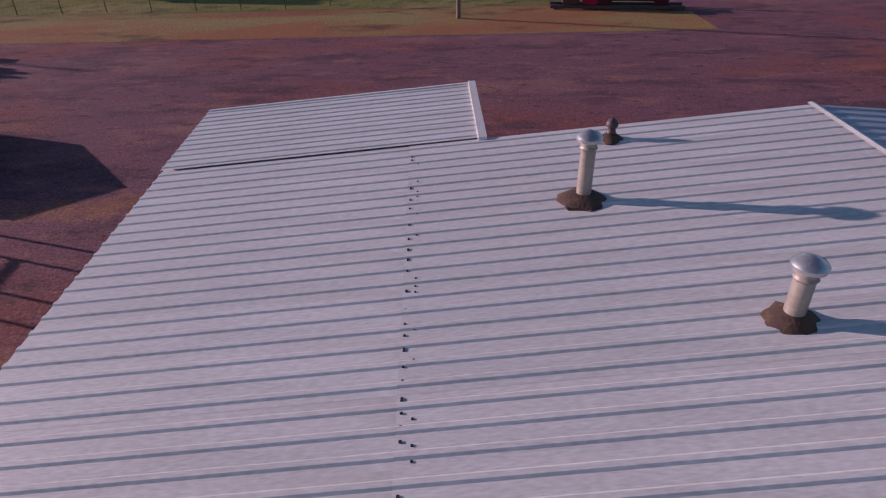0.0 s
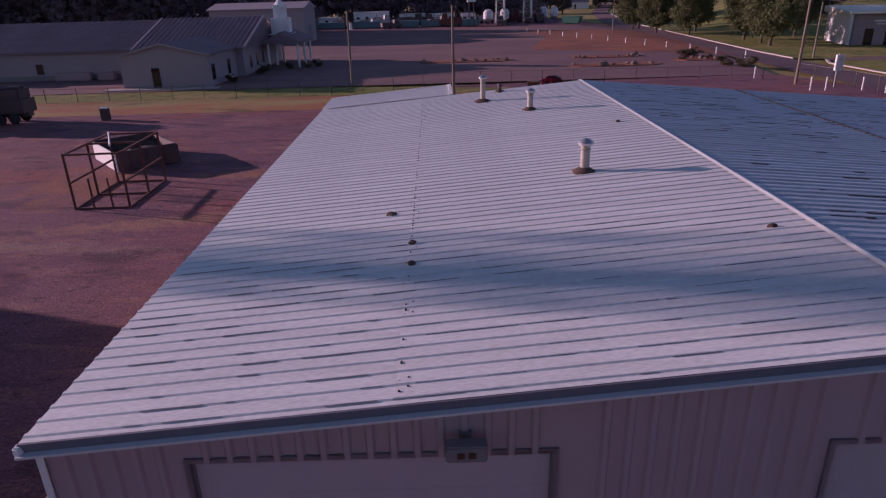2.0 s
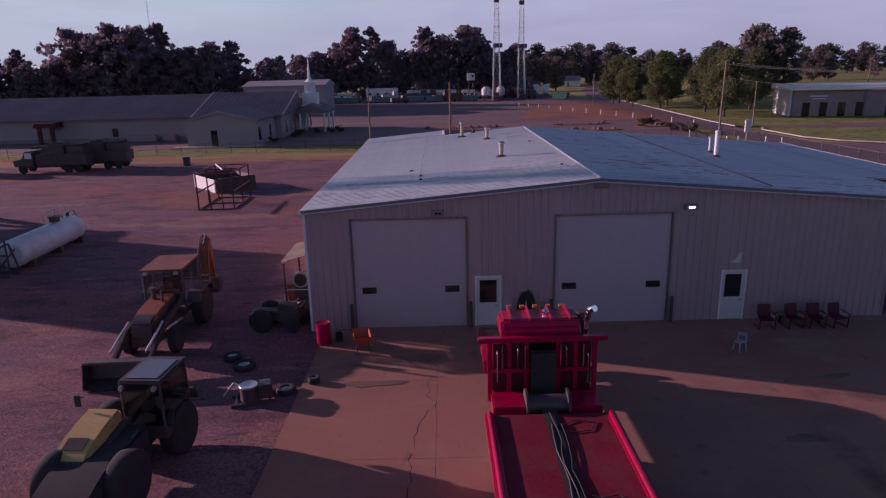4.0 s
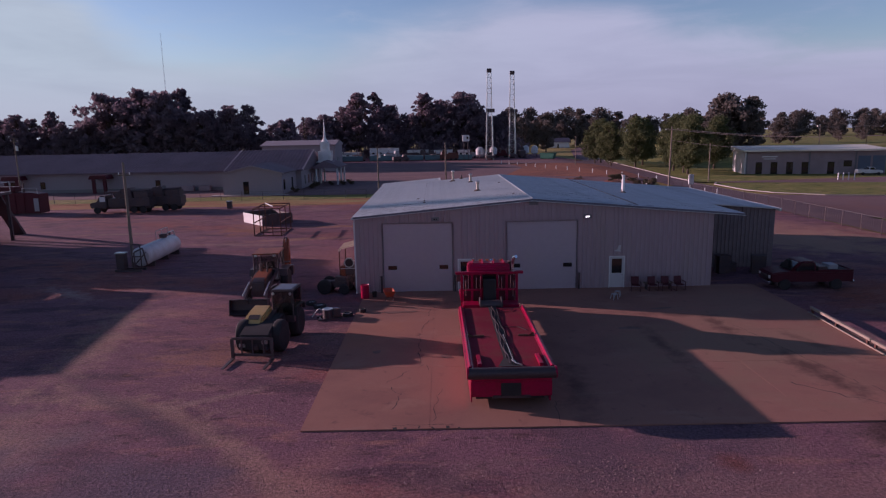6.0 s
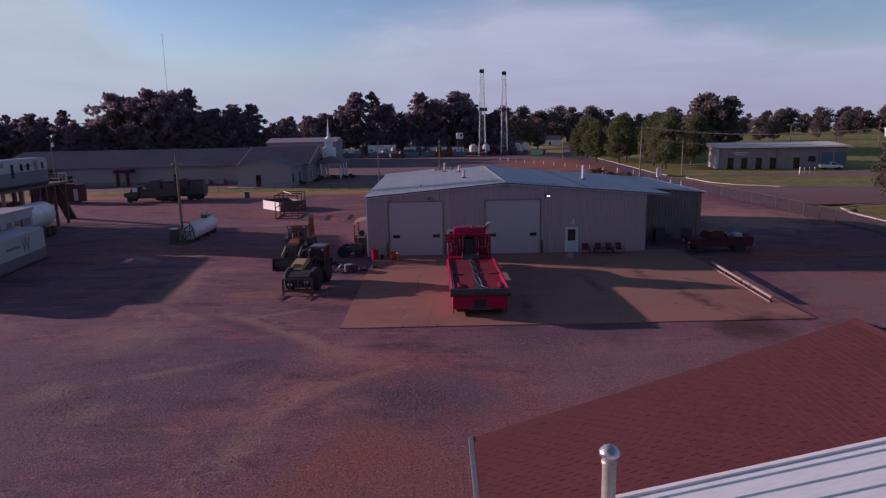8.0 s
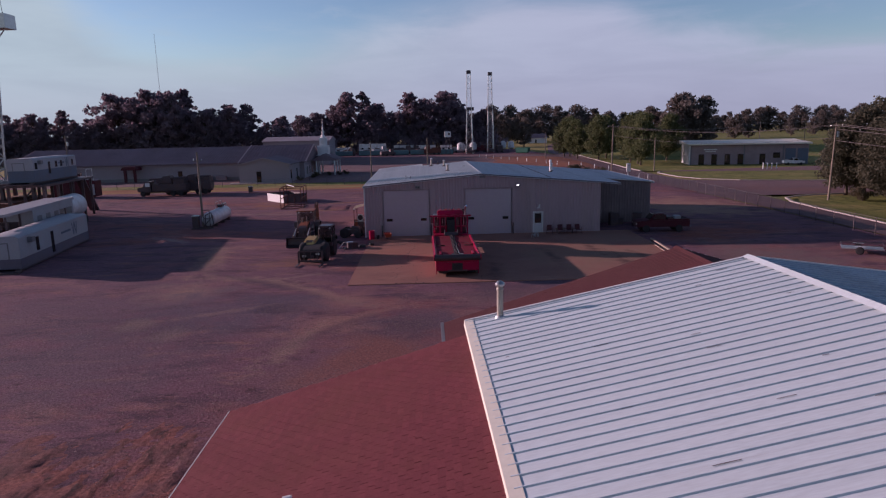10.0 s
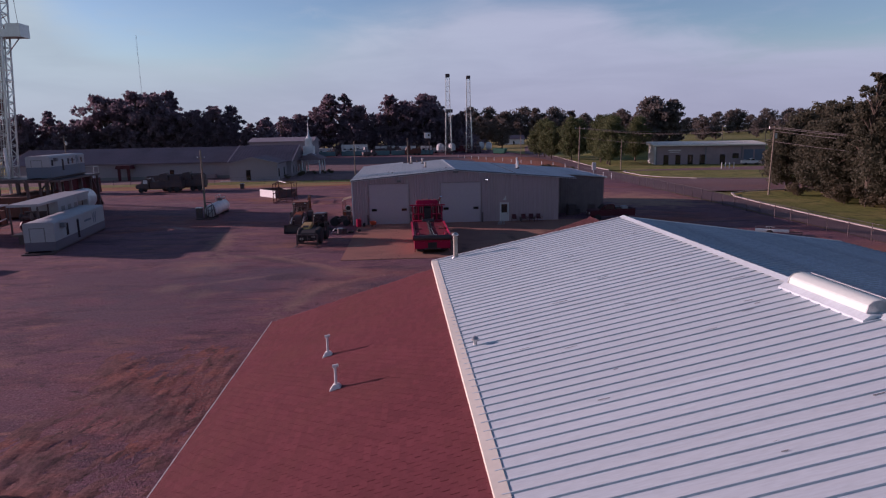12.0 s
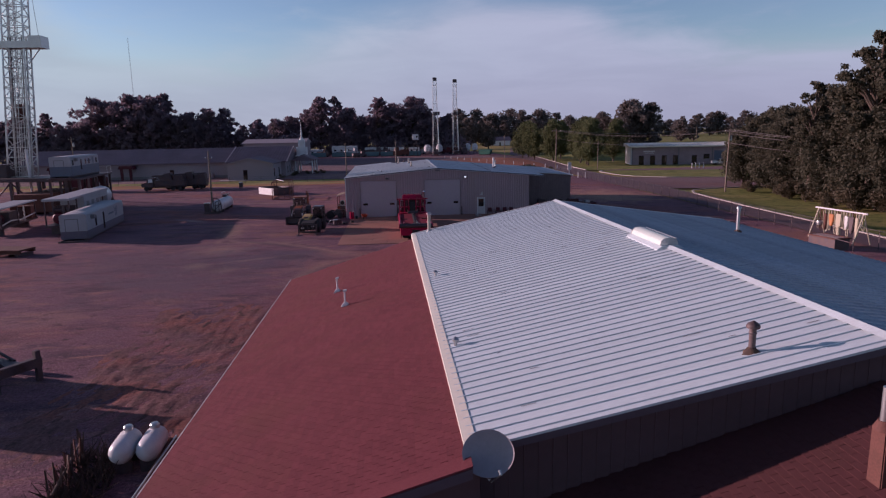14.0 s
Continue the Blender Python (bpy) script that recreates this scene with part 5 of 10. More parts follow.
# propane tanks on the ground west of it
for x, y in ((-2.72, -63.85), (-1.86, -63.75)):
    t = thing("propane_tank", "white horizontal propane tank beside a brown wall", "gas tank", pose(x, y, 0.0, 0, 0, 4), "propane tanks")
    part("shell", Shape().lathe((0, -0.85, 0.78), (0, 1, 0), [(0, 0.02), (0.03, 0.16), (0.1, 0.28), (0.22, 0.36), (0.38, 0.40), (1.32, 0.40), (1.48, 0.36), (1.6, 0.28), (1.67, 0.16), (1.7, 0.02)], 22), m_tank, t, smooth=True)
    part("dome", Shape().lathe((0, 0.42, 1.16), (0, 0, 1), [(0, 0.16), (0.12, 0.16), (0.17, 0.12), (0.19, 0.01)], 14), m_galv, t, smooth=True)
    for yy in (-0.45, 0.45):
        part("saddle", Shape().box(-0.3, 0.3, yy - 0.07, yy + 0.07, 0, 0.48), m_dark_steel, t)
deck = thing("steel_rack", "low rusty steel rack beside a wall", "rack", pose(-0.9, -65.2, 0, 0, 0, 4))
part("frame", Shape().box(-0.5, -0.42, -2.6, 2.2, 0.5, 0.6).box(0.42, 0.5, -2.6, 2.2, 0.5, 0.6).box(-0.42, 0.42, -2.6, -2.5, 0.5, 0.6).box(-0.42, 0.42, 2.1, 2.2, 0.5, 0.6), m_rust, deck)
part("deck_plate", Shape().box(-0.42, 0.42, -2.5, 2.1, 0.52, 0.57), m_rust, deck)
for x in (-0.46, 0.46):
    for y in (-2.5, 2.1):
        part("leg", Shape().box(x - 0.04, x + 0.04, y - 0.04, y + 0.04, 0, 0.5), m_rust, deck)
part("pipe", Shape().tube((-0.55, -2.9, 0.66), (-0.25, 2.2, 0.66), 0.035), m_galv, deck, "pale pipe laid along the rack")

# ---- workshop roof furniture ----
flue("roof_flue", "tall pale flue with a mushroom cap on the white roof", 7.28, 21.2, roof_line(7.28), 1.10, 0.11, 0.19, m_flue, m_tar, "workshop roof flues", 0.33, base=SHOP)
flue("roof_flue", "short pale flue with a mushroom cap on the white roof", 8.86, 18.05, roof_line(8.86), 0.82, 0.112, 0.19, m_flue, m_tar, "workshop roof flues", 0.25, base=SHOP)
flue("roof_flue", "short pale flue with a mushroom cap on the white roof", 8.95, 8.95, roof_line(8.95), 0.85, 0.118, 0.2, m_flue, m_tar, "workshop roof flues", 0.27, base=SHOP)
flue("roof_flue", "stubby dark vent on the white roof", 8.2, 23.3, roof_line(8.2), 0.4, 0.07, 0.11, m_dark_steel, m_tar, "", 0.2, base=SHOP)
flue("roof_flue", "tall white flue on the shaded roof slope", 21.3, 10.7, roof_line(21.3), 1.5, 0.12, 0.15, m_white, m_tar, "", 0.25, base=SHOP)
flue("roof_flue", "short grey flue on the shaded roof slope", 21.9, 13.0, roof_line(21.9), 1.0, 0.09, 0.16, m_galv, m_tar, "", 0.2, base=SHOP)
for x, y, r in ((4.15, 7.2, 0.11), (4.7, 5.25, 0.07), (4.71, 4.2, 0.07), (11.2, 14.2, 0.07), (11.3, 4.1, 0.08)):
    s = Shape().lathe((0, 0, 0), (0, 0, 1), [(-0.02, r * 1.2), (0.05, r), (0.075, r * 0.5), (0.08, 0.01)], 9)
    rnd = random.Random(int(x * 91))
    s.v = [(a * rnd.uniform(0.7, 1.3), b * rnd.uniform(0.6, 1.2), c) for a, b, c in s.v]
    solid("tar_patch", s, m_tar, "dark dab of roof sealant on white metal", "sealant", "", "roof sealant dabs", smooth=True, at=SHOP @ pose(x, y, roof_line(x), 0, -ROOF_TILT, 0))


# ---- wheels and vehicles ----
def wheel(parent, x, y, z, r, w, rim_mat, rim_r=0.55, axis=(1, 0, 0)):
    """A tyre with rounded shoulders and lugs, and a dished rim."""
    d = Vector(axis)
    o = Vector((x, y, z)) - d * w / 2
    tyre = part("tyre", Shape().lathe(o, d, [(0.0, r * rim_r), (0.0, r * 0.86), (w * 0.12, r * 0.97), (w * 0.3, r), (w * 0.7, r), (w * 0.88, r * 0.97), (w, r * 0.86), (w, r * rim_r)], 26), m_black, parent, smooth=True)
    part("rim", Shape().lathe(o, d, [(w * 0.06, 0.01), (w * 0.06, r * rim_r * 0.35), (w * 0.16, r * rim_r * 0.4), (w * 0.2, r * rim_r * 0.85), (w * 0.03, r * rim_r * 1.0),
                                      (w * 0.97, r * rim_r * 1.0), (w * 0.8, r * rim_r * 0.85), (w * 0.84, r * rim_r * 0.4), (w * 0.94, r * rim_r * 0.35), (w * 0.94, 0.01)], 18), rim_mat, tyre, smooth=True)
    return tyre


def oilfield_truck():
    """A long red bed truck: flat deck with raised rails and tail roller, winch and headache rack behind the cab, bonnet towards the doors."""
    t = thing("bed_truck", "long red oilfield bed truck parked on concrete", "truck", pose(8.62, -19.1, 0.06, 0, 0, 0.6))
    W = 1.62
    part("deck", Shape().box(-W + 0.14, W - 0.14, 0.15, 9.0, 1.24, 1.40), m_red_deck, t, "worn red steel deck", bevel=0.01)
    for sx in (-1, 1):
        part("side_rail", Shape().box(sx * W - 0.14, sx * W + 0.14, 0.0, 9.1, 1.10, 1.43) if sx else Shape(), m_red, t, "glossy red side rail", bevel=0.03)
        part("side_rail_tube", Shape().tube((sx * W, 0.1, 1.44), (sx * W, 9.0, 1.44), 0.075, seg=12), m_red, t, smooth=True)
        part("tie_bracket", Shape().box(sx * (W - 0.62) - 0.22, sx * (W - 0.62) + 0.22, 4.1, 4.2, 1.40, 1.47).add([(sx * (W - 0.45), 4.05, 1.4), (sx * (W - 0.13), 4.05, 1.4), (sx * (W - 0.13), 4.25, 1.4), (sx * (W - 0.13), 4.05, 1.56), (sx * (W - 0.13), 4.25, 1.56)], [(0, 1, 3), (2, 0, 3), (0, 2, 4), (1, 2, 4, 3)] if sx > 0 else [(1, 0, 3), (0, 2, 3), (2, 0, 4), (2, 1, 3, 4)]), m_rust, t, "dark wedge bracket on the deck")
        part("tail_wedge", Shape().prism([(0.3, 1.38), (1.7, 1.38), (1.5, 1.50), (0.3, 1.53)], "x", sx * (W - 0.4) - 0.08, sx * (W - 0.4) + 0.08), m_red, t, bevel=0.015)
        # Skirts run this low to block sun from passing under the deck.
        part("side_skirt", Shape().box(sx * (W - 0.05) - 0.03, sx * (W - 0.05) + 0.03, 0.3, 9.0, 0.16, 1.2), m_red, t)
        part("fuel_tank", Shape().lathe((sx * 1.15, 9.0, 0.85), (0, 1, 0), [(0, 0.02), (0.02, 0.3), (1.3, 0.3), (1.32, 0.02)], 18), m_chrome, t, smooth=True)
    part("centre_channel", Shape().add([(-0.50, 0.25, 1.425), (0.50, 0.25, 1.425), (0.20, 1.2, 1.425), (0.20, 9.3, 1.425), (-0.20, 9.3, 1.425), (-0.20, 1.2, 1.425)], [(0, 1, 2, 5), (5, 2, 3, 4)]).box(-0.17, 0.17, 1.1, 9.3, 1.395, 1.42), m_black, t, "black greasy cable channel")
    rnd = random.Random(4)
    pts = [(0.04 * math.sin(i * 1.3) + rnd.uniform(-0.03, 0.03), 0.5 + i * 0.47, 1.46) for i in range(19)]
    part("winch_cable", Shape().path(pts, 0.02, 6), m_roller, t, "slack steel winch cable")
    pts = [(0.16 + 0.05 * math.sin(i * 0.9) + rnd.uniform(-0.04, 0.04), 0.4 + i * 0.5, 1.46) for i in range(17)]
    part("winch_cable", Shape().path(pts, 0.018, 6), m_black, t)
    part("winch_cable", Shape().path([(-0.1 + 0.04 * math.sin(i * 1.7), 1.2 + i * 0.6, 1.45) for i in range(13)], 0.02, 6), m_dark_steel, t)
    part("winch_cable", Shape().path([(0.28, 0.45, 1.44), (0.16, 1.0, 1.46), (0.13, 2.6, 1.46), (0.1, 4.2, 1.46)], 0.016, 6), m_galv, t, "pale steel cable end")
    part("loose_cable", Shape().path([(0.1, 5.6, 1.43), (0.5, 5.4, 1.43), (0.9, 5.5, 1.43), (1.25, 4.9, 1.43)], 0.014, 6), m_black, t)
    part("loose_cable", Shape().path([(0.1, 8.3, 1.43), (0.6, 8.6, 1.43), (1.1, 8.5, 1.43), (0.9, 8.1, 1.43), (0.3, 8.0, 1.43)], 0.014, 6), m_black, t)
    part("chain_hook", Shape().path([(0.1, 0.9, 1.45), (0.25, 0.5, 1.45), (0.45, 0.35, 1.45)], 0.03, 6), m_galv, t)
    part("tail_roller", Shape().tube((-W - 0.1, -0.06, 1.27), (W + 0.1, -0.06, 1.27), 0.23, seg=22), m_roller, t, "worn grey tail roller", smooth=True)
    for sx in (-1, 1):
        part("roller_cheek", Shape().lathe((sx * (W + 0.1) - 0.04, -0.05, 1.28), (1, 0, 0), [(0, 0.02), (0, 0.24), (0.08, 0.24), (0.08, 0.02)], 16), m_red, t, smooth=True)
    part("tail_board", Shape().box(-W + 0.02, W - 0.02, 0.02, 0.22, 0.48, 1.12), m_red, t, "red tail board", bevel=0.02)
    part("hitch_opening", Shape().box(-0.42, 0.38, -0.005, 0.018, 0.5, 1.05), m_black, t, "dark hitch opening", bevel=0.004)
    part("rear_bumper", Shape().box(-0.75, 0.75, -0.02, 0.08, 0.42, 0.54), m_dark_steel, t, bevel=0.02)
    for sx in (-1, 1):
        part("tail_light", Shape().tube((sx * 1.1, 0.06, 0.92), (sx * 1.1, 0.11, 0.92), 0.06, seg=12), m_white, t, smooth=True)
        part("mud_flap", Shape().box(sx * 1.05 - 0.33, sx * 1.05 + 0.33, 0.5, 0.53, 0.2, 0.75), m_black, t)
    part("chassis", Shape().box(-0.5, -0.38, 0.4, 15.2, 0.75, 1.1).box(0.38, 0.5, 0.4, 15.2, 0.75, 1.1), m_dark_steel, t)
    for y in (1.5, 2.95, 4.4):
        for sx in (-1, 1):
            wheel(t, sx * 1.12, y, 0.54, 0.54, 0.56, m_galv)
    for sx in (-1, 1):
        wheel(t, sx * 1.12, 13.6, 0.54, 0.54, 0.36, m_chrome)
    # winch, headache rack, cab
    for x, z0, z1 in ((-1.3, 1.9, 2.9), (-0.72, 2.3, 3.0), (0.66, 2.2, 3.0), (1.28, 1.8, 2.8)):
        part("grab_handle", Shape().path([(x, 10.36, z0), (x, 10.24, z0 + 0.08), (x, 10.24, z1 - 0.08), (x, 10.36, z1)], 0.022, 6), m_chrome, t, smooth=True)
    part("winch_drum", Shape().lathe((-0.6, 9.55, 1.6), (1, 0, 0), [(0, 0.45), (0.06, 0.45), (0.06, 0.28), (1.14, 0.28), (1.14, 0.45), (1.2, 0.45)], 20), m_dark_steel, t, smooth=True)
    part("winch_deck", Shape().box(-1.2, 1.2, 9.1, 10.5, 1.1, 1.25), m_red, t, bevel=0.02)
    rack = part("headache_rack", Shape().box(-1.85, 1.85, 10.3, 10.55, 3.12, 3.26), m_red, t, "heavy red headache rack", bevel=0.03)
    for x in (-1.5, -0.95, -0.45, 0.45, 0.95, 1.5):
        part("post", Shape().box(x - 0.07, x + 0.07, 10.38, 10.5, 1.25, 3.1), m_red, rack, bevel=0.02)
    # Maroon plates and a black block put the shading behind the cab into colour.
    for sx in (-1, 1):
        part("mesh_plate", Shape().box(sx * 0.94 - 0.46, sx * 0.94 + 0.46, 10.44, 10.47, 1.4, 3.05), m_maroon, rack, "red mesh plate toned dark for shading")
    part("winch_shroud", Shape().box(-0.34, 0.34, 10.1, 10.4, 1.25, 2.85), m_black, t, "black block for the dark gap behind the cab")
    part("rack_bar", Shape().box(-1.45, 1.45, 10.3, 10.38, 2.2, 2.32), m_red, rack, bevel=0.02)
    for x in (-1.15, -0.5, 0.5, 1.15):
        part("grab_bar", Shape().tube((x, 10.3, 2.35), (x, 10.3, 3.05), 0.025), m_chrome, rack, smooth=True)
    for sx in (-1, 1):
        part("tool_box", Shape().box(sx * 1.05 - 0.45, sx * 1.05 + 0.45, 9.25, 10.2, 1.25, 1.68), m_red, t, "red tool box", bevel=0.04)
    cab = part("cab", Shape().prism([(10.65, 1.1), (12.55, 1.1), (12.62, 2.3), (12.2, 3.2), (11.6, 3.62), (10.8, 3.64), (10.62, 3.4)], "x", -1.15, 1.15), m_red, t, "glossy red cab", bevel=0.08)
    part("rear_window", Shape().box(-0.42, 0.42, 10.58, 10.62, 2.35, 3.1), m_glass, cab)
    part("windscreen", Shape().prism([(12.60, 2.42), (12.66, 2.42), (12.28, 3.16), (12.22, 3.16)], "x", -0.95, 0.95), m_glass, cab)
    for sx in (-1, 1):
        part("side_window", Shape().box(sx * 1.155 - 0.01, sx * 1.155 + 0.01, 11.2, 12.2, 2.35, 3.05), m_glass, cab)
        part("mirror", Shape().box(sx * 1.62 - 0.12, sx * 1.62 + 0.12, 12.2, 12.27, 2.3, 2.85).tube((sx * 1.15, 12.2, 2.8), (sx * 1.6, 12.22, 2.8), 0.02), m_dark_steel, cab, bevel=0.01)
        if sx > 0:
            part("exhaust_stack", Shape().path([(1.3, 10.75, 1.2), (1.3, 10.75, 3.6), (1.36, 10.62, 3.95), (1.46, 10.45, 4.05)], 0.095, 14), m_chrome, cab, "chrome exhaust stack", smooth=True)
            part("air_cleaner", Shape().tube((1.25, 11.2, 2.6), (1.25, 11.2, 3.7), 0.17, seg=16), m_dark_steel, cab, smooth=True)
        part("fender", Shape().prism([(12.7, 1.0), (12.9, 1.35), (13.6, 1.5), (14.3, 1.35), (14.5, 0.9), (14.2, 1.1), (13.6, 1.22), (13.0, 1.1)], "x", sx * 1.25 - 0.28, sx * 1.25 + 0.28), m_red, t, bevel=0.03)
    for x in (-0.8, -0.4, 0, 0.4, 0.8):
        part("marker_light", Shape().box(x - 0.07, x + 0.07, 11.9, 12.02, 3.55, 3.63), m_orange, cab)
    part("beacon", Shape().lathe((0.2, 11.2, 3.6), (0, 0, 1), [(0, 0.1), (0.12, 0.1), (0.18, 0.05), (0.2, 0.01)], 14), m_chrome, cab, smooth=True)
    part("roof_rib", Shape().box(-0.03, 0.03, 10.7, 11.8, 3.6, 3.70), m_red, cab, bevel=0.012, at=pose(-0.85, 0, 0))
    for x in (-0.3, 0.3, 0.85):
        part("roof_rib", Shape().box(x - 0.03, x + 0.03, 10.7, 11.8, 3.6, 3.70), m_red, cab, bevel=0.012)
    part("bonnet", Shape().prism([(12.6, 1.1), (14.9, 1.0), (15.05, 1.9), (14.6, 2.15), (12.6, 2.35)], "x", -0.85, 0.85), m_red, t, "long red bonnet", bevel=0.08)
    part("front_bumper", Shape().box(-1.35, 1.35, 15.1, 15.35, 0.45, 0.85), m_chrome, t, bevel=0.03)
    # the bed rides on a raised subframe
    for ob in t.children:
        if ob.name.split(".")[0] in ("deck", "side_rail", "side_rail_tube", "tie_bracket", "tail_wedge", "centre_channel", "winch_cable", "loose_cable", "chain_hook", "tail_roller", "roller_cheek"):
            ob.matrix_basis = pose(0, 0, 0.22)
    part("subframe", Shape().box(-1.2, -1.0, 0.4, 9.0, 1.1, 1.46).box(1.0, 1.2, 0.4, 9.0, 1.1, 1.46), m_dark_steel, t)
    part("tail_apron", Shape().box(-1.58, 1.58, 0.03, 0.2, 1.12, 1.34), m_red, t, bevel=0.015)
    return t


oilfield_truck()


def loader_backhoe():
    """An old backhoe loader facing away from the doors: bucket and bonnet to the south, folded digging boom behind."""
    t = thing("backhoe_loader", "old orange backhoe loader parked on gravel", "backhoe", pose(-6.15, 0.8, 0, 0, 0, 3) @ Matrix.Diagonal((1.05, 1.14, 1.06, 1)))
    part("chassis", Shape().box(-0.45, 0.45, -3.0, 1.8, 0.55, 0.95), m_dark_steel, t, bevel=0.03)
    for sx in (-1, 1):
        wheel(t, sx * 0.95, 0.6, 0.75, 0.75, 0.5, m_old_orange)
        wheel(t, sx * 0.85, -2.2, 0.5, 0.5, 0.32, m_old_orange)
        part("rear_fender", Shape().prism([(-0.3, 1.2), (-0.1, 1.62), (1.3, 1.62), (1.5, 1.2), (1.35, 1.2), (1.2, 1.52), (0.0, 1.52), (-0.15, 1.2)], "x", sx * 0.95 - 0.28, sx * 0.95 + 0.28), m_dark_steel, t, bevel=0.02)
    part("bonnet", Shape().prism([(-3.0, 0.9), (-0.7, 0.9), (-0.7, 1.78), (-2.7, 1.62), (-3.0, 1.45)], "x", -0.38, 0.38), m_dark_steel, t, "dark bonnet", bevel=0.05)
    part("bonnet_top", Shape().prism([(-2.85, 1.42), (-2.72, 1.58), (-2.2, 1.70), (-0.72, 1.80), (-0.72, 1.70), (-2.2, 1.60), (-2.6, 1.45)], "x", -0.42, 0.42), m_old_orange, t, "faded orange bonnet top", bevel=0.03)
    part("air_cleaner", Shape().tube((-0.2, -1.2, 1.75), (-0.2, -1.2, 2.15), 0.09).tube((-0.2, -1.2, 2.15), (-0.2, -1.2, 2.22), 0.12), m_dark_steel, t, smooth=True)
    part("steering_wheel", Shape().lathe((0, -0.32, 1.92), (0, -0.35, 0.94), [(0, 0.18), (0, 0.21), (0.03, 0.21), (0.03, 0.18)], 18), m_black, t, smooth=True)
    part("grille", Shape().box(-0.36, 0.36, -3.04, -3.0, 0.95, 1.4), m_dark_steel, t)
    part("exhaust", Shape().tube((0.25, -1.5, 1.6), (0.25, -1.5, 2.4), 0.04), m_dark_steel, t, smooth=True)
    cab = part("cab_roof", Shape().box(-0.85, 0.85, -0.8, 1.3, 2.70, 2.79), m_old_orange, t, "sun-faded orange cab roof", bevel=0.03)
    for x in (-0.78, 0.78):
        for y in (-0.65, 1.15):
            part("cab_post", Shape().tube((x, y, 1.0), (x * 0.98, y, 2.68), 0.045), m_dark_steel, cab, smooth=True)
    part("cab_floor", Shape().box(-0.75, 0.75, -0.7, 1.2, 0.95, 1.1), m_dark_steel, t)
    part("rear_window", Shape().box(-0.72, 0.72, 1.16, 1.18, 1.8, 2.6), m_pane, cab)
    part("windscreen", Shape().box(-0.72, 0.72, -0.68, -0.66, 1.8, 2.6), m_pane, cab)
    for y in (-0.65, 1.15):
        part("cab_sill", Shape().box(-0.8, 0.8, y - 0.05, y + 0.05, 1.72, 1.8), m_dark_steel, cab)
    for sx in (-1, 1):
        part("door_post", Shape().tube((sx * 0.79, 0.2, 1.05), (sx * 0.78, 0.3, 2.68), 0.03), m_dark_steel, cab, smooth=True)
        part("work_lamp", Shape().box(sx * 0.6 - 0.08, sx * 0.6 + 0.08, -0.86, -0.76, 2.6, 2.72), m_galv, cab, bevel=0.01)
    part("seat", Shape().box(-0.25, 0.25, 0.2, 0.7, 1.1, 1.5).box(-0.25, 0.25, 0.62, 0.74, 1.5, 2.0), m_black, t, bevel=0.05)
    part("dashboard", Shape().box(-0.3, 0.3, -0.66, -0.4, 1.1, 1.85), m_dark_steel, t, bevel=0.03)
    for sx in (-1, 1):
        part("loader_arm", Shape().prism([(-0.5, 1.45), (-0.5, 1.65), (-2.9, 1.22), (-4.4, 0.5), (-4.3, 0.34), (-2.8, 1.0)], "x", sx * 0.62 - 0.06, sx * 0.62 + 0.06), m_dark_steel, t, "dark steel loader arm", bevel=0.015)
        part("lift_ram", Shape().tube((sx * 0.62, -0.9, 0.8), (sx * 0.62, -2.5, 1.0), 0.05).tube((sx * 0.62, -2.6, 1.4), (sx * 0.62, -4.2, 0.95), 0.045), m_galv, t, smooth=True)
    part("loader_bucket", Shape().prism([(-3.85, 0.15), (-4.55, 0.1), (-4.6, 0.16), (-3.98, 0.28), (-3.92, 0.95), (-4.35, 1.12), (-4.33, 1.2), (-3.8, 1.05)], "x", -1.15, 1.15), m_dark_steel, t, "dark worn loader bucket", bevel=0.01)
    for sx in (-1, 1):
        part("bucket_side", Shape().prism([(-3.85, 0.15), (-4.55, 0.1), (-4.35, 1.15), (-3.8, 1.05)], "x", sx * 1.15 - 0.02, sx * 1.15 + 0.02), m_dark_steel, t)
    for ob in t.children:
        if ob.name.split(".")[0] in ("loader_bucket", "bucket_side"):
            ob.matrix_basis = pose(-0.12, -0.55, -0.04) @ Matrix.Diagonal((0.95, 1, 0.82, 1))
    boom = part("boom", Shape().prism([(1.75, 1.0), (2.0, 1.0), (2.12, 2.0), (2.38, 2.7), (2.62, 2.92), (2.6, 3.12), (2.36, 3.16), (2.1, 2.92), (1.9, 2.1)], "x", 0.6, 0.92), m_old_orange, t, "grimy orange digging boom", bevel=0.05)
    part("dipper", Shape().prism([(2.3, 3.0), (2.5, 3.22), (2.72, 3.1), (2.98, 1.7), (2.92, 1.2), (2.74, 1.2), (2.64, 1.7)], "x", 0.63, 0.89), m_old_orange, boom, bevel=0.04)
    part("digging_bucket", Shape().prism([(2.55, 1.25), (3.05, 1.25), (3.1, 0.9), (2.95, 0.65), (2.7, 0.55), (2.45, 0.6), (2.4, 0.75)], "x", 0.48, 1.08), m_dark_steel, boom, bevel=0.04)
    part("boom_ram", Shape().tube((0.52, 1.75, 1.5), (0.52, 2.1, 2.75), 0.055).tube((0.76, 2.55, 3.26), (0.76, 2.15, 2.95), 0.05), m_dark_steel, boom, smooth=True)
    part("boom_hose", Shape().path([(0.62, 1.7, 1.4), (0.58, 1.8, 2.2), (0.6, 2.2, 3.15), (0.62, 2.5, 3.3), (0.66, 2.75, 2.6)], 0.022), m_black, boom, smooth=True)
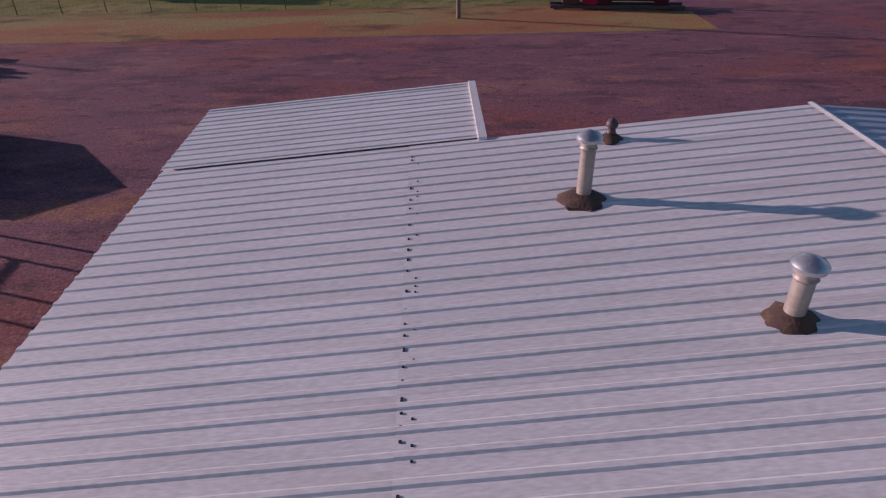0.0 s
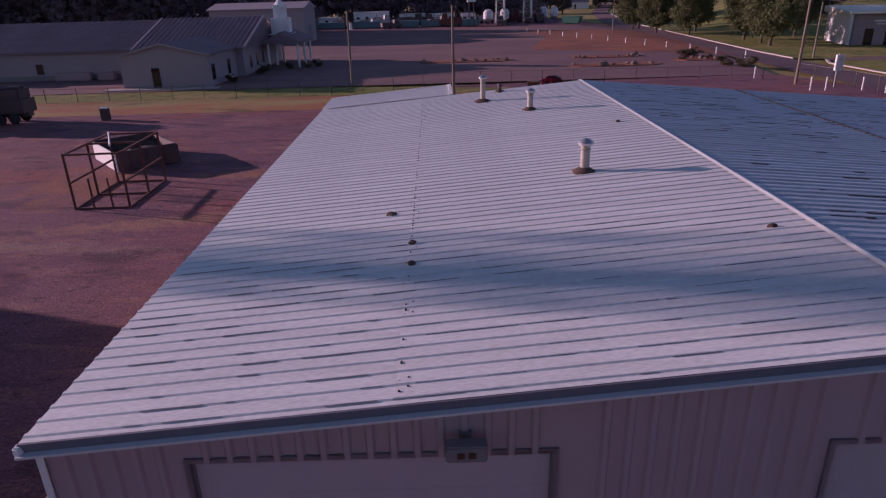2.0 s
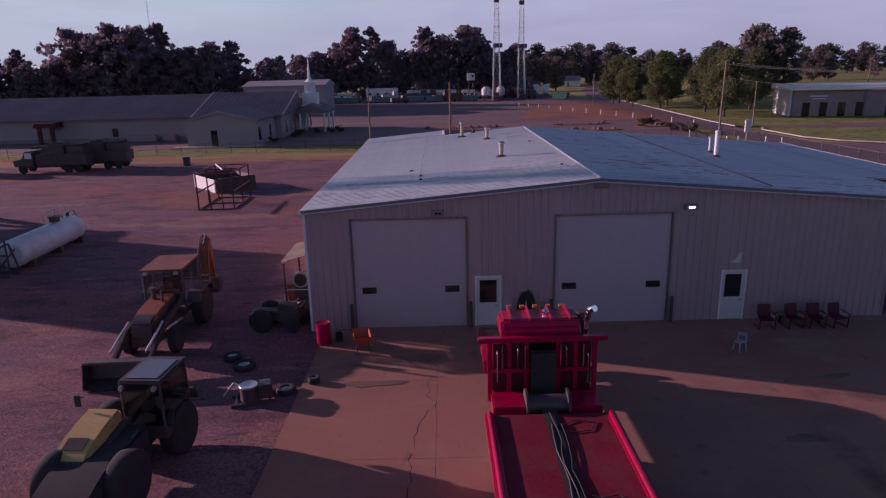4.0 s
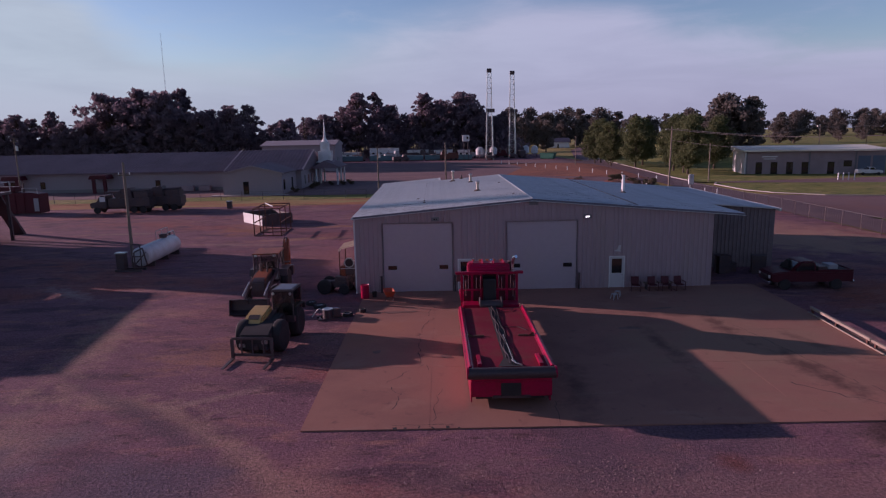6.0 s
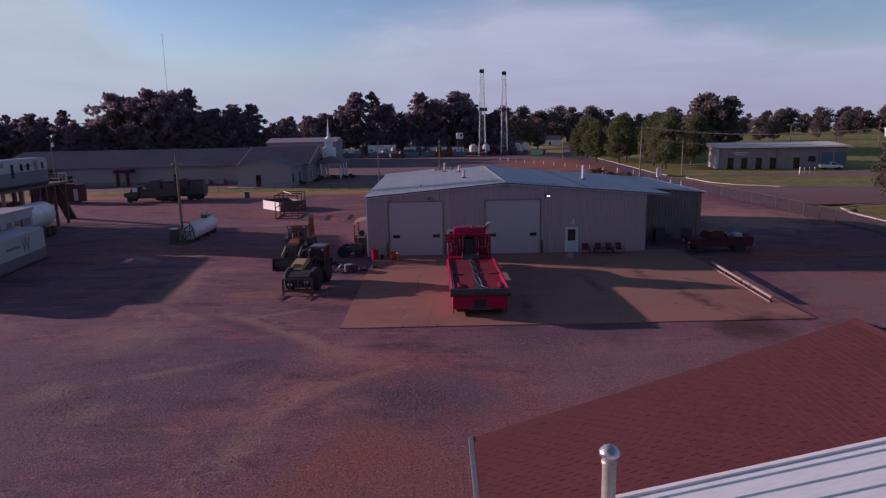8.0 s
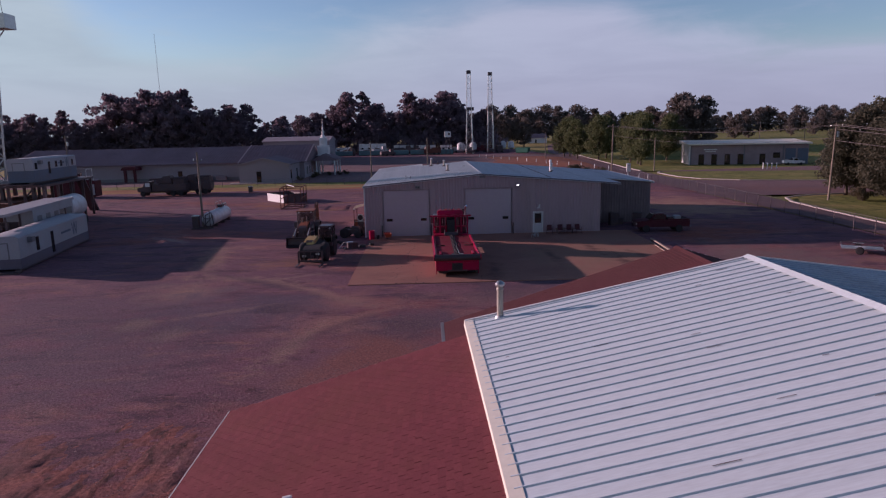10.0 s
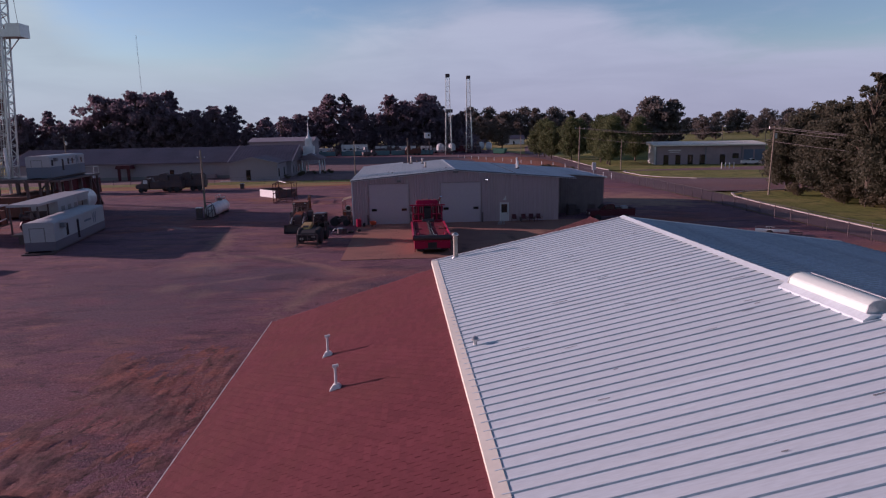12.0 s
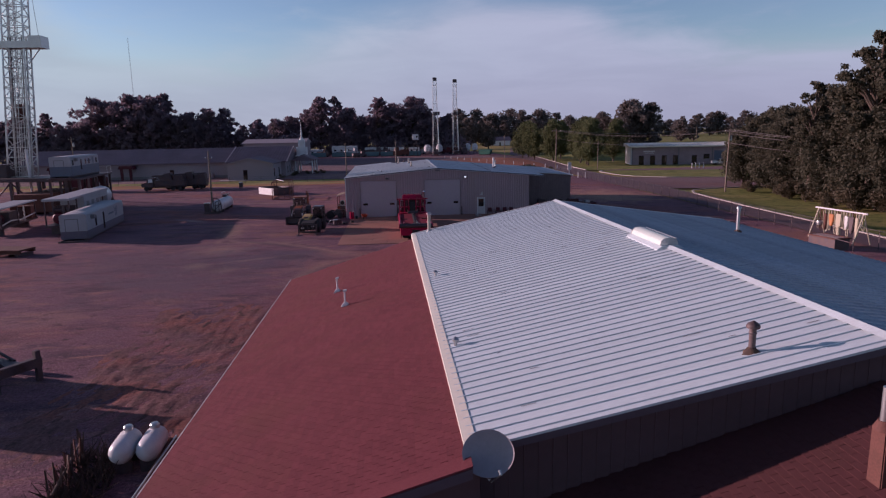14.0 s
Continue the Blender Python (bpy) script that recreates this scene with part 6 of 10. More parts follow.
    for sx in (-1, 1):
        part("stabiliser", Shape().prism([(sx * 0.5, 0.75), (sx * 0.62, 0.85), (sx * 0.9, 1.7), (sx * 0.76, 1.7)], "y", 1.6, 1.8), m_old_orange, t, bevel=0.015)
        part("stabiliser_pad", Shape().box(sx * 0.83 - 0.2, sx * 0.83 + 0.2, 1.5, 1.9, 1.68, 1.74), m_dark_steel, t)
    return t


loader_backhoe()


def fork_loader():
    """A yellow wheel loader with pallet forks on its front frame."""
    t = thing("fork_loader", "yellow loader with a side cab and pallet forks on gravel", "loader", pose(-3.15, -9.55, 0, 0, 0, -4) @ Matrix.Scale(1.1, 4))
    part("chassis", Shape().box(-0.4, 0.4, -2.2, 1.6, 0.5, 0.95), m_dark_steel, t, bevel=0.03)
    for sx in (-1, 1):
        wheel(t, sx * 0.9, 0.7, 0.72, 0.72, 0.48, m_dark_steel)
        wheel(t, sx * 0.84, -1.7, 0.74, 0.74, 0.46, m_dark_steel)
    part("bonnet", Shape().prism([(-2.05, 0.9), (-0.35, 0.9), (-0.3, 1.5), (-1.5, 1.4), (-1.95, 1.2)], "x", -0.40, 0.40), m_dark_steel, t, "dark bonnet sides", bevel=0.05)
    part("bonnet_top", Shape().prism([(-2.2, 1.12), (-2.18, 1.28), (-2.05, 1.42), (-1.8, 1.54), (-1.5, 1.645), (-1.0, 1.755), (-0.3, 1.85), (-0.3, 1.4), (-1.5, 1.28), (-2.0, 1.1)], "x", -0.5, 0.5), m_yellow, t, "rounded faded yellow bonnet", bevel=0.09)
    part("bonnet_vent", Shape().prism([(-1.85, 1.525), (-1.5, 1.65), (-1.5, 1.664), (-1.86, 1.539)], "x", -0.28, 0.28), m_black, t, "black bonnet vent")
    part("grille", Shape().box(-0.4, 0.4, -2.16, -2.1, 0.95, 1.38), m_dark_steel, t, bevel=0.02)
    cab = part("cab_roof", Shape().box(-0.66, 0.66, -0.3, 1.25, 2.36, 2.46), m_dark_steel, t, "dark cab roof", bevel=0.04)
    for x in (-0.6, 0.6):
        for y in (-0.25, 1.15):
            part("cab_post", Shape().tube((x, y, 0.95), (x, y, 2.36), 0.04), m_dark_steel, cab, smooth=True)
    part("windscreen", Shape().box(-0.56, 0.56, -0.27, -0.25, 1.2, 2.34), m_pane, cab)
    part("roof_hatch", Shape().box(-0.5, 0.5, -0.15, 1.0, 2.462, 2.48), m_blue_skirt, cab, "grey roof hatch", bevel=0.008)
    for sx in (-1, 1):
        part("side_glass", Shape().box(sx * 0.605 - 0.01, sx * 0.605 + 0.01, -0.2, 1.1, 1.2, 2.34), m_pane, cab)
    part("rear_glass", Shape().box(-0.56, 0.56, 1.15, 1.17, 1.3, 2.34), m_pane, cab)
    part("steering_wheel", Shape().lathe((0, 0.0, 1.62), (0, -0.4, 0.92), [(0, 0.17), (0, 0.2), (0.03, 0.2), (0.03, 0.17)], 18), m_black, t, smooth=True)
    part("cab_base", Shape().box(-0.64, 0.64, -0.28, 1.2, 0.85, 1.2), m_dark_steel, t, bevel=0.03)
    part("seat", Shape().box(-0.24, 0.24, 0.3, 0.8, 1.2, 1.45).box(-0.24, 0.24, 0.72, 0.84, 1.45, 1.95), m_black, t, bevel=0.04)
    for sx in (-1, 1):
        part("lift_arm", Shape().prism([(-0.6, 1.25), (-0.6, 1.42), (-2.3, 1.12), (-3.0, 0.5), (-2.88, 0.38), (-2.2, 0.95)], "x", sx * 0.58 - 0.05, sx * 0.58 + 0.05), m_dark_steel, t, bevel=0.015)
    rack = part("fork_carriage", Shape().box(-0.95, 0.95, -3.08, -3.0, 0.2, 0.32).box(-0.95, 0.95, -3.08, -3.0, 0.95, 1.05), m_dark_steel, t, "dark steel fork carriage", bevel=0.01)
    for x in (-0.92, -0.5, 0, 0.5, 0.92):
        part("carriage_bar", Shape().box(x - 0.03, x + 0.03, -3.07, -3.01, 0.32, 0.95), m_dark_steel, rack)
    for x in (-0.9, 0.9):
        part("fork", Shape().box(x - 0.07, x + 0.07, -3.14, -3.08, 0.08, 1.0).prism([(-3.14, 0.06), (-3.14, 0.13), (-4.3, 0.09), (-4.35, 0.06)], "x", x - 0.07, x + 0.07), m_dark_steel, rack, "worn pallet fork")
    for sx in (-1, 1):
        part("work_lamp", Shape().tube((sx * 0.5, -0.42, 2.3), (sx * 0.5, -0.32, 2.3), 0.07), m_galv, cab, smooth=True)
    # the cab sits to one side, the bonnet to the other
    for ob in t.children:
        kind = ob.name.split(".")[0]
        if kind in ("cab_roof", "cab_base", "seat", "steering_wheel"):
            ob.matrix_basis = pose(0.52, 0.1, 0.04) @ Matrix.Diagonal((0.84, 0.95, 1.0, 1))
        elif kind in ("bonnet", "bonnet_top", "bonnet_vent", "grille"):
            ob.matrix_basis = pose(-0.45, 0.1, -0.02) @ Matrix.Diagonal((0.9, 0.92, 0.97, 1))
    part("front_body", Shape().prism([(-2.85, 0.4), (-0.3, 0.45), (-0.3, 1.4), (-2.2, 1.3), (-2.85, 1.08)], "x", -0.68, 0.68), m_black, t, "dark front frame", bevel=0.05)
    for x, z in ((-0.55, 0.62), (0.5, 0.78)):
        part("head_lamp", Shape().box(x - 0.16, x + 0.16, -2.9, -2.84, z - 0.09, z + 0.09), m_galv, t, "dull round-edged head lamp", bevel=0.03)
    part("lift_boom", Shape().prism([(1.4, 1.55), (1.5, 1.75), (-2.2, 1.2), (-2.95, 0.6), (-2.9, 0.4), (-2.2, 0.95)], "x", -0.02, 0.2), m_dark_steel, t, "dark lift boom", bevel=0.02)
    part("mud_guard", Shape().prism([(-0.1, 1.2), (0.1, 1.6), (1.3, 1.6), (1.5, 1.2), (1.4, 1.2), (1.22, 1.52), (0.18, 1.52), (0.0, 1.2)], "x", 0.72, 1.16), m_black, t, bevel=0.015)
    for sx in (-1, 1):
        part("side_mirror", Shape().box(sx * 1.05 - 0.07, sx * 1.05 + 0.07, -0.32, -0.28, 1.85, 2.15).tube((sx * 0.9, -0.28, 2.1), (sx * 1.05, -0.3, 2.1), 0.015), m_black, t)
    return t


fork_loader()

# ---- beside the west wall: lean-to, compressor, spare wheels ----
lean = thing("lean_to", "small beige corrugated lean-to on a workshop wall", "lean-to")
s = Shape()
s.m = Matrix.Translation((-1.30, 0.85, 2.92)) @ Matrix.Rotation(radians(-14), 4, "Y")
ribbed(s, 1.30, 0, 3.0, 0.19, 0.025, 0.1)
part("roof_sheet", s, m_lean_sheet, lean, "weathered beige corrugated roof sheet")
part("roof_frame", Shape().box(-1.26, -1.2, 0.9, 3.8, 2.81, 2.91).box(-0.12, -0.06, 0.9, 3.8, 3.07, 3.17), m_trim, lean)
for y in (0.95, 3.75):
    part("post", Shape().box(-1.26, -1.19, y - 0.035, y + 0.035, 0, 2.84), m_rust, lean)
    part("brace", Shape().tube((-1.26, y, 1.6), (-0.06, y, 1.6), 0.025), m_galv, lean)
comp = thing("air_compressor", "grimy dark air compressor under a lean-to", "compressor", pose(-0.62, 1.9, 0))
part("receiver", Shape().lathe((0, -0.8, 0.7), (0, 1, 0), [(0, 0.02), (0.05, 0.25), (0.15, 0.33), (1.85, 0.33), (1.95, 0.25), (2.0, 0.02)], 20), m_dark_steel, comp, smooth=True)
part("engine", Shape().box(-0.3, 0.3, -0.5, 0.6, 1.05, 1.6), m_dark_steel, comp, bevel=0.05)
part("engine_cover", Shape().box(-0.66, -0.32, -0.5, 0.4, 0.9, 1.7), m_old_orange, comp, "orange engine cover", bevel=0.06)
part("fan_ring", Shape().lathe((0.0, -0.66, 1.95), (0, 1, 0), [(0, 0.27), (0, 0.36), (0.1, 0.36), (0.1, 0.27)], 24), m_galv, comp, "pale round fan guard", smooth=True)
part("fan_back", Shape().lathe((0.0, -0.68, 1.95), (0, 1, 0), [(0, 0.02), (0, 0.275), (0.3, 0.275), (0.3, 0.02)], 20), m_black, comp, smooth=True)
part("stand", Shape().box(-0.35, -0.28, -0.6, 0.9, 0, 0.5).box(0.28, 0.35, -0.6, 0.9, 0, 0.5).box(-0.06, 0.06, -0.5, -0.4, 1.5, 1.8), m_dark_steel, comp)
part("hose", Shape().path([(0.3, -0.7, 1.2), (0.1, -0.95, 0.9), (-0.3, -1.0, 0.6), (-0.2, -1.05, 0.3)], 0.03), m_black, comp, smooth=True)
tract = thing("parked_tractor", "dark old tractor with a pale wheel beside a wall", "tractor", pose(-2.1, 0.65, 0, 0, 0, 82))
for sx in (-1, 1):
    wheel(tract, sx * 0.6, 0.0, 0.52, 0.52, 0.26, m_trim, 0.55)
    wheel(tract, sx * 0.5, -1.35, 0.36, 0.36, 0.24, m_dark_steel)
part("body", Shape().box(-0.28, 0.28, -1.5, 0.5, 0.4, 0.85), m_dark_steel, tract, bevel=0.04)
part("cowl", Shape().prism([(-1.45, 0.85), (-0.6, 0.85), (-0.65, 1.2), (-1.4, 1.1)], "x", -0.25, 0.25), m_dark_steel, tract, "dark cowl", bevel=0.04)
for x, y, lab in ((0.75, -1.35, "red steel drum beside a workshop wall"),):
    d = thing("drum", lab, "drum", pose(x, y, 0.06 if x > 0.6 else 0), "red drums")
    part("shell", Shape().lathe((0, 0, 0), (0, 0, 1), [(0, 0.02), (0, 0.29), (0.3, 0.29), (0.31, 0.305), (0.33, 0.305), (0.34, 0.29), (0.58, 0.29), (0.59, 0.305), (0.61, 0.305), (0.62, 0.29), (0.9, 0.29), (0.9, 0.27), (0.87, 0.26), (0.87, 0.02)], 22), m_red, d, smooth=True)
    part("bung", Shape().tube((0.15, 0, 0.87), (0.15, 0, 0.89), 0.03), m_galv, d)
b = thing("bucket", "dark plastic bucket by a workshop wall", "bucket", pose(1.35, -1.15, 0.06))
part("shell", Shape().lathe((0, 0, 0), (0, 0, 1), [(0, 0.02), (0, 0.13), (0.36, 0.16), (0.36, 0.145), (0.03, 0.115), (0.03, 0.02)], 18), m_black, b, smooth=True)
part("bail", Shape().path([(-0.15, 0, 0.34), (-0.14, 0.1, 0.3), (0, 0.17, 0.25), (0.14, 0.1, 0.3), (0.15, 0, 0.34)], 0.006), m_galv, b)
wb = thing("wheelbarrow", "orange-red wheelbarrow standing on the concrete", "wheelbarrow", pose(2.4, -2.0, 0.06, 0, 0, 12))
part("tray", Shape().add([(-0.25, -0.35, 0.3), (0.25, -0.35, 0.3), (0.22, 0.4, 0.28), (-0.22, 0.4, 0.28), (-0.36, -0.5, 0.66), (0.36, -0.5, 0.66), (0.33, 0.62, 0.66), (-0.33, 0.62, 0.66),
                          (-0.23, -0.33, 0.32), (0.23, -0.33, 0.32), (0.2, 0.38, 0.3), (-0.2, 0.38, 0.3), (-0.34, -0.48, 0.67), (0.34, -0.48, 0.67), (0.31, 0.6, 0.67), (-0.31, 0.6, 0.67)],
                         [(3, 2, 1, 0), (0, 1, 5, 4), (1, 2, 6, 5), (2, 3, 7, 6), (3, 0, 4, 7), (8, 9, 10, 11), (12, 13, 9, 8), (13, 14, 10, 9), (14, 15, 11, 10), (15, 12, 8, 11), (4, 5, 13, 12), (5, 6, 14, 13), (6, 7, 15, 14), (7, 4, 12, 15)]), m_barrow, wb, "orange-red steel tray")
wheel(wb, 0, 0.62, 0.19, 0.19, 0.09, m_galv)
for sx in (-1, 1):
    part("handle", Shape().tube((sx * 0.08, 0.62, 0.19), (sx * 0.3, -1.0, 0.55), 0.018), m_wood, wb)
    part("leg", Shape().path([(sx * 0.2, -0.1, 0.3), (sx * 0.24, -0.3, 0), (sx * 0.24, -0.42, 0), (sx * 0.26, -0.4, 0.42)], 0.014), m_dark_steel, wb)
reel = thing("pump_unit", "small pale pump on a dark skid on gravel", "pump", pose(-0.85, -5.9, 0.0, 0, 0, 15))
part("skid", Shape().box(-0.7, 0.7, -0.4, -0.3, 0, 0.12).box(-0.7, 0.7, 0.3, 0.4, 0, 0.12).box(-0.6, -0.5, -0.3, 0.3, 0.05, 0.12).box(0.5, 0.6, -0.3, 0.3, 0.05, 0.12), m_dark_steel, reel)
part("drum", Shape().tube((-0.1, -0.1, 0.12), (-0.1, -0.1, 0.6), 0.3, seg=20), m_dark_steel, reel, smooth=True)
part("bowl", Shape().lathe((-0.1, -0.1, 0.6), (0, 0, 1), [(0, 0.3), (0.05, 0.32), (0.07, 0.3), (0.02, 0.05), (0.02, 0.01)], 20), m_galv, reel, smooth=True)
part("engine", Shape().box(0.2, 0.65, -0.22, 0.22, 0.12, 0.6), m_dark_steel, reel, bevel=0.04)
part("muffler", Shape().tube((0.25, 0.3, 0.5), (0.6, 0.3, 0.5), 0.08), m_chrome, reel, smooth=True)
part("hose", Shape().path([(-0.3, 0.1, 0.5), (-0.6, 0.3, 0.6), (-0.8, 0.5, 0.3), (-1.0, 0.6, 0.03)], 0.03), m_white, reel, smooth=True)
for x, y, r, rz in ((0.15, -5.4, 0.34, 20), (1.0, -4.8, 0.22, 70), (-1.9, -3.4, 0.42, 0), (-2.6, -2.6, 0.36, 30)):
    t = thing("loose_tyre", "worn black tyre lying on the ground", "tyre", pose(x, y, 0.06 if x > 0.6 else 0.0, 0, 0, rz), "loose tyres")
    part("tread", Shape().lathe((0, 0, 0.0), (0, 0, 1), [(0.0, r * 0.58), (0.0, r * 0.86), (0.05, r * 0.98), (0.17, r * 0.98), (0.22, r * 0.86), (0.22, r * 0.58), (0.2, r * 0.52), (0.02, r * 0.52), (0.0, r * 0.58)], 22), m_black, t, smooth=True)
    part("rim", Shape().lathe((0, 0, 0.04), (0, 0, 1), [(0, 0.02), (0, r * 0.3), (0.1, r * 0.52), (0.12, r * 0.52), (0.02, r * 0.25), (0.02, 0.02)], 16), m_galv, t, smooth=True)


def lawn_chair(x, y, rz):
    c = thing("metal_chair", "red metal armchair against a beige wall", "chair", pose(x, y, 0.06, 0, 0, rz), "chairs along the wall")
    part("seat", Shape().box(-0.26, 0.26, -0.27, 0.23, 0.38, 0.42), m_maroon, c, bevel=0.015)
    part("backrest", Shape().prism([(0.2, 0.42), (0.25, 0.42), (0.36, 0.9), (0.31, 0.9)], "x", -0.26, 0.26), m_maroon, c, bevel=0.015)
    for sx in (-1, 1):
        part("armrest", Shape().path([(sx * 0.3, -0.25, 0.0), (sx * 0.3, -0.27, 0.6), (sx * 0.3, 0.24, 0.62)], 0.022, 8), m_maroon, c)
        part("leg", Shape().path([(sx * 0.3, -0.25, 0.015), (sx * 0.3, 0.35, 0.015)], 0.018, 8), m_maroon, c)
    return c


for x, rz in ((18.95, -6), (20.1, 4), (21.0, 0), (21.9, 8)):
    lawn_chair(x, -0.75, rz)
for x, y, rz in ((16.95, -2.9, 20), (17.35, -2.2, -30)):
    c = thing("plastic_stool", "pale grey plastic stool on the concrete", "stool", pose(x, y, 0.06, 0, 0, rz), "plastic stools")
    part("seat", Shape().box(-0.16, 0.16, -0.16, 0.16, 0.34, 0.38), m_house, c, bevel=0.02)
    for sx in (-1, 1):
        for sy in (-1, 1):
            part("leg", Shape().tube((sx * 0.17, sy * 0.17, 0), (sx * 0.13, sy * 0.13, 0.34), 0.025), m_house, c)
sg = thing("wall_sign", "small white cut-out sign above a door", "sign", SHOP @ pose(17.95, -0.05, 2.72))
part("plate", Shape().prism([(-0.28, -0.05), (-0.05, 0.05), (0.05, 0.32), (0.2, 0.36), (0.16, 0.05), (0.2, -0.1)], "y", -0.02, 0.02), m_white_door, sg)
bench = thing("bench", "low dark bench against a beige wall", "bench", pose(20.6, -0.35, 0.06))
part("seat", Shape().box(-1.0, 1.0, -0.16, 0.16, 0.42, 0.47), m_wood, bench, bevel=0.01)
for x in (-0.8, 0.8):
    part("leg", Shape().box(x - 0.05, x + 0.05, -0.14, 0.14, 0, 0.42), m_dark_steel, bench)

# the steel barrier at the edge of the apron
rail = thing("steel_barrier", "pale steel beam barrier along the apron edge", "barrier", pose(27.9, 0, 0.0, 0, 0, -3.9))
for y0, y1 in ((-17.3, -12.8), (-12.7, -6.7)):
    part("beam", Shape().box(-0.08, 0.08, y0, y1, 0.30, 0.44), m_barrier, rail, "pale weathered beam", bevel=0.015)
for y in (-17.0, -13.1, -12.4, -9.5, -6.9):
    part("post", Shape().box(-0.05, 0.05, y - 0.06, y + 0.06, 0, 0.30), m_rust, rail)
part("base_kerb", Shape().box(-0.16, -0.09, -17.3, -6.7, 0, 0.12), m_barrier, rail)


def pickup(x, y, rz, paint, label, rack=True):
    t = thing("pickup_truck", label, "pickup", pose(x, y, ground_z(x, y), 0, 0, rz))
    part("body", Shape().prism([(-2.7, 0.55), (2.6, 0.55), (2.72, 0.8), (2.66, 1.12), (2.3, 1.2), (1.35, 1.27), (-2.7, 1.27)], "y", -0.95, 0.95), paint, t, "pickup body", bevel=0.07)
    cab = part("cab", Shape().prism([(1.4, 1.24), (0.85, 1.86), (0.55, 1.93), (-0.05, 1.93), (-0.22, 1.88), (-0.32, 1.24)], "y", -0.85, 0.85), paint, t, bevel=0.08)
    part("windscreen", Shape().prism([(1.36, 1.32), (1.41, 1.32), (0.92, 1.83), (0.87, 1.83)], "y", -0.72, 0.72), m_glass, cab)
    part("rear_window", Shape().box(-0.34, -0.27, -0.6, 0.6, 1.36, 1.8), m_glass, cab)
    for sy in (-1, 1):
        part("side_window", Shape().prism([(1.12, 1.32), (0.72, 1.82), (-0.08, 1.83), (-0.16, 1.32)], "y", sy * 0.855 - 0.008, sy * 0.855 + 0.008), m_glass, cab)
        part("mirror", Shape().box(1.0, 1.12, sy * 1.05 - 0.1, sy * 1.05 + 0.1, 1.32, 1.52), m_black, cab, bevel=0.02)
        for wx in (1.75, -1.6):
            wheel(t, wx, sy * 0.84, 0.39, 0.39, 0.26, m_galv, axis=(0, 1, 0))
        part("headlight", Shape().box(2.66, 2.72, sy * 0.7 - 0.14, sy * 0.7 + 0.14, 0.8, 0.98), m_white, t)
        part("bed_rail", Shape().box(-2.7, -0.4, sy * 0.88 - 0.06, sy * 0.88 + 0.06, 1.27, 1.37), paint, t, "painted bed rail", bevel=0.02)
    part("bed", Shape().box(-2.6, -0.4, -0.8, 0.8, 1.272, 1.28), m_black, t)
    part("tailgate", Shape().box(-2.72, -2.62, -0.86, 0.86, 1.27, 1.36), paint, t, bevel=0.02)
    part("grille", Shape().box(2.7, 2.76, -0.5, 0.5, 0.72, 0.98), m_dark_steel, t)
    part("front_bumper", Shape().box(2.7, 2.86, -0.9, 0.9, 0.42, 0.62), m_chrome, t, bevel=0.03)
    part("rear_bumper", Shape().box(-2.86, -2.7, -0.9, 0.9, 0.45, 0.62), m_chrome, t, bevel=0.03)
    if rack:
        part("tool_box", Shape().box(-1.0, -0.45, -0.82, 0.82, 1.28, 1.56), m_dark_steel, t, bevel=0.02)
        part("bed_crate", Shape().box(-1.95, -1.3, -0.5, 0.4, 1.28, 1.6), m_house, t, "pale crate in the bed", bevel=0.03)
    return t


pickup(30.6, -0.3, 178, m_maroon, "dusty maroon pickup with a bed box, parked in shade")

# scrap and boxes in the recess beside the annex
rnd = random.Random(12)
for i in range(5):
    x, y = rnd.uniform(25.2, 30.0), rnd.uniform(4.0, 5.4)
    h = rnd.uniform(0.5, 1.5)
    c = thing("scrap_crate", "dark scrap crate stored in a shaded recess", "crate", pose(x, y, 0, 0, 0, rnd.uniform(-20, 20)), "crates in the recess")
    wd = rnd.uniform(0.3, 0.55)
    part("box", Shape().box(-wd, wd, -wd * 0.8, wd * 0.8, 0, h), m_dark_steel, c, bevel=0.02)
    part("lid", Shape().box(-wd - 0.03, wd + 0.03, -wd * 0.8 - 0.03, wd * 0.8 + 0.03, h, h + 0.05), m_dark_steel, c)

# ---- west yard ----
pole_tops = {}


def utility_pole(x, y, h, r=0.15, arm=2.0, arm_rz=0.0, can=False, lean=(0.0, 0.0), label="weathered wooden utility pole", drop=0.5):
    z = ground_z(x, y)
    p = thing("utility_pole", label, "utility pole", pose(x, y, z), "utility poles")
    top = Vector((lean[0], lean[1], h))
    part("shaft", Shape().tube((0, 0, -0.1), top, r, r * 0.65, 12), m_wood, p, smooth=True)
    if arm:
        a = radians(arm_rz)
        d = Vector((math.cos(a), math.sin(a), 0)) * arm / 2
        c = top - Vector((0, 0, drop))
        part("crossarm", Shape().tube(c - d, c + d, 0.06, seg=6), m_wood, p)
        for s in (-0.9, 0.0, 0.9):
            part("insulator", Shape().tube(c + d * s + Vector((0, 0, 0.05)), c + d * s + Vector((0, 0, 0.25)), 0.05, 0.03, 8), m_galv, p)
    if can:
        part("transformer", Shape().lathe(top + Vector((0.32, 0, -2.1)), (0, 0, 1), [(0, 0.02), (0, 0.22), (0.75, 0.22), (0.82, 0.1), (0.85, 0.01)], 14), m_galv, p, "grey transformer can", smooth=True)
    pole_tops[(x, y)] = Vector((x, y, z)) + top
    return p


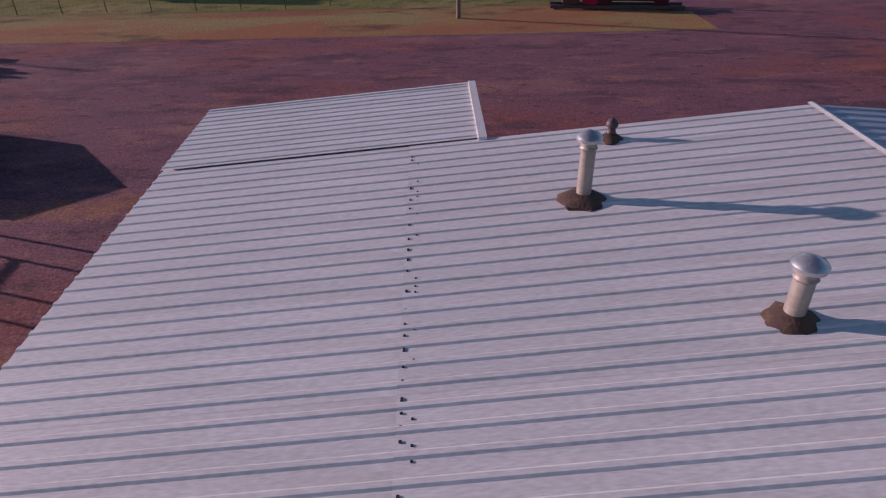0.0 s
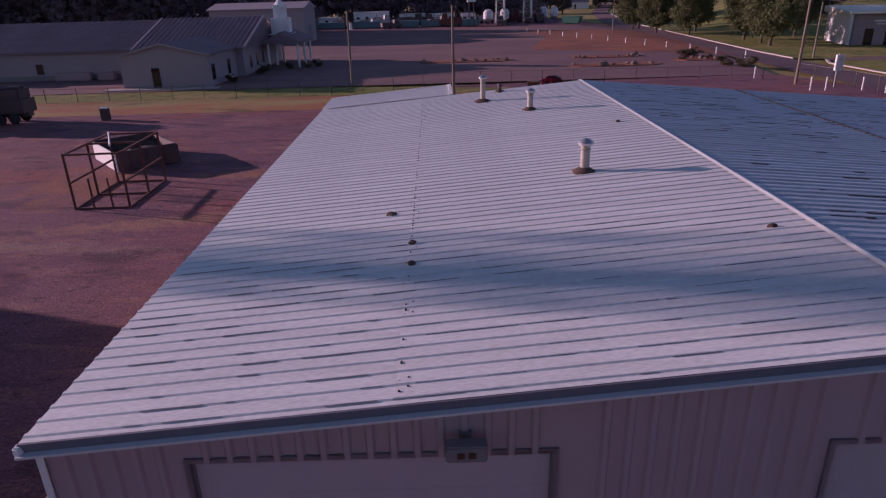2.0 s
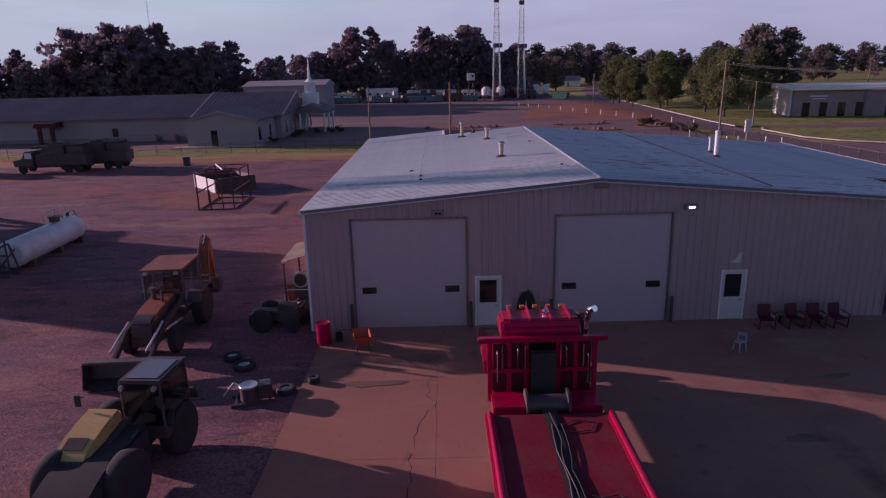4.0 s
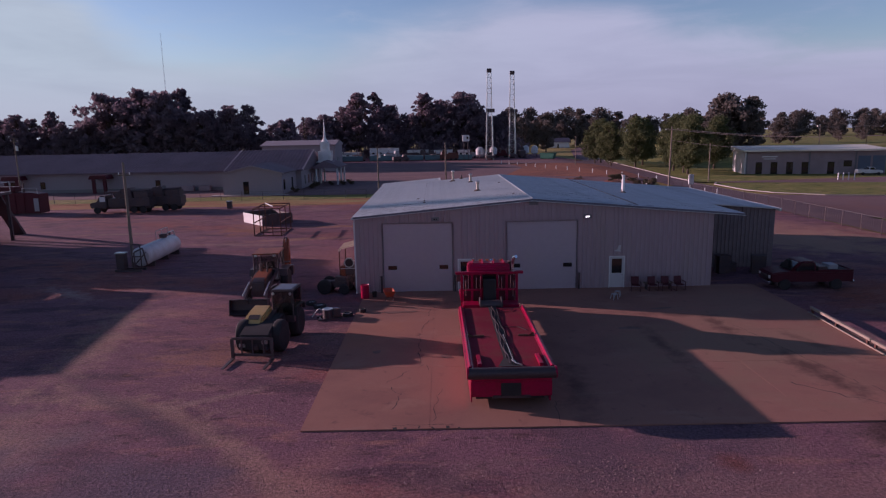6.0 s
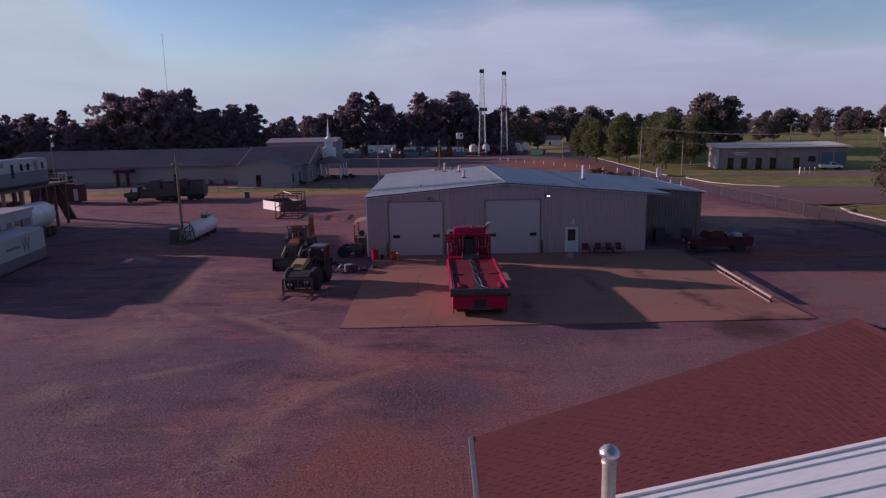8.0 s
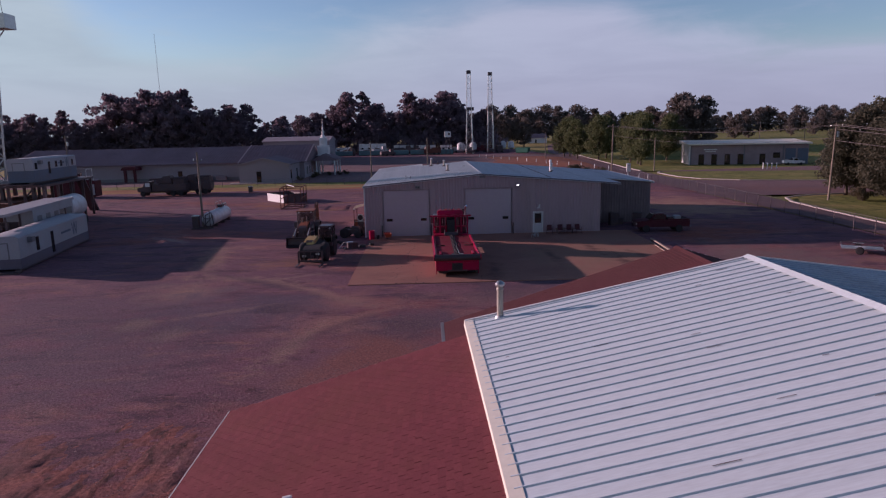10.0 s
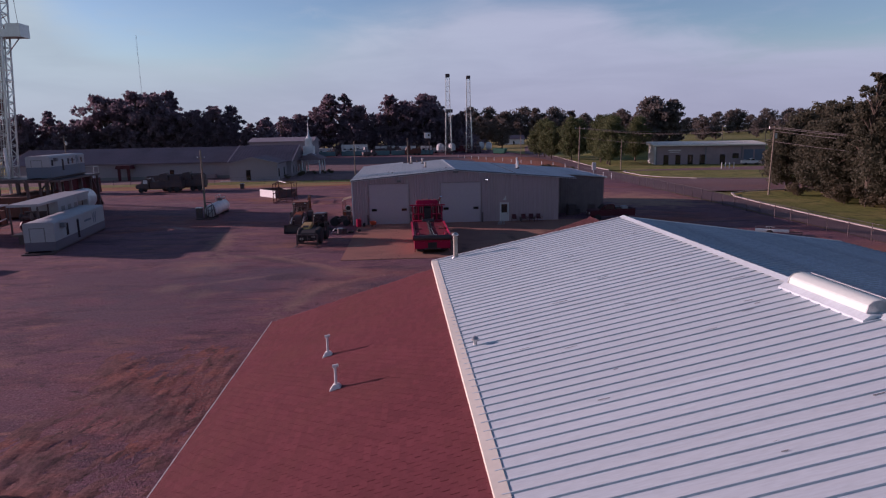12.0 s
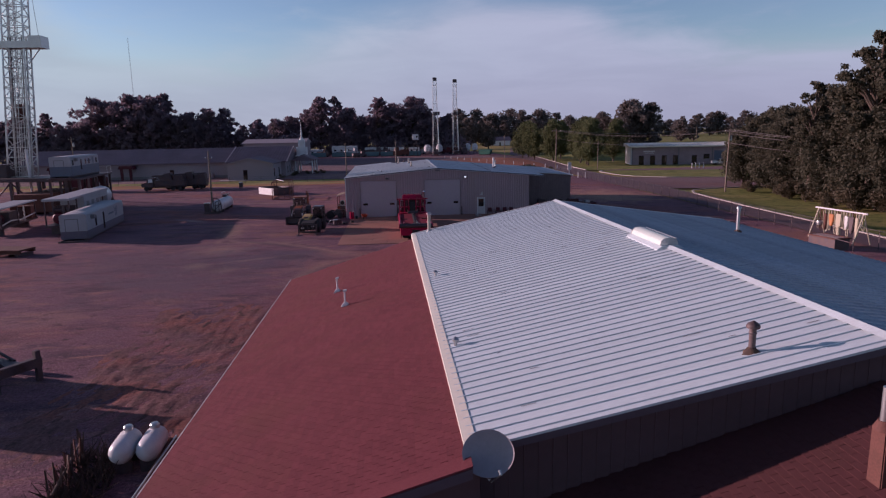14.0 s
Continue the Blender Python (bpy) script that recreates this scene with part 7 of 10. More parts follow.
utility_pole(-20.15, 10.2, 8.9, 0.15, 1.0, drop=1.05)
utility_pole(6.6, 62.0, 9.2, 0.17, 0.0, label="bare wooden pole behind the workshop")
utility_pole(-5.6, 74.0, 8.6, 0.15, 0.0, can=True)
utility_pole(44.0, 65.0, 11.0, 0.16, 2.2, 0, lean=(0.15, 0))
utility_pole(65.3, 100.5, 8.4, 0.15, 0.0)
utility_pole(67.7, 30.7, 11.6, 0.17, 2.2, 10, can=True, lean=(0.27, 0))
utility_pole(-66.1, 67.0, 11.2, 0.15, 1.2, 0, can=True)
utility_pole(47.6, 159.0, 9.0, 0.15, 0.0)
utility_pole(118, 150, 12.0, 0.15, 2.0)
utility_pole(145, 170, 12.0, 0.15, 2.0)
utility_pole(170, 185, 12.0, 0.15, 2.0)
utility_pole(104, -60, 12.5, 0.17, 2.2, 10)


def wires(a, b, offsets, sag, r=0.02, label="thin grey overhead wire"):
    for o in offsets:
        s = Shape()
        pts = []
        for i in range(13):
            t = i / 12
            p = Vector(a).lerp(Vector(b), t) + Vector(o)
            p.z -= sag * 4 * t * (1 - t)
            pts.append(p)
        d = (Vector(b) - Vector(a)).normalized()
        side, up = Vector((-d.y, d.x, 0)).normalized() * r, Vector((0, 0, r))
        s.add([tuple(p + q) for p in pts for q in (side, up, -side, -up)],
              [(4 * i + j, 4 * i + (j + 1) % 4, 4 * i + 4 + (j + 1) % 4, 4 * i + 4 + j) for i in range(12) for j in range(4)])
        solid("overhead_wire", s, m_wire, label, "wire", "", "overhead wires")


pN, pS = pole_tops[(67.7, 30.7)], pole_tops[(104, -60)]
wires(pN, pS, [(-0.9, 0, -0.3), (0.9, 0, -0.3), (0, 0, -0.9), (0, 0, -2.6)], 3.2, 0.04)
wires(pole_tops[(44.0, 65.0)], pN, [(-0.9, 0, -0.3), (0.9, 0, -0.3), (0, 0, -2.2)], 1.2)
wires(pole_tops[(44.0, 65.0)], pole_tops[(118, 150)], [(-0.8, 0, -0.3), (0.8, 0, -0.3)], 1.5)
wires(pole_tops[(118, 150)], pole_tops[(145, 170)], [(-0.8, 0, -0.3), (0.8, 0, -0.3)], 0.6)
wires(pole_tops[(145, 170)], pole_tops[(170, 185)], [(-0.8, 0, -0.3), (0.8, 0, -0.3)], 0.6)

tank = thing("fluid_tank", "long white cylindrical fluid tank lying on the yard", "tank", pose(-19.6, 14.5, 0, 0, 0, 2))
part("shell", Shape().lathe((0, -4.6, 1.0), (0, 1, 0), [(0, 0.02), (0.03, 0.46), (0.12, 0.72), (0.3, 0.82), (7.2, 0.82), (7.4, 0.72), (7.48, 0.46), (7.5, 0.02)], 26), m_tank, tank, smooth=True)
for y in (-3.4, -0.4, 2.2):
    part("saddle", Shape().box(-0.75, 0.75, y - 0.12, y + 0.12, 0, 0.4), m_dark_steel, tank)
part("manway", Shape().lathe((0, 0.6, 1.86), (0, 0, 1), [(0, 0.32), (0.25, 0.32), (0.27, 0.4), (0.33, 0.4), (0.36, 0.01)], 16), m_dark_steel, tank, smooth=True)
part("hand_rail", Shape().path([(-0.4, 0.1, 1.8), (-0.4, 0.1, 2.5), (-0.4, 2.8, 2.5), (-0.4, 2.8, 1.8)], 0.03).path([(-0.4, 1.4, 1.8), (-0.4, 1.4, 2.5)], 0.03), m_galv, tank)
part("top_pipe", Shape().path([(0.2, 1.2, 1.85), (0.2, 1.2, 2.2), (0.2, 2.6, 2.2), (0.2, 2.9, 1.7)], 0.05), m_galv, tank, smooth=True)
part("valve", Shape().tube((0, 2.85, 1.2), (0, 3.15, 1.2), 0.12).tube((0, 2.2, 1.85), (0, 2.2, 2.2), 0.1), m_dark_steel, tank, smooth=True)
pump = thing("pump_skid", "dark pump skid with pipes before a tank", "pump skid", pose(-19.9, 9.2, 0))
part("skid", Shape().box(-1.1, 1.1, -0.5, -0.35, 0, 0.2).box(-1.1, 1.1, 0.35, 0.5, 0, 0.2), m_dark_steel, pump)
part("cabinet", Shape().box(-1.05, -0.35, -0.3, 0.3, 0.2, 1.5), m_dark_steel, pump, bevel=0.03)
part("cabinet_top", Shape().box(-1.1, -0.3, -0.35, 0.35, 1.5, 1.58), m_galv, pump, bevel=0.01)
part("frame", Shape().path([(0.2, 0, 0.2), (0.2, 0, 2.2), (0.9, 0, 2.2), (0.9, 0, 0.2)], 0.05).path([(0.2, 0, 1.2), (0.9, 0, 1.2)], 0.05), m_dark_steel, pump)
part("pipework", Shape().path([(0.5, -0.3, 0.3), (0.5, -0.3, 1.6), (1.1, 0.0, 1.9), (1.3, 0.2, 0.4)], 0.06).path([(0.2, 0.2, 0.4), (1.2, 0.3, 1.5)], 0.05), m_dark_steel, pump, smooth=True)

cage = thing("steel_frame_cage", "open rusty square-tube frame standing on the yard", "steel frame", pose(-13.25, 29.2, 0, 0, 0, 2) @ Matrix.Diagonal((1, 0.88, 1.14, 1)))
for x in (-1.45, 1.45):
    for y in (-3.05, 0, 3.05):
        part("upright", Shape().box(x - 0.05, x + 0.05, y - 0.05, y + 0.05, 0, 2.7), m_rust, cage)
    for z in (0.05, 1.3, 2.65):
        part("long_bar", Shape().box(x - 0.045, x + 0.045, -3.05, 3.05, z - 0.045, z + 0.045), m_rust, cage)
for y in (-3.05, 0, 3.05):
    for z in (0.05, 2.65):
        part("cross_bar", Shape().box(-1.45, 1.45, y - 0.045, y + 0.045, z - 0.045, z + 0.045), m_rust, cage)
part("diagonal", Shape().tube((-1.4, 3.05, 2.72), (0.3, -1.2, 2.72), 0.05), m_white, cage, "pale diagonal tube")
for x in (-0.46, 0.54):
    part("inner_bar", Shape().box(x - 0.04, x + 0.04, -3.05, -2.97, 0, 1.5), m_rust, cage)
bx = thing("roll_off_bin", "low open bin, one side white as sunlit, the rest dark as shaded", "bin", pose(-17.58, 36.17, 0, 0, 0, -49.5))
# White marks the sunlit side; the shaded sides are dark in their colour.
part("white_side", Shape().box(-2.65, 2.65, -0.05, 0.05, 0.06, 1.3), m_white, bx, "steel side toned white as sunlit", bevel=0.012)
part("far_side", Shape().box(-2.65, 2.65, 3.95, 4.05, 0.06, 1.3), m_dark_steel, bx, bevel=0.012)
for x in (-2.65, 2.65):
    part("end_wall", Shape().box(x - 0.05, x + 0.05, 0.06, 3.94, 0.06, 1.3), m_dark_steel, bx)
    part("end_rail", Shape().box(x - 0.08, x + 0.08, 0.1, 3.9, 1.3, 1.37), m_dark_steel, bx, bevel=0.015)
    for y in (0.9, 2.0, 3.1):
        part("rib", Shape().box(x + (0.05 if x > 0 else -0.11), x + (0.11 if x > 0 else -0.05), y - 0.05, y + 0.05, 0.06, 1.28), m_dark_steel, bx)
for x in (-2.3, -0.8, 0.8, 2.3):
    part("stiffener", Shape().box(x - 0.05, x + 0.05, 4.05, 4.11, 0.06, 1.28), m_dark_steel, bx)
part("floor_plate", Shape().box(-2.6, 2.6, 0.06, 3.94, 0.0, 0.1), m_dark_steel, bx)
# Added filler, dark so that the open top reads as unlit.
rnd = random.Random(77)
s = Shape()
nx = 10
s.add([(-2.55 + 5.1 * i / nx, 0.1 + 3.8 * k / nx, 0.75 + rnd.uniform(-0.2, 0.25)) for k in range(nx + 1) for i in range(nx + 1)],
      [(k * (nx + 1) + i, k * (nx + 1) + i + 1, (k + 1) * (nx + 1) + i + 1, (k + 1) * (nx + 1) + i) for k in range(nx) for i in range(nx)])
part("scrap_heap", s, m_dirt_pile, bx, "dark filler that keeps the open top dark")
st = thing("stake", "short dark post on the verge", "post", pose(-26.4, 54.4, 0))
part("post", Shape().box(-0.35, 0.35, -0.3, 0.3, 0, 1.1), m_dark_steel, st, bevel=0.03)
part("cap", Shape().box(-0.4, 0.4, -0.35, 0.35, 1.1, 1.18), m_galv, st)


def service_truck(x, y, rz, label):
    t = thing("service_truck", label, "truck", pose(x, y, 0, 0, 0, rz), "dark service trucks")
    part("chassis", Shape().box(-4.2, 4.0, -0.45, 0.45, 0.6, 0.95), m_dark_steel, t)
    cab = part("cab", Shape().prism([(2.0, 0.8), (4.4, 0.8), (4.5, 1.5), (3.4, 1.75), (3.0, 2.6), (2.0, 2.65)], "y", -1.1, 1.1), m_dark_steel, t, "dark cab", bevel=0.08)
    part("windscreen", Shape().prism([(3.42, 1.82), (3.46, 1.82), (3.08, 2.52), (3.04, 2.52)], "y", -0.9, 0.9), m_glass, cab)
    for sy in (-1, 1):
        # White paint stands in for the sky's reflection in the side windows.
        part("side_window", Shape().box(2.2, 3.0, sy * 1.105 - 0.008, sy * 1.105 + 0.008, 1.75, 2.45), m_white, cab, "side window painted white as sky glare")
        for wx in (3.5, -1.8, -3.1):
            wheel(t, wx, sy * 0.95, 0.5, 0.5, 0.34, m_dark_steel, axis=(0, 1, 0))
    part("body", Shape().box(-4.2, 1.8, -1.15, 1.15, 0.95, 2.2), m_dark_steel, t, "dark cluttered service body", bevel=0.05)
    part("rack", Shape().box(-4.0, -1.9, -1.0, 1.0, 2.2, 3.1), m_dark_steel, t, bevel=0.08)
    part("winch_house", Shape().prism([(-1.7, 2.2), (0.2, 2.2), (0.0, 3.5), (-1.4, 3.7)], "y", -0.9, 0.9), m_dark_steel, t, bevel=0.08)
    part("mast", Shape().tube((-3.9, 0.4, 3.25), (2.4, 0.4, 3.0), 0.16).tube((-3.9, -0.4, 3.25), (2.4, -0.4, 3.0), 0.16), m_dark_steel, t, "laid-down mast", smooth=True)
    part("reel", Shape().lathe((0.6, -0.8, 2.7), (0, 1, 0), [(0, 0.02), (0, 0.5), (0.1, 0.5), (0.1, 0.3), (1.5, 0.3), (1.5, 0.5), (1.6, 0.5), (1.6, 0.02)], 18), m_dark_steel, t, smooth=True)
    part("lamp", Shape().box(1.9, 2.0, -0.2, 0.2, 2.65, 2.85), m_white, t)
    return t


service_truck(-41.2, 52.0, 182, "dark service truck with a reel parked by a verge")
service_truck(-37.6, 54.4, 182, "dark service truck with pipe racks parked by a verge")
bn = thing("pump_house", "dark maroon pump house with a rail on skids", "pump house", pose(-57.3, 52.5, 0))
part("shell", Shape().prism([(-4.0, 0.2), (4.0, 0.2), (4.0, 3.0), (3.2, 3.2), (-4.0, 3.4)], "y", -1.2, 1.2), m_maroon, bn, bevel=0.05)
part("engine_box", Shape().box(-2.6, 0.4, -0.9, 0.9, 3.36, 4.1), m_maroon, bn, bevel=0.06)
part("exhaust", Shape().tube((1.2, 0, 3.2), (1.2, 0, 4.6), 0.12), m_dark_steel, bn, smooth=True)
part("side_panel", Shape().box(3.2, 3.9, -1.25, -1.2, 0.5, 2.4), m_house, bn, "pale side panel", bevel=0.01)
for x in (-3.4, -2.1, -0.8, 0.5, 1.8):
    part("rib", Shape().box(x - 0.06, x + 0.06, -1.28, -1.2, 0.25, 2.95), m_maroon, bn)
part("rail", Shape().path([(1.6, -1.1, 3.1), (1.6, -1.1, 3.9), (3.8, -1.1, 3.9), (3.8, -1.1, 3.0)], 0.035), m_galv, bn)
part("skid", Shape().box(-3.8, 3.8, -0.9, -0.7, 0, 0.2).box(-2.8, 2.8, 0.7, 0.9, 0, 0.2), m_dark_steel, bn)


def bars_logo(parent, x, y0, y1, z):
    """A stroke mark and a blocked-out word in dark blue on the east face."""
    s = Shape()
    n = 4
    w = (y1 - y0) * 0.32
    for i in range(n):
        a, b = y1 - w + i * w / n, y1 - w + (i + 1) * w / n
        lo, hi = (z + 0.6, z - 0.6) if i % 2 == 0 else (z - 0.6, z + 0.6)
        s.add([(x, a, lo), (x, a + 0.2, lo), (x, b + 0.2, hi), (x, b, hi)], [(0, 1, 2, 3)])
    s.box(x - 0.004, x, y0, y1 - w - 0.3, z - 0.12, z + 0.1)
    return part("sign_mark", s, m_blue_skirt, parent, "dark blue zigzag mark and bar")


def skid_house(x, y, rz, length, width, z0, zmid, ztop, label, name="skid_house", skirt=None, openings=(0.22, 0.42, 0.86)):
    """A long crew and tool house on skids: white above, dark below, shallow arched roof."""
    t = thing(name, label, "skid house", pose(x, y, 0, 0, 0, rz))
    a, b, hw = 0, length, width / 2
    part("lower_body", Shape().box(-hw, hw, a, b, z0, zmid), skirt or m_blue_skirt, t, "dull mauve lower body" if skirt else "dark blue-grey lower body", bevel=0.03)
    part("upper_body", Shape().prism([(-hw, zmid), (hw, zmid), (hw, ztop - 0.16), (hw * 0.85, ztop - 0.03), (0, ztop), (-hw * 0.85, ztop - 0.03), (-hw, ztop - 0.16)], "y", a, b), m_house, t, "white upper body", bevel=0.03)
    part("end_door", Shape().box(-0.75, 0.45, a - 0.04, a, zmid + 0.05, ztop - 0.6), m_house, t, "white end door", bevel=0.01)
    part("end_door_frame", Shape().box(-0.83, -0.75, a - 0.03, a, zmid, ztop - 0.52).box(0.45, 0.53, a - 0.03, a, zmid, ztop - 0.52).box(-0.75, 0.45, a - 0.03, a, ztop - 0.6, ztop - 0.52), m_trim_dark, t)
    for k, yy in enumerate(openings):
        part("window" if k != 1 else "side_door", Shape().box(hw, hw + 0.02, a + length * yy - 0.3, a + length * yy + 0.3, zmid + (0.15 if k != 1 else -0.6), ztop - 0.55), m_glass, t)
    part("air_conditioner", Shape().box(hw, hw + 0.4, a + length * 0.1, a + length * 0.1 + 0.6, ztop - 0.75, ztop - 0.3), m_trim_dark, t, bevel=0.02)
    for sx in (-1, 1):
        part("skid", Shape().tube((sx * hw * 0.8, a - 0.6, z0 * 0.5), (sx * hw * 0.8, b + 0.4, z0 * 0.5), max(0.12, z0 * 0.5)), m_dark_steel, t, smooth=True)
    part("steps", Shape().box(-1.4, 1.4, a - 0.9, a - 0.1, 0.0, 0.14), m_dark_steel, t)
    bars_logo(t, hw + 0.012, a + length * 0.55, a + length * 0.8, (zmid + ztop) / 2 - 0.1)
    return t


skid_house(-28.55, -13.1, 8.8, 15.6, 2.7, 0.25, 1.1, 3.0, "long white skid house with a dull mauve skirt on the yard", skirt=m_skirt_mid, openings=(0.22, 0.42))
canopy = thing("canopy_trailer", "white canopied equipment trailer on the yard", "equipment trailer", pose(-32.65, -8.2, 0, 0, 0, 8.3))
part("roof", Shape().box(-1.45, 1.45, 0, 15.8, 3.98, 4.24), m_house, canopy, "flat white canopy roof", bevel=0.03)
part("deck", Shape().box(-1.35, 1.35, 0, 15.8, 0.95, 1.15), m_dark_steel, canopy)
part("rear_cabin", Shape().box(-1.35, 1.35, 5.6, 11.9, 1.15, 3.98), m_house, canopy, "white enclosed rear cabin", bevel=0.03)
part("rear_bin", Shape().box(-1.35, 1.35, 11.9, 15.6, 1.15, 2.55), m_house, canopy, "white low-sided rear bay", bevel=0.03)
part("end_panel", Shape().box(-1.35, 1.35, 15.2, 15.6, 2.55, 3.98), m_house, canopy, "white end panel", bevel=0.02)
for sx in (-1, 1):
    part("head_rail", Shape().box(sx * 1.3 - 0.06, sx * 1.3 + 0.06, 11.9, 15.2, 3.3, 3.98), m_house, canopy)
    part("bay_post", Shape().box(sx * 1.3 - 0.05, sx * 1.3 + 0.05, 13.4, 13.52, 2.55, 3.3), m_dark_steel, canopy)
for y in (7.0, 9.0, 11.0):
    part("cabin_door", Shape().box(1.35, 1.375, y - 0.5, y + 0.5, 1.3, 3.3), m_trim_dark, canopy)
for y in (0.3, 3.0):
    for sx in (-1, 1):
        part("post", Shape().box(sx * 1.3 - 0.07, sx * 1.3 + 0.07, y - 0.07, y + 0.07, 1.15, 3.98), m_dark_steel, canopy)
part("engine", Shape().box(-0.8, 0.8, 3.4, 5.4, 1.15, 2.5), m_dark_steel, canopy, bevel=0.1)
part("radiator", Shape().box(-1.1, 1.1, 3.05, 3.3, 1.15, 3.2), m_dark_steel, canopy, bevel=0.03)
for y in (0.8, 2.2):
    part("hose_reel", Shape().lathe((-0.5, y, 2.9), (1, 0, 0), [(0, 0.05), (0, 0.45), (0.08, 0.45), (0.08, 0.25), (0.9, 0.25), (0.9, 0.45), (1.0, 0.45), (1.0, 0.05)], 18), m_dark_steel, canopy, smooth=True)
part("side_curb", Shape().box(1.3, 1.36, 0.2, 5.4, 1.15, 1.75), m_dark_steel, canopy)
part("tank", Shape().lathe((0, 0.4, 1.9), (0, 1, 0), [(0, 0.02), (0.1, 0.6), (0.3, 0.72), (2.3, 0.72), (2.5, 0.6), (2.6, 0.02)], 18), m_maroon, canopy, smooth=True)
for y in (11.6, 13.0, 14.4):
    for sx in (-1, 1):
        wheel(canopy, sx * 1.1, y, 0.5, 0.5, 0.35, m_white)
part("support", Shape().box(-1.1, 1.1, 1.0, 1.3, 0, 0.95), m_dark_steel, canopy)
# second canopy farther west
canopy2 = thing("canopy_trailer", "low white canopied pump trailer on the yard", "equipment trailer", pose(-40.4, -8.2, 0, 0, 0, 8.5))
part("roof", Shape().box(-1.4, 1.4, 0, 11, 3.1, 3.25), m_house, canopy2, bevel=0.03)
part("deck", Shape().box(-1.3, 1.3, 0, 11, 0.8, 1.0), m_dark_steel, canopy2)
for y in (0.3, 5.0, 10.5):
    for sx in (-1, 1):
        part("post", Shape().box(sx * 1.25 - 0.06, sx * 1.25 + 0.06, y - 0.06, y + 0.06, 1.0, 3.1), m_dark_steel, canopy2)
for y in (1.4, 5.8, 8.6):
    part("pump", Shape().lathe((0, y, 1.75), (0, 1, 0), [(0, 0.02), (0.05, 0.6), (1.5, 0.6), (1.55, 0.02)], 16), m_maroon if y < 3 else m_dark_steel, canopy2, smooth=True)
part("engine_block", Shape().box(-1.0, 1.0, 3.2, 5.6, 1.0, 2.5), m_dark_steel, canopy2, bevel=0.08)
part("pipe_manifold", Shape().path([(1.2, 0.4, 1.2), (1.2, 3.0, 1.5), (1.2, 6.0, 1.3), (1.2, 10.4, 1.6)], 0.09).path([(1.0, 7.6, 1.0), (1.0, 7.6, 2.8)], 0.09), m_galv, canopy2, "pale pipe run", smooth=True)
part("tool_bin", Shape().box(-1.2, 1.2, 9.2, 10.8, 1.0, 2.6), m_rust, canopy2, bevel=0.05)
for y in (1.2, 8.6):
    part("support", Shape().box(-1.0, 1.0, y - 0.2, y + 0.2, 0, 0.8), m_dark_steel, canopy2)
tk = thing("tank_trailer", "rounded white tank trailer on wheels", "tank trailer", pose(-37.0, 6.8, 0, 0, 0, 8.5))
part("shell", Shape().lathe((0, 0, 2.45), (0, 1, 0), [(0, 0.02), (0.05, 0.8), (0.25, 1.25), (0.6, 1.4), (10.4, 1.4), (10.8, 1.25), (11.0, 0.8), (11.05, 0.02)], 26), m_tank, tk, smooth=True)
for y in (7.6, 8.9, 10.2):
    for sx in (-1, 1):
        wheel(tk, sx * 1.05, y, 0.52, 0.52, 0.4, m_house)
part("frame", Shape().box(-0.6, -0.4, 0, 9, 0.7, 0.95).box(0.4, 0.6, 0, 9, 0.7, 0.95), m_dark_steel, tk)
part("landing_leg", Shape().box(-0.7, -0.55, 1.2, 1.4, 0, 0.75).box(0.55, 0.7, 1.2, 1.4, 0, 0.75), m_dark_steel, tk)


def lattice(parent, base, top, w0, w1, levels, r, mat, name="mast_leg", deep=1.0):
    """Four legs with horizontal and diagonal bracing."""
    b, t = Vector(base), Vector(top)
    cs = [(-1, -1), (1, -1), (1, 1), (-1, 1)]
    def at(i, k):
        f = k / levels
        w = (w0 + (w1 - w0) * f) / 2
        return b.lerp(t, f) + Vector((cs[i][0] * w, cs[i][1] * w * deep, 0))
    for i in range(4):
        part(name, Shape().tube(at(i, 0), at(i, levels), r, r * 0.8, 6), mat, parent)
    s = Shape()
    for k in range(levels + 1):
        for i in range(4):
            j = (i + 1) % 4
            s.tube(at(i, k), at(j, k), r * 0.5, seg=4, caps=False)
            if k < levels:
                a, c = (i, j) if k % 2 else (j, i)
                s.tube(at(a, k), at(c, k + 1), r * 0.45, seg=4, caps=False)
    part("bracing", s, mat, parent)


rig = thing("drilling_rig", "tall pale drilling rig mast with a working platform", "drilling rig", pose(-52.6, 23.1, 0))
MAST_LEAN = 0.08                                         # the mast stands a little out of plumb
lattice(rig, (-0.5, 0, 5.2), (-0.5 + MAST_LEAN * 37, 0, 42), 3.5, 2.9, 24, 0.15, m_galv, deep=0.6)
lattice(rig, (-0.9, -0.3, 5.2), (-0.9 + MAST_LEAN * 37, -0.3, 42), 1.0, 0.9, 34, 0.07, m_galv, name="ladder_rail", deep=0.6)
part("monkey_board", Shape().box(-1.6, 5.4, -1.2, 1.2, 24.9, 25.2).box(3.5, 5.4, -1.2, 1.2, 25.2, 26.7).box(-1.6, 3.5, -1.2, -1.1, 25.2, 25.9), m_galv, rig, "crew platform with windwalls")
part("platform_brace", Shape().path([(2.6, 0, 22.6), (4.6, 0, 24.9)], 0.08), m_galv, rig)
part("crown_block", Shape().box(1.0, 3.9, -1.3, 1.3, 42, 43.2), m_dark_steel, rig)
part("rig_floor", Shape().box(-4.5, 8.5, -5, 5, 4.6, 5.1), m_dark_steel, rig)
for x in (-4.2, 0, 4.2, 8.2):
    for y in (-4.6, 4.6):
        part("substructure_leg", Shape().box(x - 0.2, x + 0.2, y - 0.2, y + 0.2, 0, 4.6), m_dark_steel, rig)
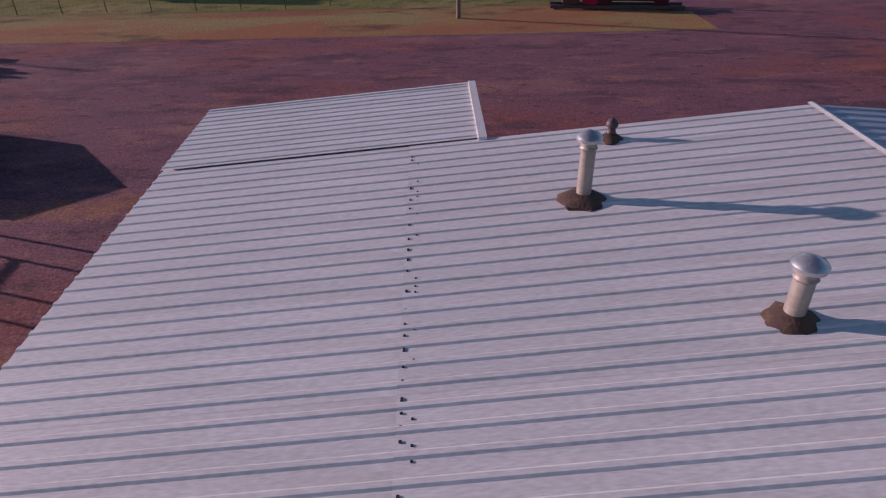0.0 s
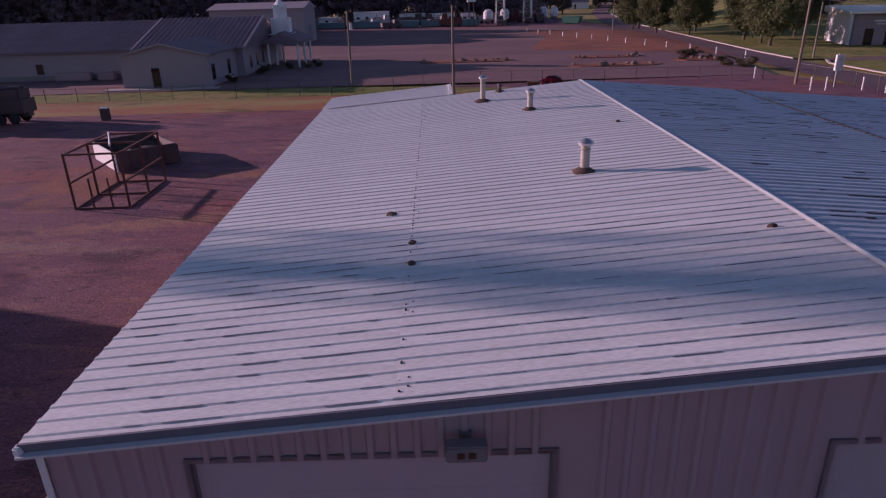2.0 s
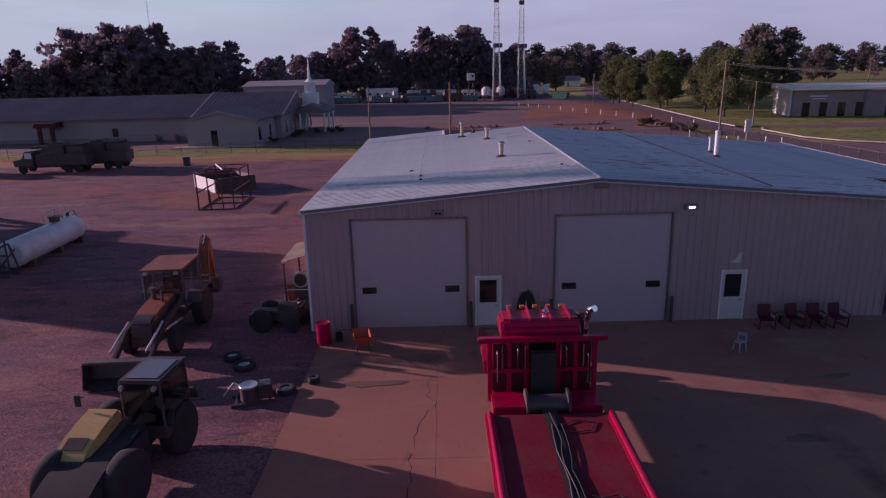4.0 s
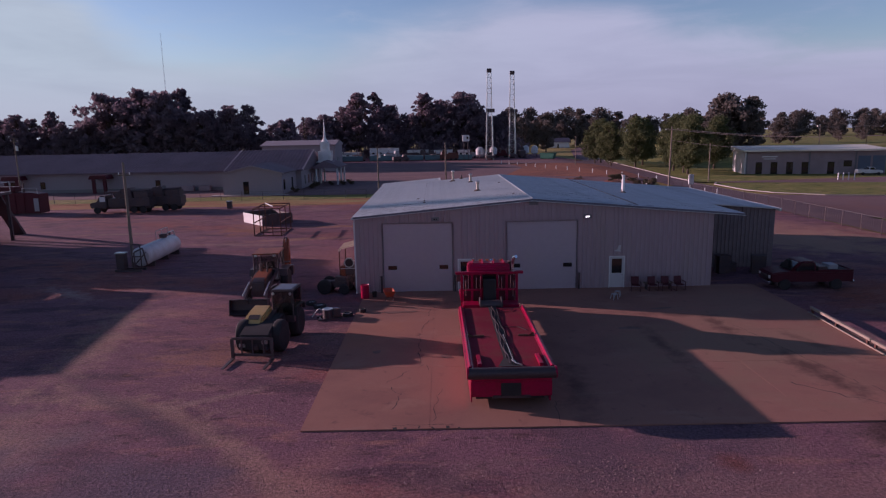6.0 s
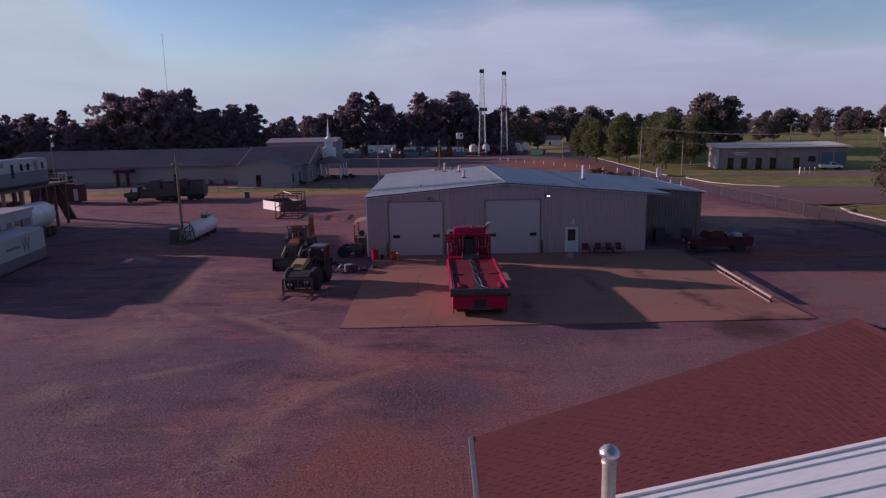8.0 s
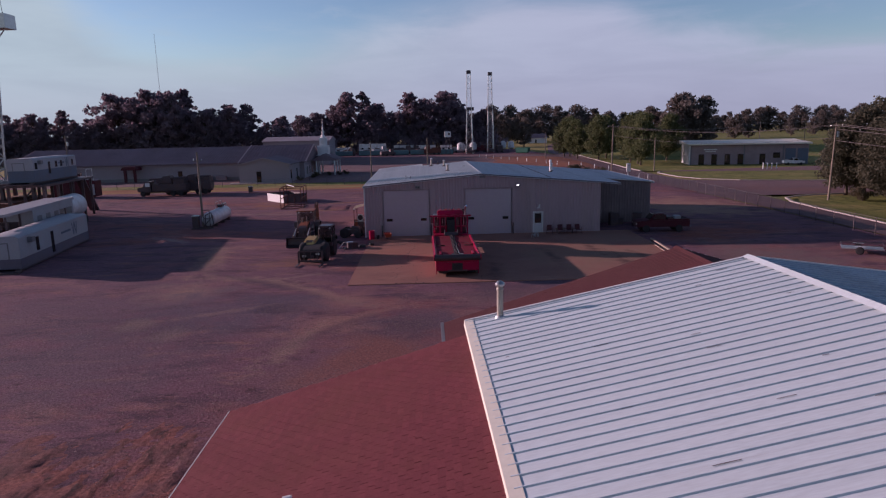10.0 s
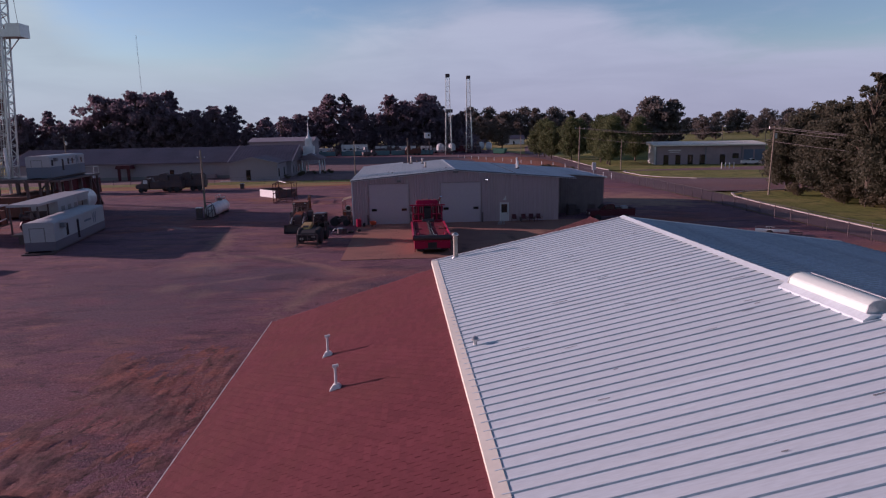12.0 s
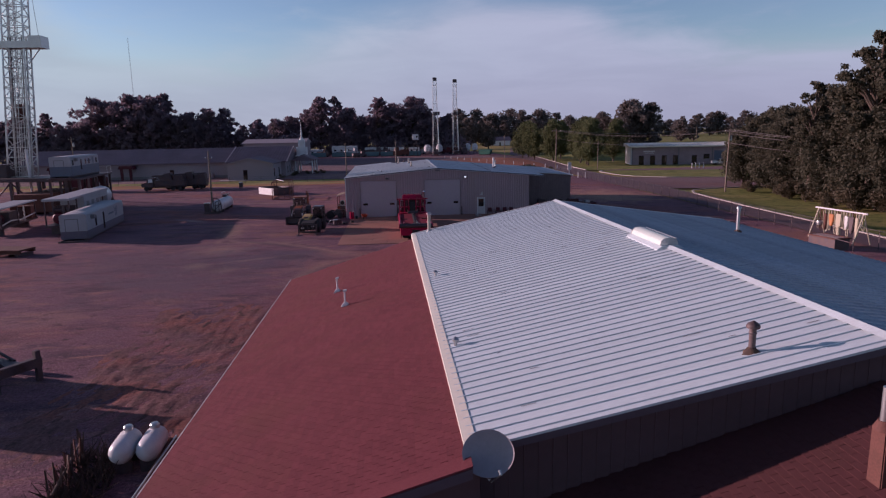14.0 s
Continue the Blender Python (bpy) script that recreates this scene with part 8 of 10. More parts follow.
part("substructure_brace", Shape().path([(-4.2, -4.6, 0.2), (0, -4.6, 4.5), (4.2, -4.6, 0.2), (8.2, -4.6, 4.5)], 0.12), m_dark_steel, rig)
part("drawworks", Shape().box(-3.6, -1.8, -2, 2, 5.1, 7.2), m_dark_steel, rig, bevel=0.1)
part("stand_pipe", Shape().tube((1.4, -1.6, 1.0), (1.2, -1.5, 9.5), 0.2), m_white, rig, "white standpipe", smooth=True)
part("travelling_block", Shape().box(0.0, 0.9, -0.5, 0.5, 14, 16.5), m_rust, rig, bevel=0.05)
for i in range(12):
    x, y = (-1.5 if i < 5 else 0.35) + 0.17 * (i % 5 if i < 5 else i - 5), -0.5 - 0.12 * (i % 2)
    part("racked_pipe", Shape().tube((x, y, 5.2), (x + MAST_LEAN * 21, y, 26.5), 0.07, seg=6), m_galv if i % 3 else m_dark_steel, rig)
part("hoist_lines", Shape().tube((0.3, 0, 16.5), (2.3, 0, 42), 0.03, seg=4).tube((0.7, 0, 16.5), (2.7, 0, 42), 0.03, seg=4), m_wire, rig)
part("escape_line", Shape().tube((4.6, 0, 26.6), (3.6, 0.3, 43.0), 0.03, seg=4), m_wire, rig)
dog = skid_house(-44.8, 13.5, 9, 13.0, 2.9, 0.3, 1.7, 3.15, "white and blue-grey doghouse on rig steelwork", "rig_doghouse", openings=(0.06, 0.34, 0.5, 0.62, 0.9))
dog.matrix_basis = pose(-41.6, 11.8, 5.35, 0, 0, 8)
sup = thing("doghouse_stand", "dark steel stand under a doghouse", "steel stand", pose(-41.6, 11.8, 0, 0, 0, 8))
part("deck", Shape().box(-1.9, 2.6, -0.5, 15.5, 5.1, 5.35), m_dark_steel, sup)
for x in (-1.6, 2.3):
    for y in (0, 4, 8, 12, 15):
        part("leg", Shape().box(x - 0.14, x + 0.14, y - 0.14, y + 0.14, 0, 5.1), m_dark_steel, sup)
part("rail", Shape().path([(2.5, 13.2, 5.3), (2.5, 13.2, 6.4), (2.5, 15.4, 6.4), (2.5, 15.4, 5.3)], 0.04).path([(-1.8, 15.4, 5.3), (-1.8, 15.4, 6.4), (2.5, 15.4, 6.4)], 0.04), m_galv, sup)
part("stairs", Shape().prism([(15.5, 5.1), (15.5, 4.8), (19.5, 0), (20, 0)], "x", 0.2, 1.4), m_dark_steel, sup)
mudt = thing("mud_tank", "dark red mud tank under the rig steelwork", "tank", pose(-46.5, 20, 0, 0, 0, 8))
part("shell", Shape().box(-4.0, 1.0, -6, 6, 0.3, 3.0), m_rust, mudt, bevel=0.05)
for y in (-5, -2.5, 0, 2.5, 5):
    part("rib", Shape().box(1.0, 1.08, y - 0.08, y + 0.08, 0.3, 3.0), m_rust, mudt)
part("skid", Shape().box(-3.8, -3.5, -6, 6, 0, 0.3).box(0.5, 0.8, -6, 6, 0, 0.3), m_dark_steel, mudt)

# low things at the yard's west edge
fl = thing("flatbed_float", "low dark red steel float lying on the yard", "steel float", pose(-31.5, -20.6, 0, 0, 0, 78))
part("deck", Shape().box(-1.1, 1.1, -2.4, 2.4, 0.55, 0.7), m_rust, fl, bevel=0.02)
part("rails", Shape().box(-1.0, -0.8, -2.4, 2.4, 0.3, 0.55).box(0.8, 1.0, -2.4, 2.4, 0.3, 0.55), m_rust, fl)
for y in (-2.0, 2.0):
    part("foot", Shape().box(-1.0, 1.0, y - 0.15, y + 0.15, 0, 0.3), m_dark_steel, fl)
mc = thing("drill_carrier", "dark steel drill carrier frame on the yard", "machine", pose(-12.6, -54.9, 0, 0, 0, 60))
part("beam", Shape().box(-0.35, 0.35, -2.4, 2.2, 0.75, 1.1), m_dark_steel, mc, bevel=0.03)
part("cross_beam", Shape().box(-1.1, 1.1, -2.4, -2.1, 0.7, 1.15), m_dark_steel, mc, bevel=0.03)
for x in (-0.95, 0.95):
    part("leg", Shape().box(x - 0.12, x + 0.12, -2.36, -2.12, 0, 1.5), m_dark_steel, mc, bevel=0.02)
for sx in (-1, 1):
    wheel(mc, sx * 0.9, 1.4, 0.5, 0.5, 0.34, m_dark_steel)
# Unseen house, added and sized to cast the shadow beside the office.
part("cabin", Shape().box(-4.3, -1.2, -1.9, 1.7, 0.0, 2.9).box(-1.2, 1.1, -1.9, 1.9, 0.0, 2.0), m_dark_steel, mc, "unseen machine house added to cast a shadow", at=pose(-1.72, 3.97, 0, 0, 0, 22))
part("upper_frame", Shape().path([(-0.3, -1.6, 1.1), (-0.3, 1.8, 1.9), (0.3, 1.8, 1.9), (0.3, -1.6, 1.1)], 0.07), m_dark_steel, mc)
part("lamp", Shape().tube((0.38, -1.6, 0.95), (0.45, -1.6, 0.95), 0.09), m_white, mc)
# stakes, boards and brush beside the tanks
rnd = random.Random(31)
fen = thing("stake_row", "row of rough dark stakes and boards holding brush", "stakes", pose(-4.3, -64.6, 0, 0, 0, 11))
for i in range(17):
    y, h = -1.9 + i * 0.22 + rnd.uniform(-0.06, 0.06), rnd.uniform(0.7, 1.35)
    w = rnd.uniform(0.03, 0.08)
    part("stake", Shape().add([(-w, -0.03, 0), (w, -0.03, 0), (w, 0.03, 0), (-w, 0.03, 0), (-w * 0.7, -0.02, h), (w * 0.5, -0.02, h * 0.94), (w * 0.5, 0.02, h * 0.94), (-w * 0.7, 0.02, h)],
                              [(3, 2, 1, 0), (4, 5, 6, 7), (0, 1, 5, 4), (1, 2, 6, 5), (2, 3, 7, 6), (3, 0, 4, 7)]), rnd.choice((m_dirt_pile, m_rust, m_wood_dark)), fen, at=pose(rnd.uniform(-0.12, 0.12), y, 0, rnd.uniform(-9, 9), rnd.uniform(-12, 12), rnd.uniform(50, 130)))
part("rail", Shape().tube((0.05, -1.9, 0.55), (0.0, 1.8, 0.62), 0.04), m_wood_dark, fen, smooth=True)
s = Shape()
for i in range(520):
    x, y = rnd.uniform(-0.9, 0.75), rnd.uniform(-2.4, 2.0)
    h = rnd.uniform(0.15, 0.8)
    dx, dy = rnd.uniform(-0.6, 0.6), rnd.uniform(-0.6, 0.6)
    s.tube((x, y, 0), (x + dx, y + dy, h), rnd.uniform(0.012, 0.04), 0.008, 4, caps=False)
solid("brush_pile", s, m_dirt_pile, "heap of dry brush and sticks beside tanks", "brush pile", "stuff", at=pose(-3.6, -64.9, 0, 0, 0, 8))

# ---- pipe rack east of the office ----
rk = thing("sling_rack", "rusty pipe rack hung with slings and tools", "tool rack", pose(49.5, -26.2, ground_z(49.5, -26), 0, 0, -82))
part("top_beam", Shape().tube((-3.1, 0, 2.95), (3.1, 0, 2.95), 0.08), m_white, rk, "pale top pipe", smooth=True)
for x in (-2.7, 2.7):
    part("leg", Shape().tube((x, -1.0, 0), (x, 0, 2.85), 0.065), m_beige, rk, smooth=True)
    part("leg", Shape().tube((x, 1.0, 0), (x, 0, 2.85), 0.065), m_beige, rk, smooth=True)
rnd = random.Random(5)
for i in range(16):
    x = -2.7 + i * 0.36
    l = rnd.uniform(1.2, 2.3)
    part("sling", Shape().path([(x - 0.12, 0.05, 2.85), (x - 0.1, 0.05, 2.85 - l), (x, 0.05, 2.75 - l), (x + 0.1, 0.05, 2.85 - l), (x + 0.12, 0.05, 2.85)], 0.042, 5), rnd.choice([m_galv, m_beige, m_wood, m_beige, m_rust]), rk)
part("hanging_bucket", Shape().lathe((-2.5, 0, 1.2), (0, 0, 1), [(0, 0.02), (0.02, 0.25), (0.4, 0.32), (0.45, 0.3), (0.45, 0.02)], 14), m_galv, rk, smooth=True)
part("canvas_bundle", Shape().prism([(-0.45, 2.6), (0.3, 2.6), (0.25, 1.5), (0.05, 1.3), (0.1, 0.5), (-0.2, 0.5), (-0.22, 1.3), (-0.42, 1.5)], "y", -0.14, 0.2), m_beige, rk, "tan canvas bundle", bevel=0.06)
for x, w, lo, mt in ((-1.0, 0.3, 1.3, m_orange), (-1.75, 0.16, 0.8, m_rust), (0.85, 0.26, 1.2, m_galv), (1.45, 0.3, 0.9, m_dark_steel), (2.05, 0.2, 0.7, m_beige)):
    part("pipe_elevator", Shape().prism([(x - w, 2.5), (x + w, 2.45), (x + w * 0.8, lo + 0.5), (x + w * 0.3, lo), (x - w * 0.4, lo), (x - w * 0.9, lo + 0.6)], "y", -0.12, 0.14), mt, rk, "hanging steel handling tool", bevel=0.05)
    part("hanger_link", Shape().tube((x, 0, 2.45), (x, 0, 2.9), 0.03), m_dark_steel, rk)
ra = thing("rod_box", "dark open steel rod box under a rack", "steel box", pose(46.0, -29.8, 0, 0, 0, -80))
part("shell", Shape().box(-1.5, 1.5, -0.8, 0.8, 0, 1.0), m_dark_steel, ra, bevel=0.03)
part("rim", Shape().box(-1.6, 1.6, -0.9, -0.75, 1.0, 1.1).box(-1.6, 1.6, 0.75, 0.9, 1.0, 1.1).box(-1.6, -1.45, -0.75, 0.75, 1.0, 1.1).box(1.45, 1.6, -0.75, 0.75, 1.0, 1.1), m_rust, ra)
part("stored_rods", Shape().tube((-1.4, -0.4, 1.06), (1.4, -0.3, 1.06), 0.07).tube((-1.4, 0.0, 1.06), (1.4, 0.05, 1.06), 0.07).tube((-1.4, 0.4, 1.06), (1.4, 0.35, 1.06), 0.07), m_dark_steel, ra, "dark rods", smooth=True)
part("hand_rail", Shape().path([(1.7, -1.0, 0), (1.7, -1.0, 1.15), (3.6, -1.0, 1.0), (3.6, -1.0, 0)], 0.035), m_dark_steel, ra)
ut = thing("utility_trailer", "small low utility trailer on the yard", "trailer", pose(42.6, -14.0, 0.0, 0, 0, 60))
part("bed", Shape().box(-0.8, 0.8, -1.5, 1.5, 0.42, 0.5), m_galv, ut, bevel=0.01)
part("rail", Shape().path([(-0.8, -1.5, 0.75), (0.8, -1.5, 0.75), (0.8, 1.5, 0.75), (-0.8, 1.5, 0.75), (-0.8, -1.5, 0.75)], 0.03), m_dark_steel, ut)
for sx in (-1, 1):
    wheel(ut, sx * 0.95, 0.2, 0.32, 0.32, 0.2, m_white)
    part("fender", Shape().box(sx * 0.95 - 0.12, sx * 0.95 + 0.12, -0.2, 0.6, 0.66, 0.7), m_white, ut)
part("tongue", Shape().tube((-0.5, -1.5, 0.42), (0, -2.7, 0.4), 0.04).tube((0.5, -1.5, 0.42), (0, -2.7, 0.4), 0.04).tube((0, -2.6, 0.4), (0, -2.6, 0), 0.03), m_dark_steel, ut)


# ---- fences ----
def chain_fence(pts, h, label, step=3.0, post_r=0.035):
    f = thing("chain_link_fence", label, "fence")
    s = Shape()
    for (x0, y0), (x1, y1) in zip(pts, pts[1:]):
        n = max(1, round(math.dist((x0, y0), (x1, y1)) / step))
        for i in range(n + 1):
            x, y = x0 + (x1 - x0) * i / n, y0 + (y1 - y0) * i / n
            z = ground_z(x, y)
            if i < n or (x1, y1) == pts[-1]:
                part("post", Shape().tube((x, y, z), (x, y, z + h + 0.05), post_r, seg=6), m_dark_steel, f)
            if i < n:
                xn, yn = x0 + (x1 - x0) * (i + 1) / n, y0 + (y1 - y0) * (i + 1) / n
                zn = ground_z(xn, yn)
                s.tube((x, y, z + h), (xn, yn, zn + h), 0.02, seg=4, caps=False)
                m = 9
                for k in range(m):
                    a, b = k / m, (k + 1) / m
                    P0 = lambda u, v: (x + (xn - x) * u, y + (yn - y) * u, z + (zn - z) * u + h * v)
                    s.tube(P0(a, 0.02), P0(b, 0.98), 0.004, seg=3, caps=False)
                    s.tube(P0(a, 0.98), P0(b, 0.02), 0.004, seg=3, caps=False)
    part("wire_mesh", s, m_fence, f, "diamond wire mesh")
    return f


chain_fence([(50.0, -60), (49.6, -12), (49.8, 14), (50.0, 40), (48.5, 58), (46.5, 70)], 1.7, "dark chain-link fence along a street", 3.2)
chain_fence([(46.5, 70), (10, 72), (-7, 66.5), (-60, 66), (-110, 66)], 1.5, "chain-link fence along a grass verge", 3.6)

# ---- the church ----
ch = thing("church", "long pale metal church with a grey ribbed roof and white steeple", "church", pose(0, 0, 0))
CZ = 4.1
part("hall_wall", Shape().box(-91.5, -37.8, 88.5, 112, 0, CZ), m_church, ch, "pale siding wall")
part("hall_base", Shape().box(-91.5, -37.8, 88.42, 88.5, 0, 0.7), m_trim_dark, ch, "darker wainscot band")
part("hall_roof", Shape().prism([(87.6, CZ - 0.05), (100, CZ + 3.4), (112.6, CZ - 0.05), (112.6, CZ - 0.3), (87.6, CZ - 0.3)], "x", -92.2, -37.7), m_church_roof, ch, "grey ribbed metal roof")
s = Shape()
sl = math.hypot(12.4, 3.45)
s.m = Matrix.Translation((-37.7, 87.6, CZ - 0.04)) @ Matrix.Rotation(radians(90), 4, "Z") @ Matrix.Rotation(-math.atan2(3.45, 12.4), 4, "Y")
ribbed(s, sl, 0, 54.5, 0.61, 0.06, 0.14)
part("roof_ribs", s, m_church_roof, ch)
part("nave_wall", Shape().box(-37.6, -22.6, 88.0, 111, 0, CZ), m_church, ch)
part("nave_gable", Shape().prism([(88.0, CZ), (111, CZ), (99.6, CZ + 3.5)], "x", -22.9, -22.6), m_church, ch, "pale end gable")
part("nave_roof", Shape().prism([(87.0, CZ - 0.1), (99.6, CZ + 3.55), (112.2, CZ - 0.1), (112.2, CZ - 0.35), (87.0, CZ - 0.35)], "x", -37.7, -22.1), m_church_roof, ch)
s = Shape()
s.m = Matrix.Translation((-22.1, 87.0, CZ - 0.08)) @ Matrix.Rotation(radians(90), 4, "Z") @ Matrix.Rotation(-math.atan2(3.65, 12.6), 4, "Y")
ribbed(s, math.hypot(12.6, 3.65), 0, 15.6, 0.75, 0.12, 0.22)
part("roof_ribs", s, m_church_roof, ch, "standing roof ribs")
part("nave_rake", Shape().prism([(86.9, CZ - 0.35), (99.6, CZ + 3.4), (99.6, CZ + 3.72), (86.9, CZ - 0.02)], "x", -37.95, -37.65), m_church, ch, "pale rake trim")
part("nave_rake", Shape().prism([(86.9, CZ - 0.35), (99.6, CZ + 3.4), (99.6, CZ + 3.72), (86.9, CZ - 0.02)], "x", -22.15, -21.95), m_church, ch, "pale rake trim")
part("gable_wall", Shape().prism([(-34.7, 0), (-23.7, 0), (-23.7, CZ - 0.15), (-29.3, CZ + 1.15), (-34.7, CZ - 0.15)], "y", 76.4, 88.0), m_church, ch, "pale gable wing")
part("gable_roof", Shape().prism([(-35.2, CZ - 0.27), (-29.3, CZ + 1.18), (-23.2, CZ - 0.27), (-23.2, CZ - 0.07), (-29.3, CZ + 1.38), (-35.2, CZ - 0.07)], "y", 76.0, 91.5), m_church_roof, ch)
part("gable_trim", Shape().prism([(-35.2, CZ - 0.3), (-29.3, CZ + 1.15), (-23.2, CZ - 0.3), (-23.2, CZ - 0.06), (-29.3, CZ + 1.4), (-35.2, CZ - 0.06)], "y", 75.95, 76.02), m_church, ch, "pale gable trim")
part("door", Shape().box(-30.9, -29.9, 76.34, 76.4, 0.1, 2.5), m_glass, ch, "dark narrow door")
part("entry_slab", Shape().box(-36.5, -22.5, 74.6, 76.3, 0, 0.14), m_kerb, ch)
for y in (78.0, 84.5):
    part("window", Shape().box(-23.7, -23.64, y - 0.55, y + 0.55, 0.8, 2.7), m_glass, ch)
for y in (91.5, 95.0, 98.5):
    part("window", Shape().box(-22.6, -22.54, y - 0.5, y + 0.5, 0.8, 2.6), m_glass, ch)
for x in (-81.5, -75.5, -52.0):
    part("window", Shape().box(x - 0.5, x + 0.5, 88.4, 88.44, 0.9, 2.3), m_glass, ch)
# porch and steeple
part("porch_roof", Shape().prism([(-22.2, CZ - 0.5), (-16.2, CZ - 0.5), (-16.2, CZ - 0.2), (-19.4, CZ + 1.2), (-22.2, CZ - 0.2)], "y", 97, 108), m_church_roof, ch)
for x in (-21.4, -16.8):
    for y in (97.5, 102.5, 107.4):
        part("column", Shape().tube((x, y, 0), (x, y, CZ - 0.5), 0.2, seg=10), m_white, ch, "white porch column", smooth=True)
stp = part("steeple_base", Shape().box(-21.6, -18.8, 101.6, 104.4, CZ + 0.8, CZ + 3.1), m_white, ch, "white square steeple base", bevel=0.05)
part("belfry", Shape().box(-21.1, -19.3, 102.1, 103.9, CZ + 3.1, CZ + 5.1), m_white, stp, bevel=0.04)
part("belfry_louvre", Shape().box(-20.6, -19.8, 102.04, 102.1, CZ + 3.5, CZ + 4.8), m_trim, stp)
part("spire", Shape().lathe((-20.2, 103, CZ + 5.1), (0, 0, 1), [(0, 0.85), (0.3, 0.6), (0.8, 0.3), (5.0, 0.03)], 8), m_white, stp, "slim white spire")
part("steeple_skirt", Shape().box(-22.0, -18.4, 101.2, 104.8, CZ + 0.6, CZ + 0.8), m_white, stp)
# hedge blocks and the small shelter on the church's south side
for x, w in ((-47.0, 2.6), (-42.2, 1.2)):
    part("hedge_box", Shape().box(x - w, x + w, 87.2, 88.3, 0, 1.1), m_brick, ch, "dark hedge box by the wall", bevel=0.15)
for x in (-62.5, -80.0):
    sh = thing("entrance_canopy", "dark peaked canopy on posts by a church wall", "canopy", pose(x, 86.4, 0))
    part("roof", Shape().prism([(-1.9, 2.9), (1.9, 2.9), (1.5, 3.7), (-1.5, 3.7)], "y", -1.2, 1.6), m_maroon, sh, bevel=0.03)
    for sx in (-1, 1):
        part("post", Shape().box(sx * 1.1 - 0.3, sx * 1.1 + 0.3, -0.9, -0.5, 0, 2.9), m_maroon, sh)
mh = thing("metal_hall", "low pale metal hall behind a church", "hall", pose(-36.6, 150, 0))
part("wall", Shape().box(-10.8, 10.8, 0, 14, 0, 8.0), m_church, mh)
part("roof", Shape().prism([(-0.6, 7.9), (7, 9.2), (14.6, 7.9), (14.6, 7.7), (-0.6, 7.7)], "x", -11.2, 11.2), m_church, mh)
part("door", Shape().box(10.75, 10.85, 4, 8, 0, 4), m_trim_dark, mh)

# ---- office block north-east ----
OZ = -1.1
of = thing("office_block", "flat-roofed grey brick office with cream fascia", "office", pose(82.4, 120.4, OZ, 0, 0, -12.5))
part("wall", Shape().box(0.4, 31.8, 0.1, 13.6, 0, 5.6), m_brick, of, "grey-brown brick wall")
part("roof_slab", Shape().prism([(-1.0, 5.65), (14.4, 5.65), (14.4, 6.75), (-1.0, 6.05)], "x", -0.6, 32.3), m_cream, of, "cream flat roof fascia", bevel=0.03)
part("soffit", Shape().box(-0.3, 32.0, -0.7, 0.1, 5.55, 5.65), m_trim_dark, of)
# End wall set to white to carry the low sun falling on it.
part("end_wall", Shape().box(0.0, 0.4, 0.1, 13.6, 0, 5.6), m_white, of, "white end wall, brightened as sunlit")
for x in (3.4, 6.9, 10.5, 14.0, 19.8):
    part("door", Shape().box(x - 0.75, x + 0.75, 0.04, 0.1, 0.05, 3.0), m_glass, of, "dark doorway")
part("window", Shape().box(22.6, 24.4, 0.04, 0.1, 1.8, 3.3), m_glass, of)
for x in (27.1, 30.3):
    part("overhead_door", Shape().box(x - 1.35, x + 1.35, 0.04, 0.1, 0.05, 4.4), m_blue_skirt, of, "blue-grey overhead door")
for x in (0.5, 14.9, 25.2):
    part("downpipe", Shape().box(x - 0.15, x + 0.15, -0.08, 0.04, 0, 5.5), m_trim_dark, of)
part("sign_bars", Shape().box(4.0, 7.6, 0.05, 0.09, 4.2, 4.5).box(4.4, 7.2, 0.05, 0.09, 3.7, 3.9), m_trim, of, "pale unreadable sign bars")
pickup(107.5, 110.5, -10, m_white, "white pickup parked before an office")
pickup(124.0, 112.0, 20, m_white, "white pickup parked beside an office")
for i, x in enumerate((92.4, 93.3, 94.3, 95.4)):
    bo = thing("bollard", "pale pipe bollard before an office", "bollard", pose(x, 97.6 - 0.3 * i, ground_z(x, 97)), "office bollards")
    part("pipe", Shape().tube((0, 0, 0), (0, 0, 1.6), 0.12, seg=10), m_white, bo, smooth=True)
    part("cap", Shape().lathe((0, 0, 1.6), (0, 0, 1), [(0, 0.12), (0.06, 0.08), (0.08, 0.01)], 10), m_white, bo, smooth=True)

# ---- along the north lot: bollards, rock beds, shrubs, meter post ----
for i in range(14):
    x, y = 26 + i * 2.0, 176 - i * 6.2
    bo = thing("bollard", "short white road bollard beside clay", "bollard", pose(x, y, ground_z(x, y)), "road bollards")
    part("post", Shape().tube((0, 0, 0), (0, 0, 1.0), 0.1, seg=8), m_white, bo, smooth=True)
    part("cap", Shape().lathe((0, 0, 1.0), (0, 0, 1), [(0, 0.1), (0.05, 0.06), (0.06, 0.01)], 8), m_white, bo, smooth=True)
solid("clay_bank", sheet([(22, 118, 52, 100), (30, 150, 56, 135), (28, 176, 56, 172)], 0.05), m_red_clay, "bare red clay bank beside the street", "clay bank", "structure")
rnd = random.Random(77)


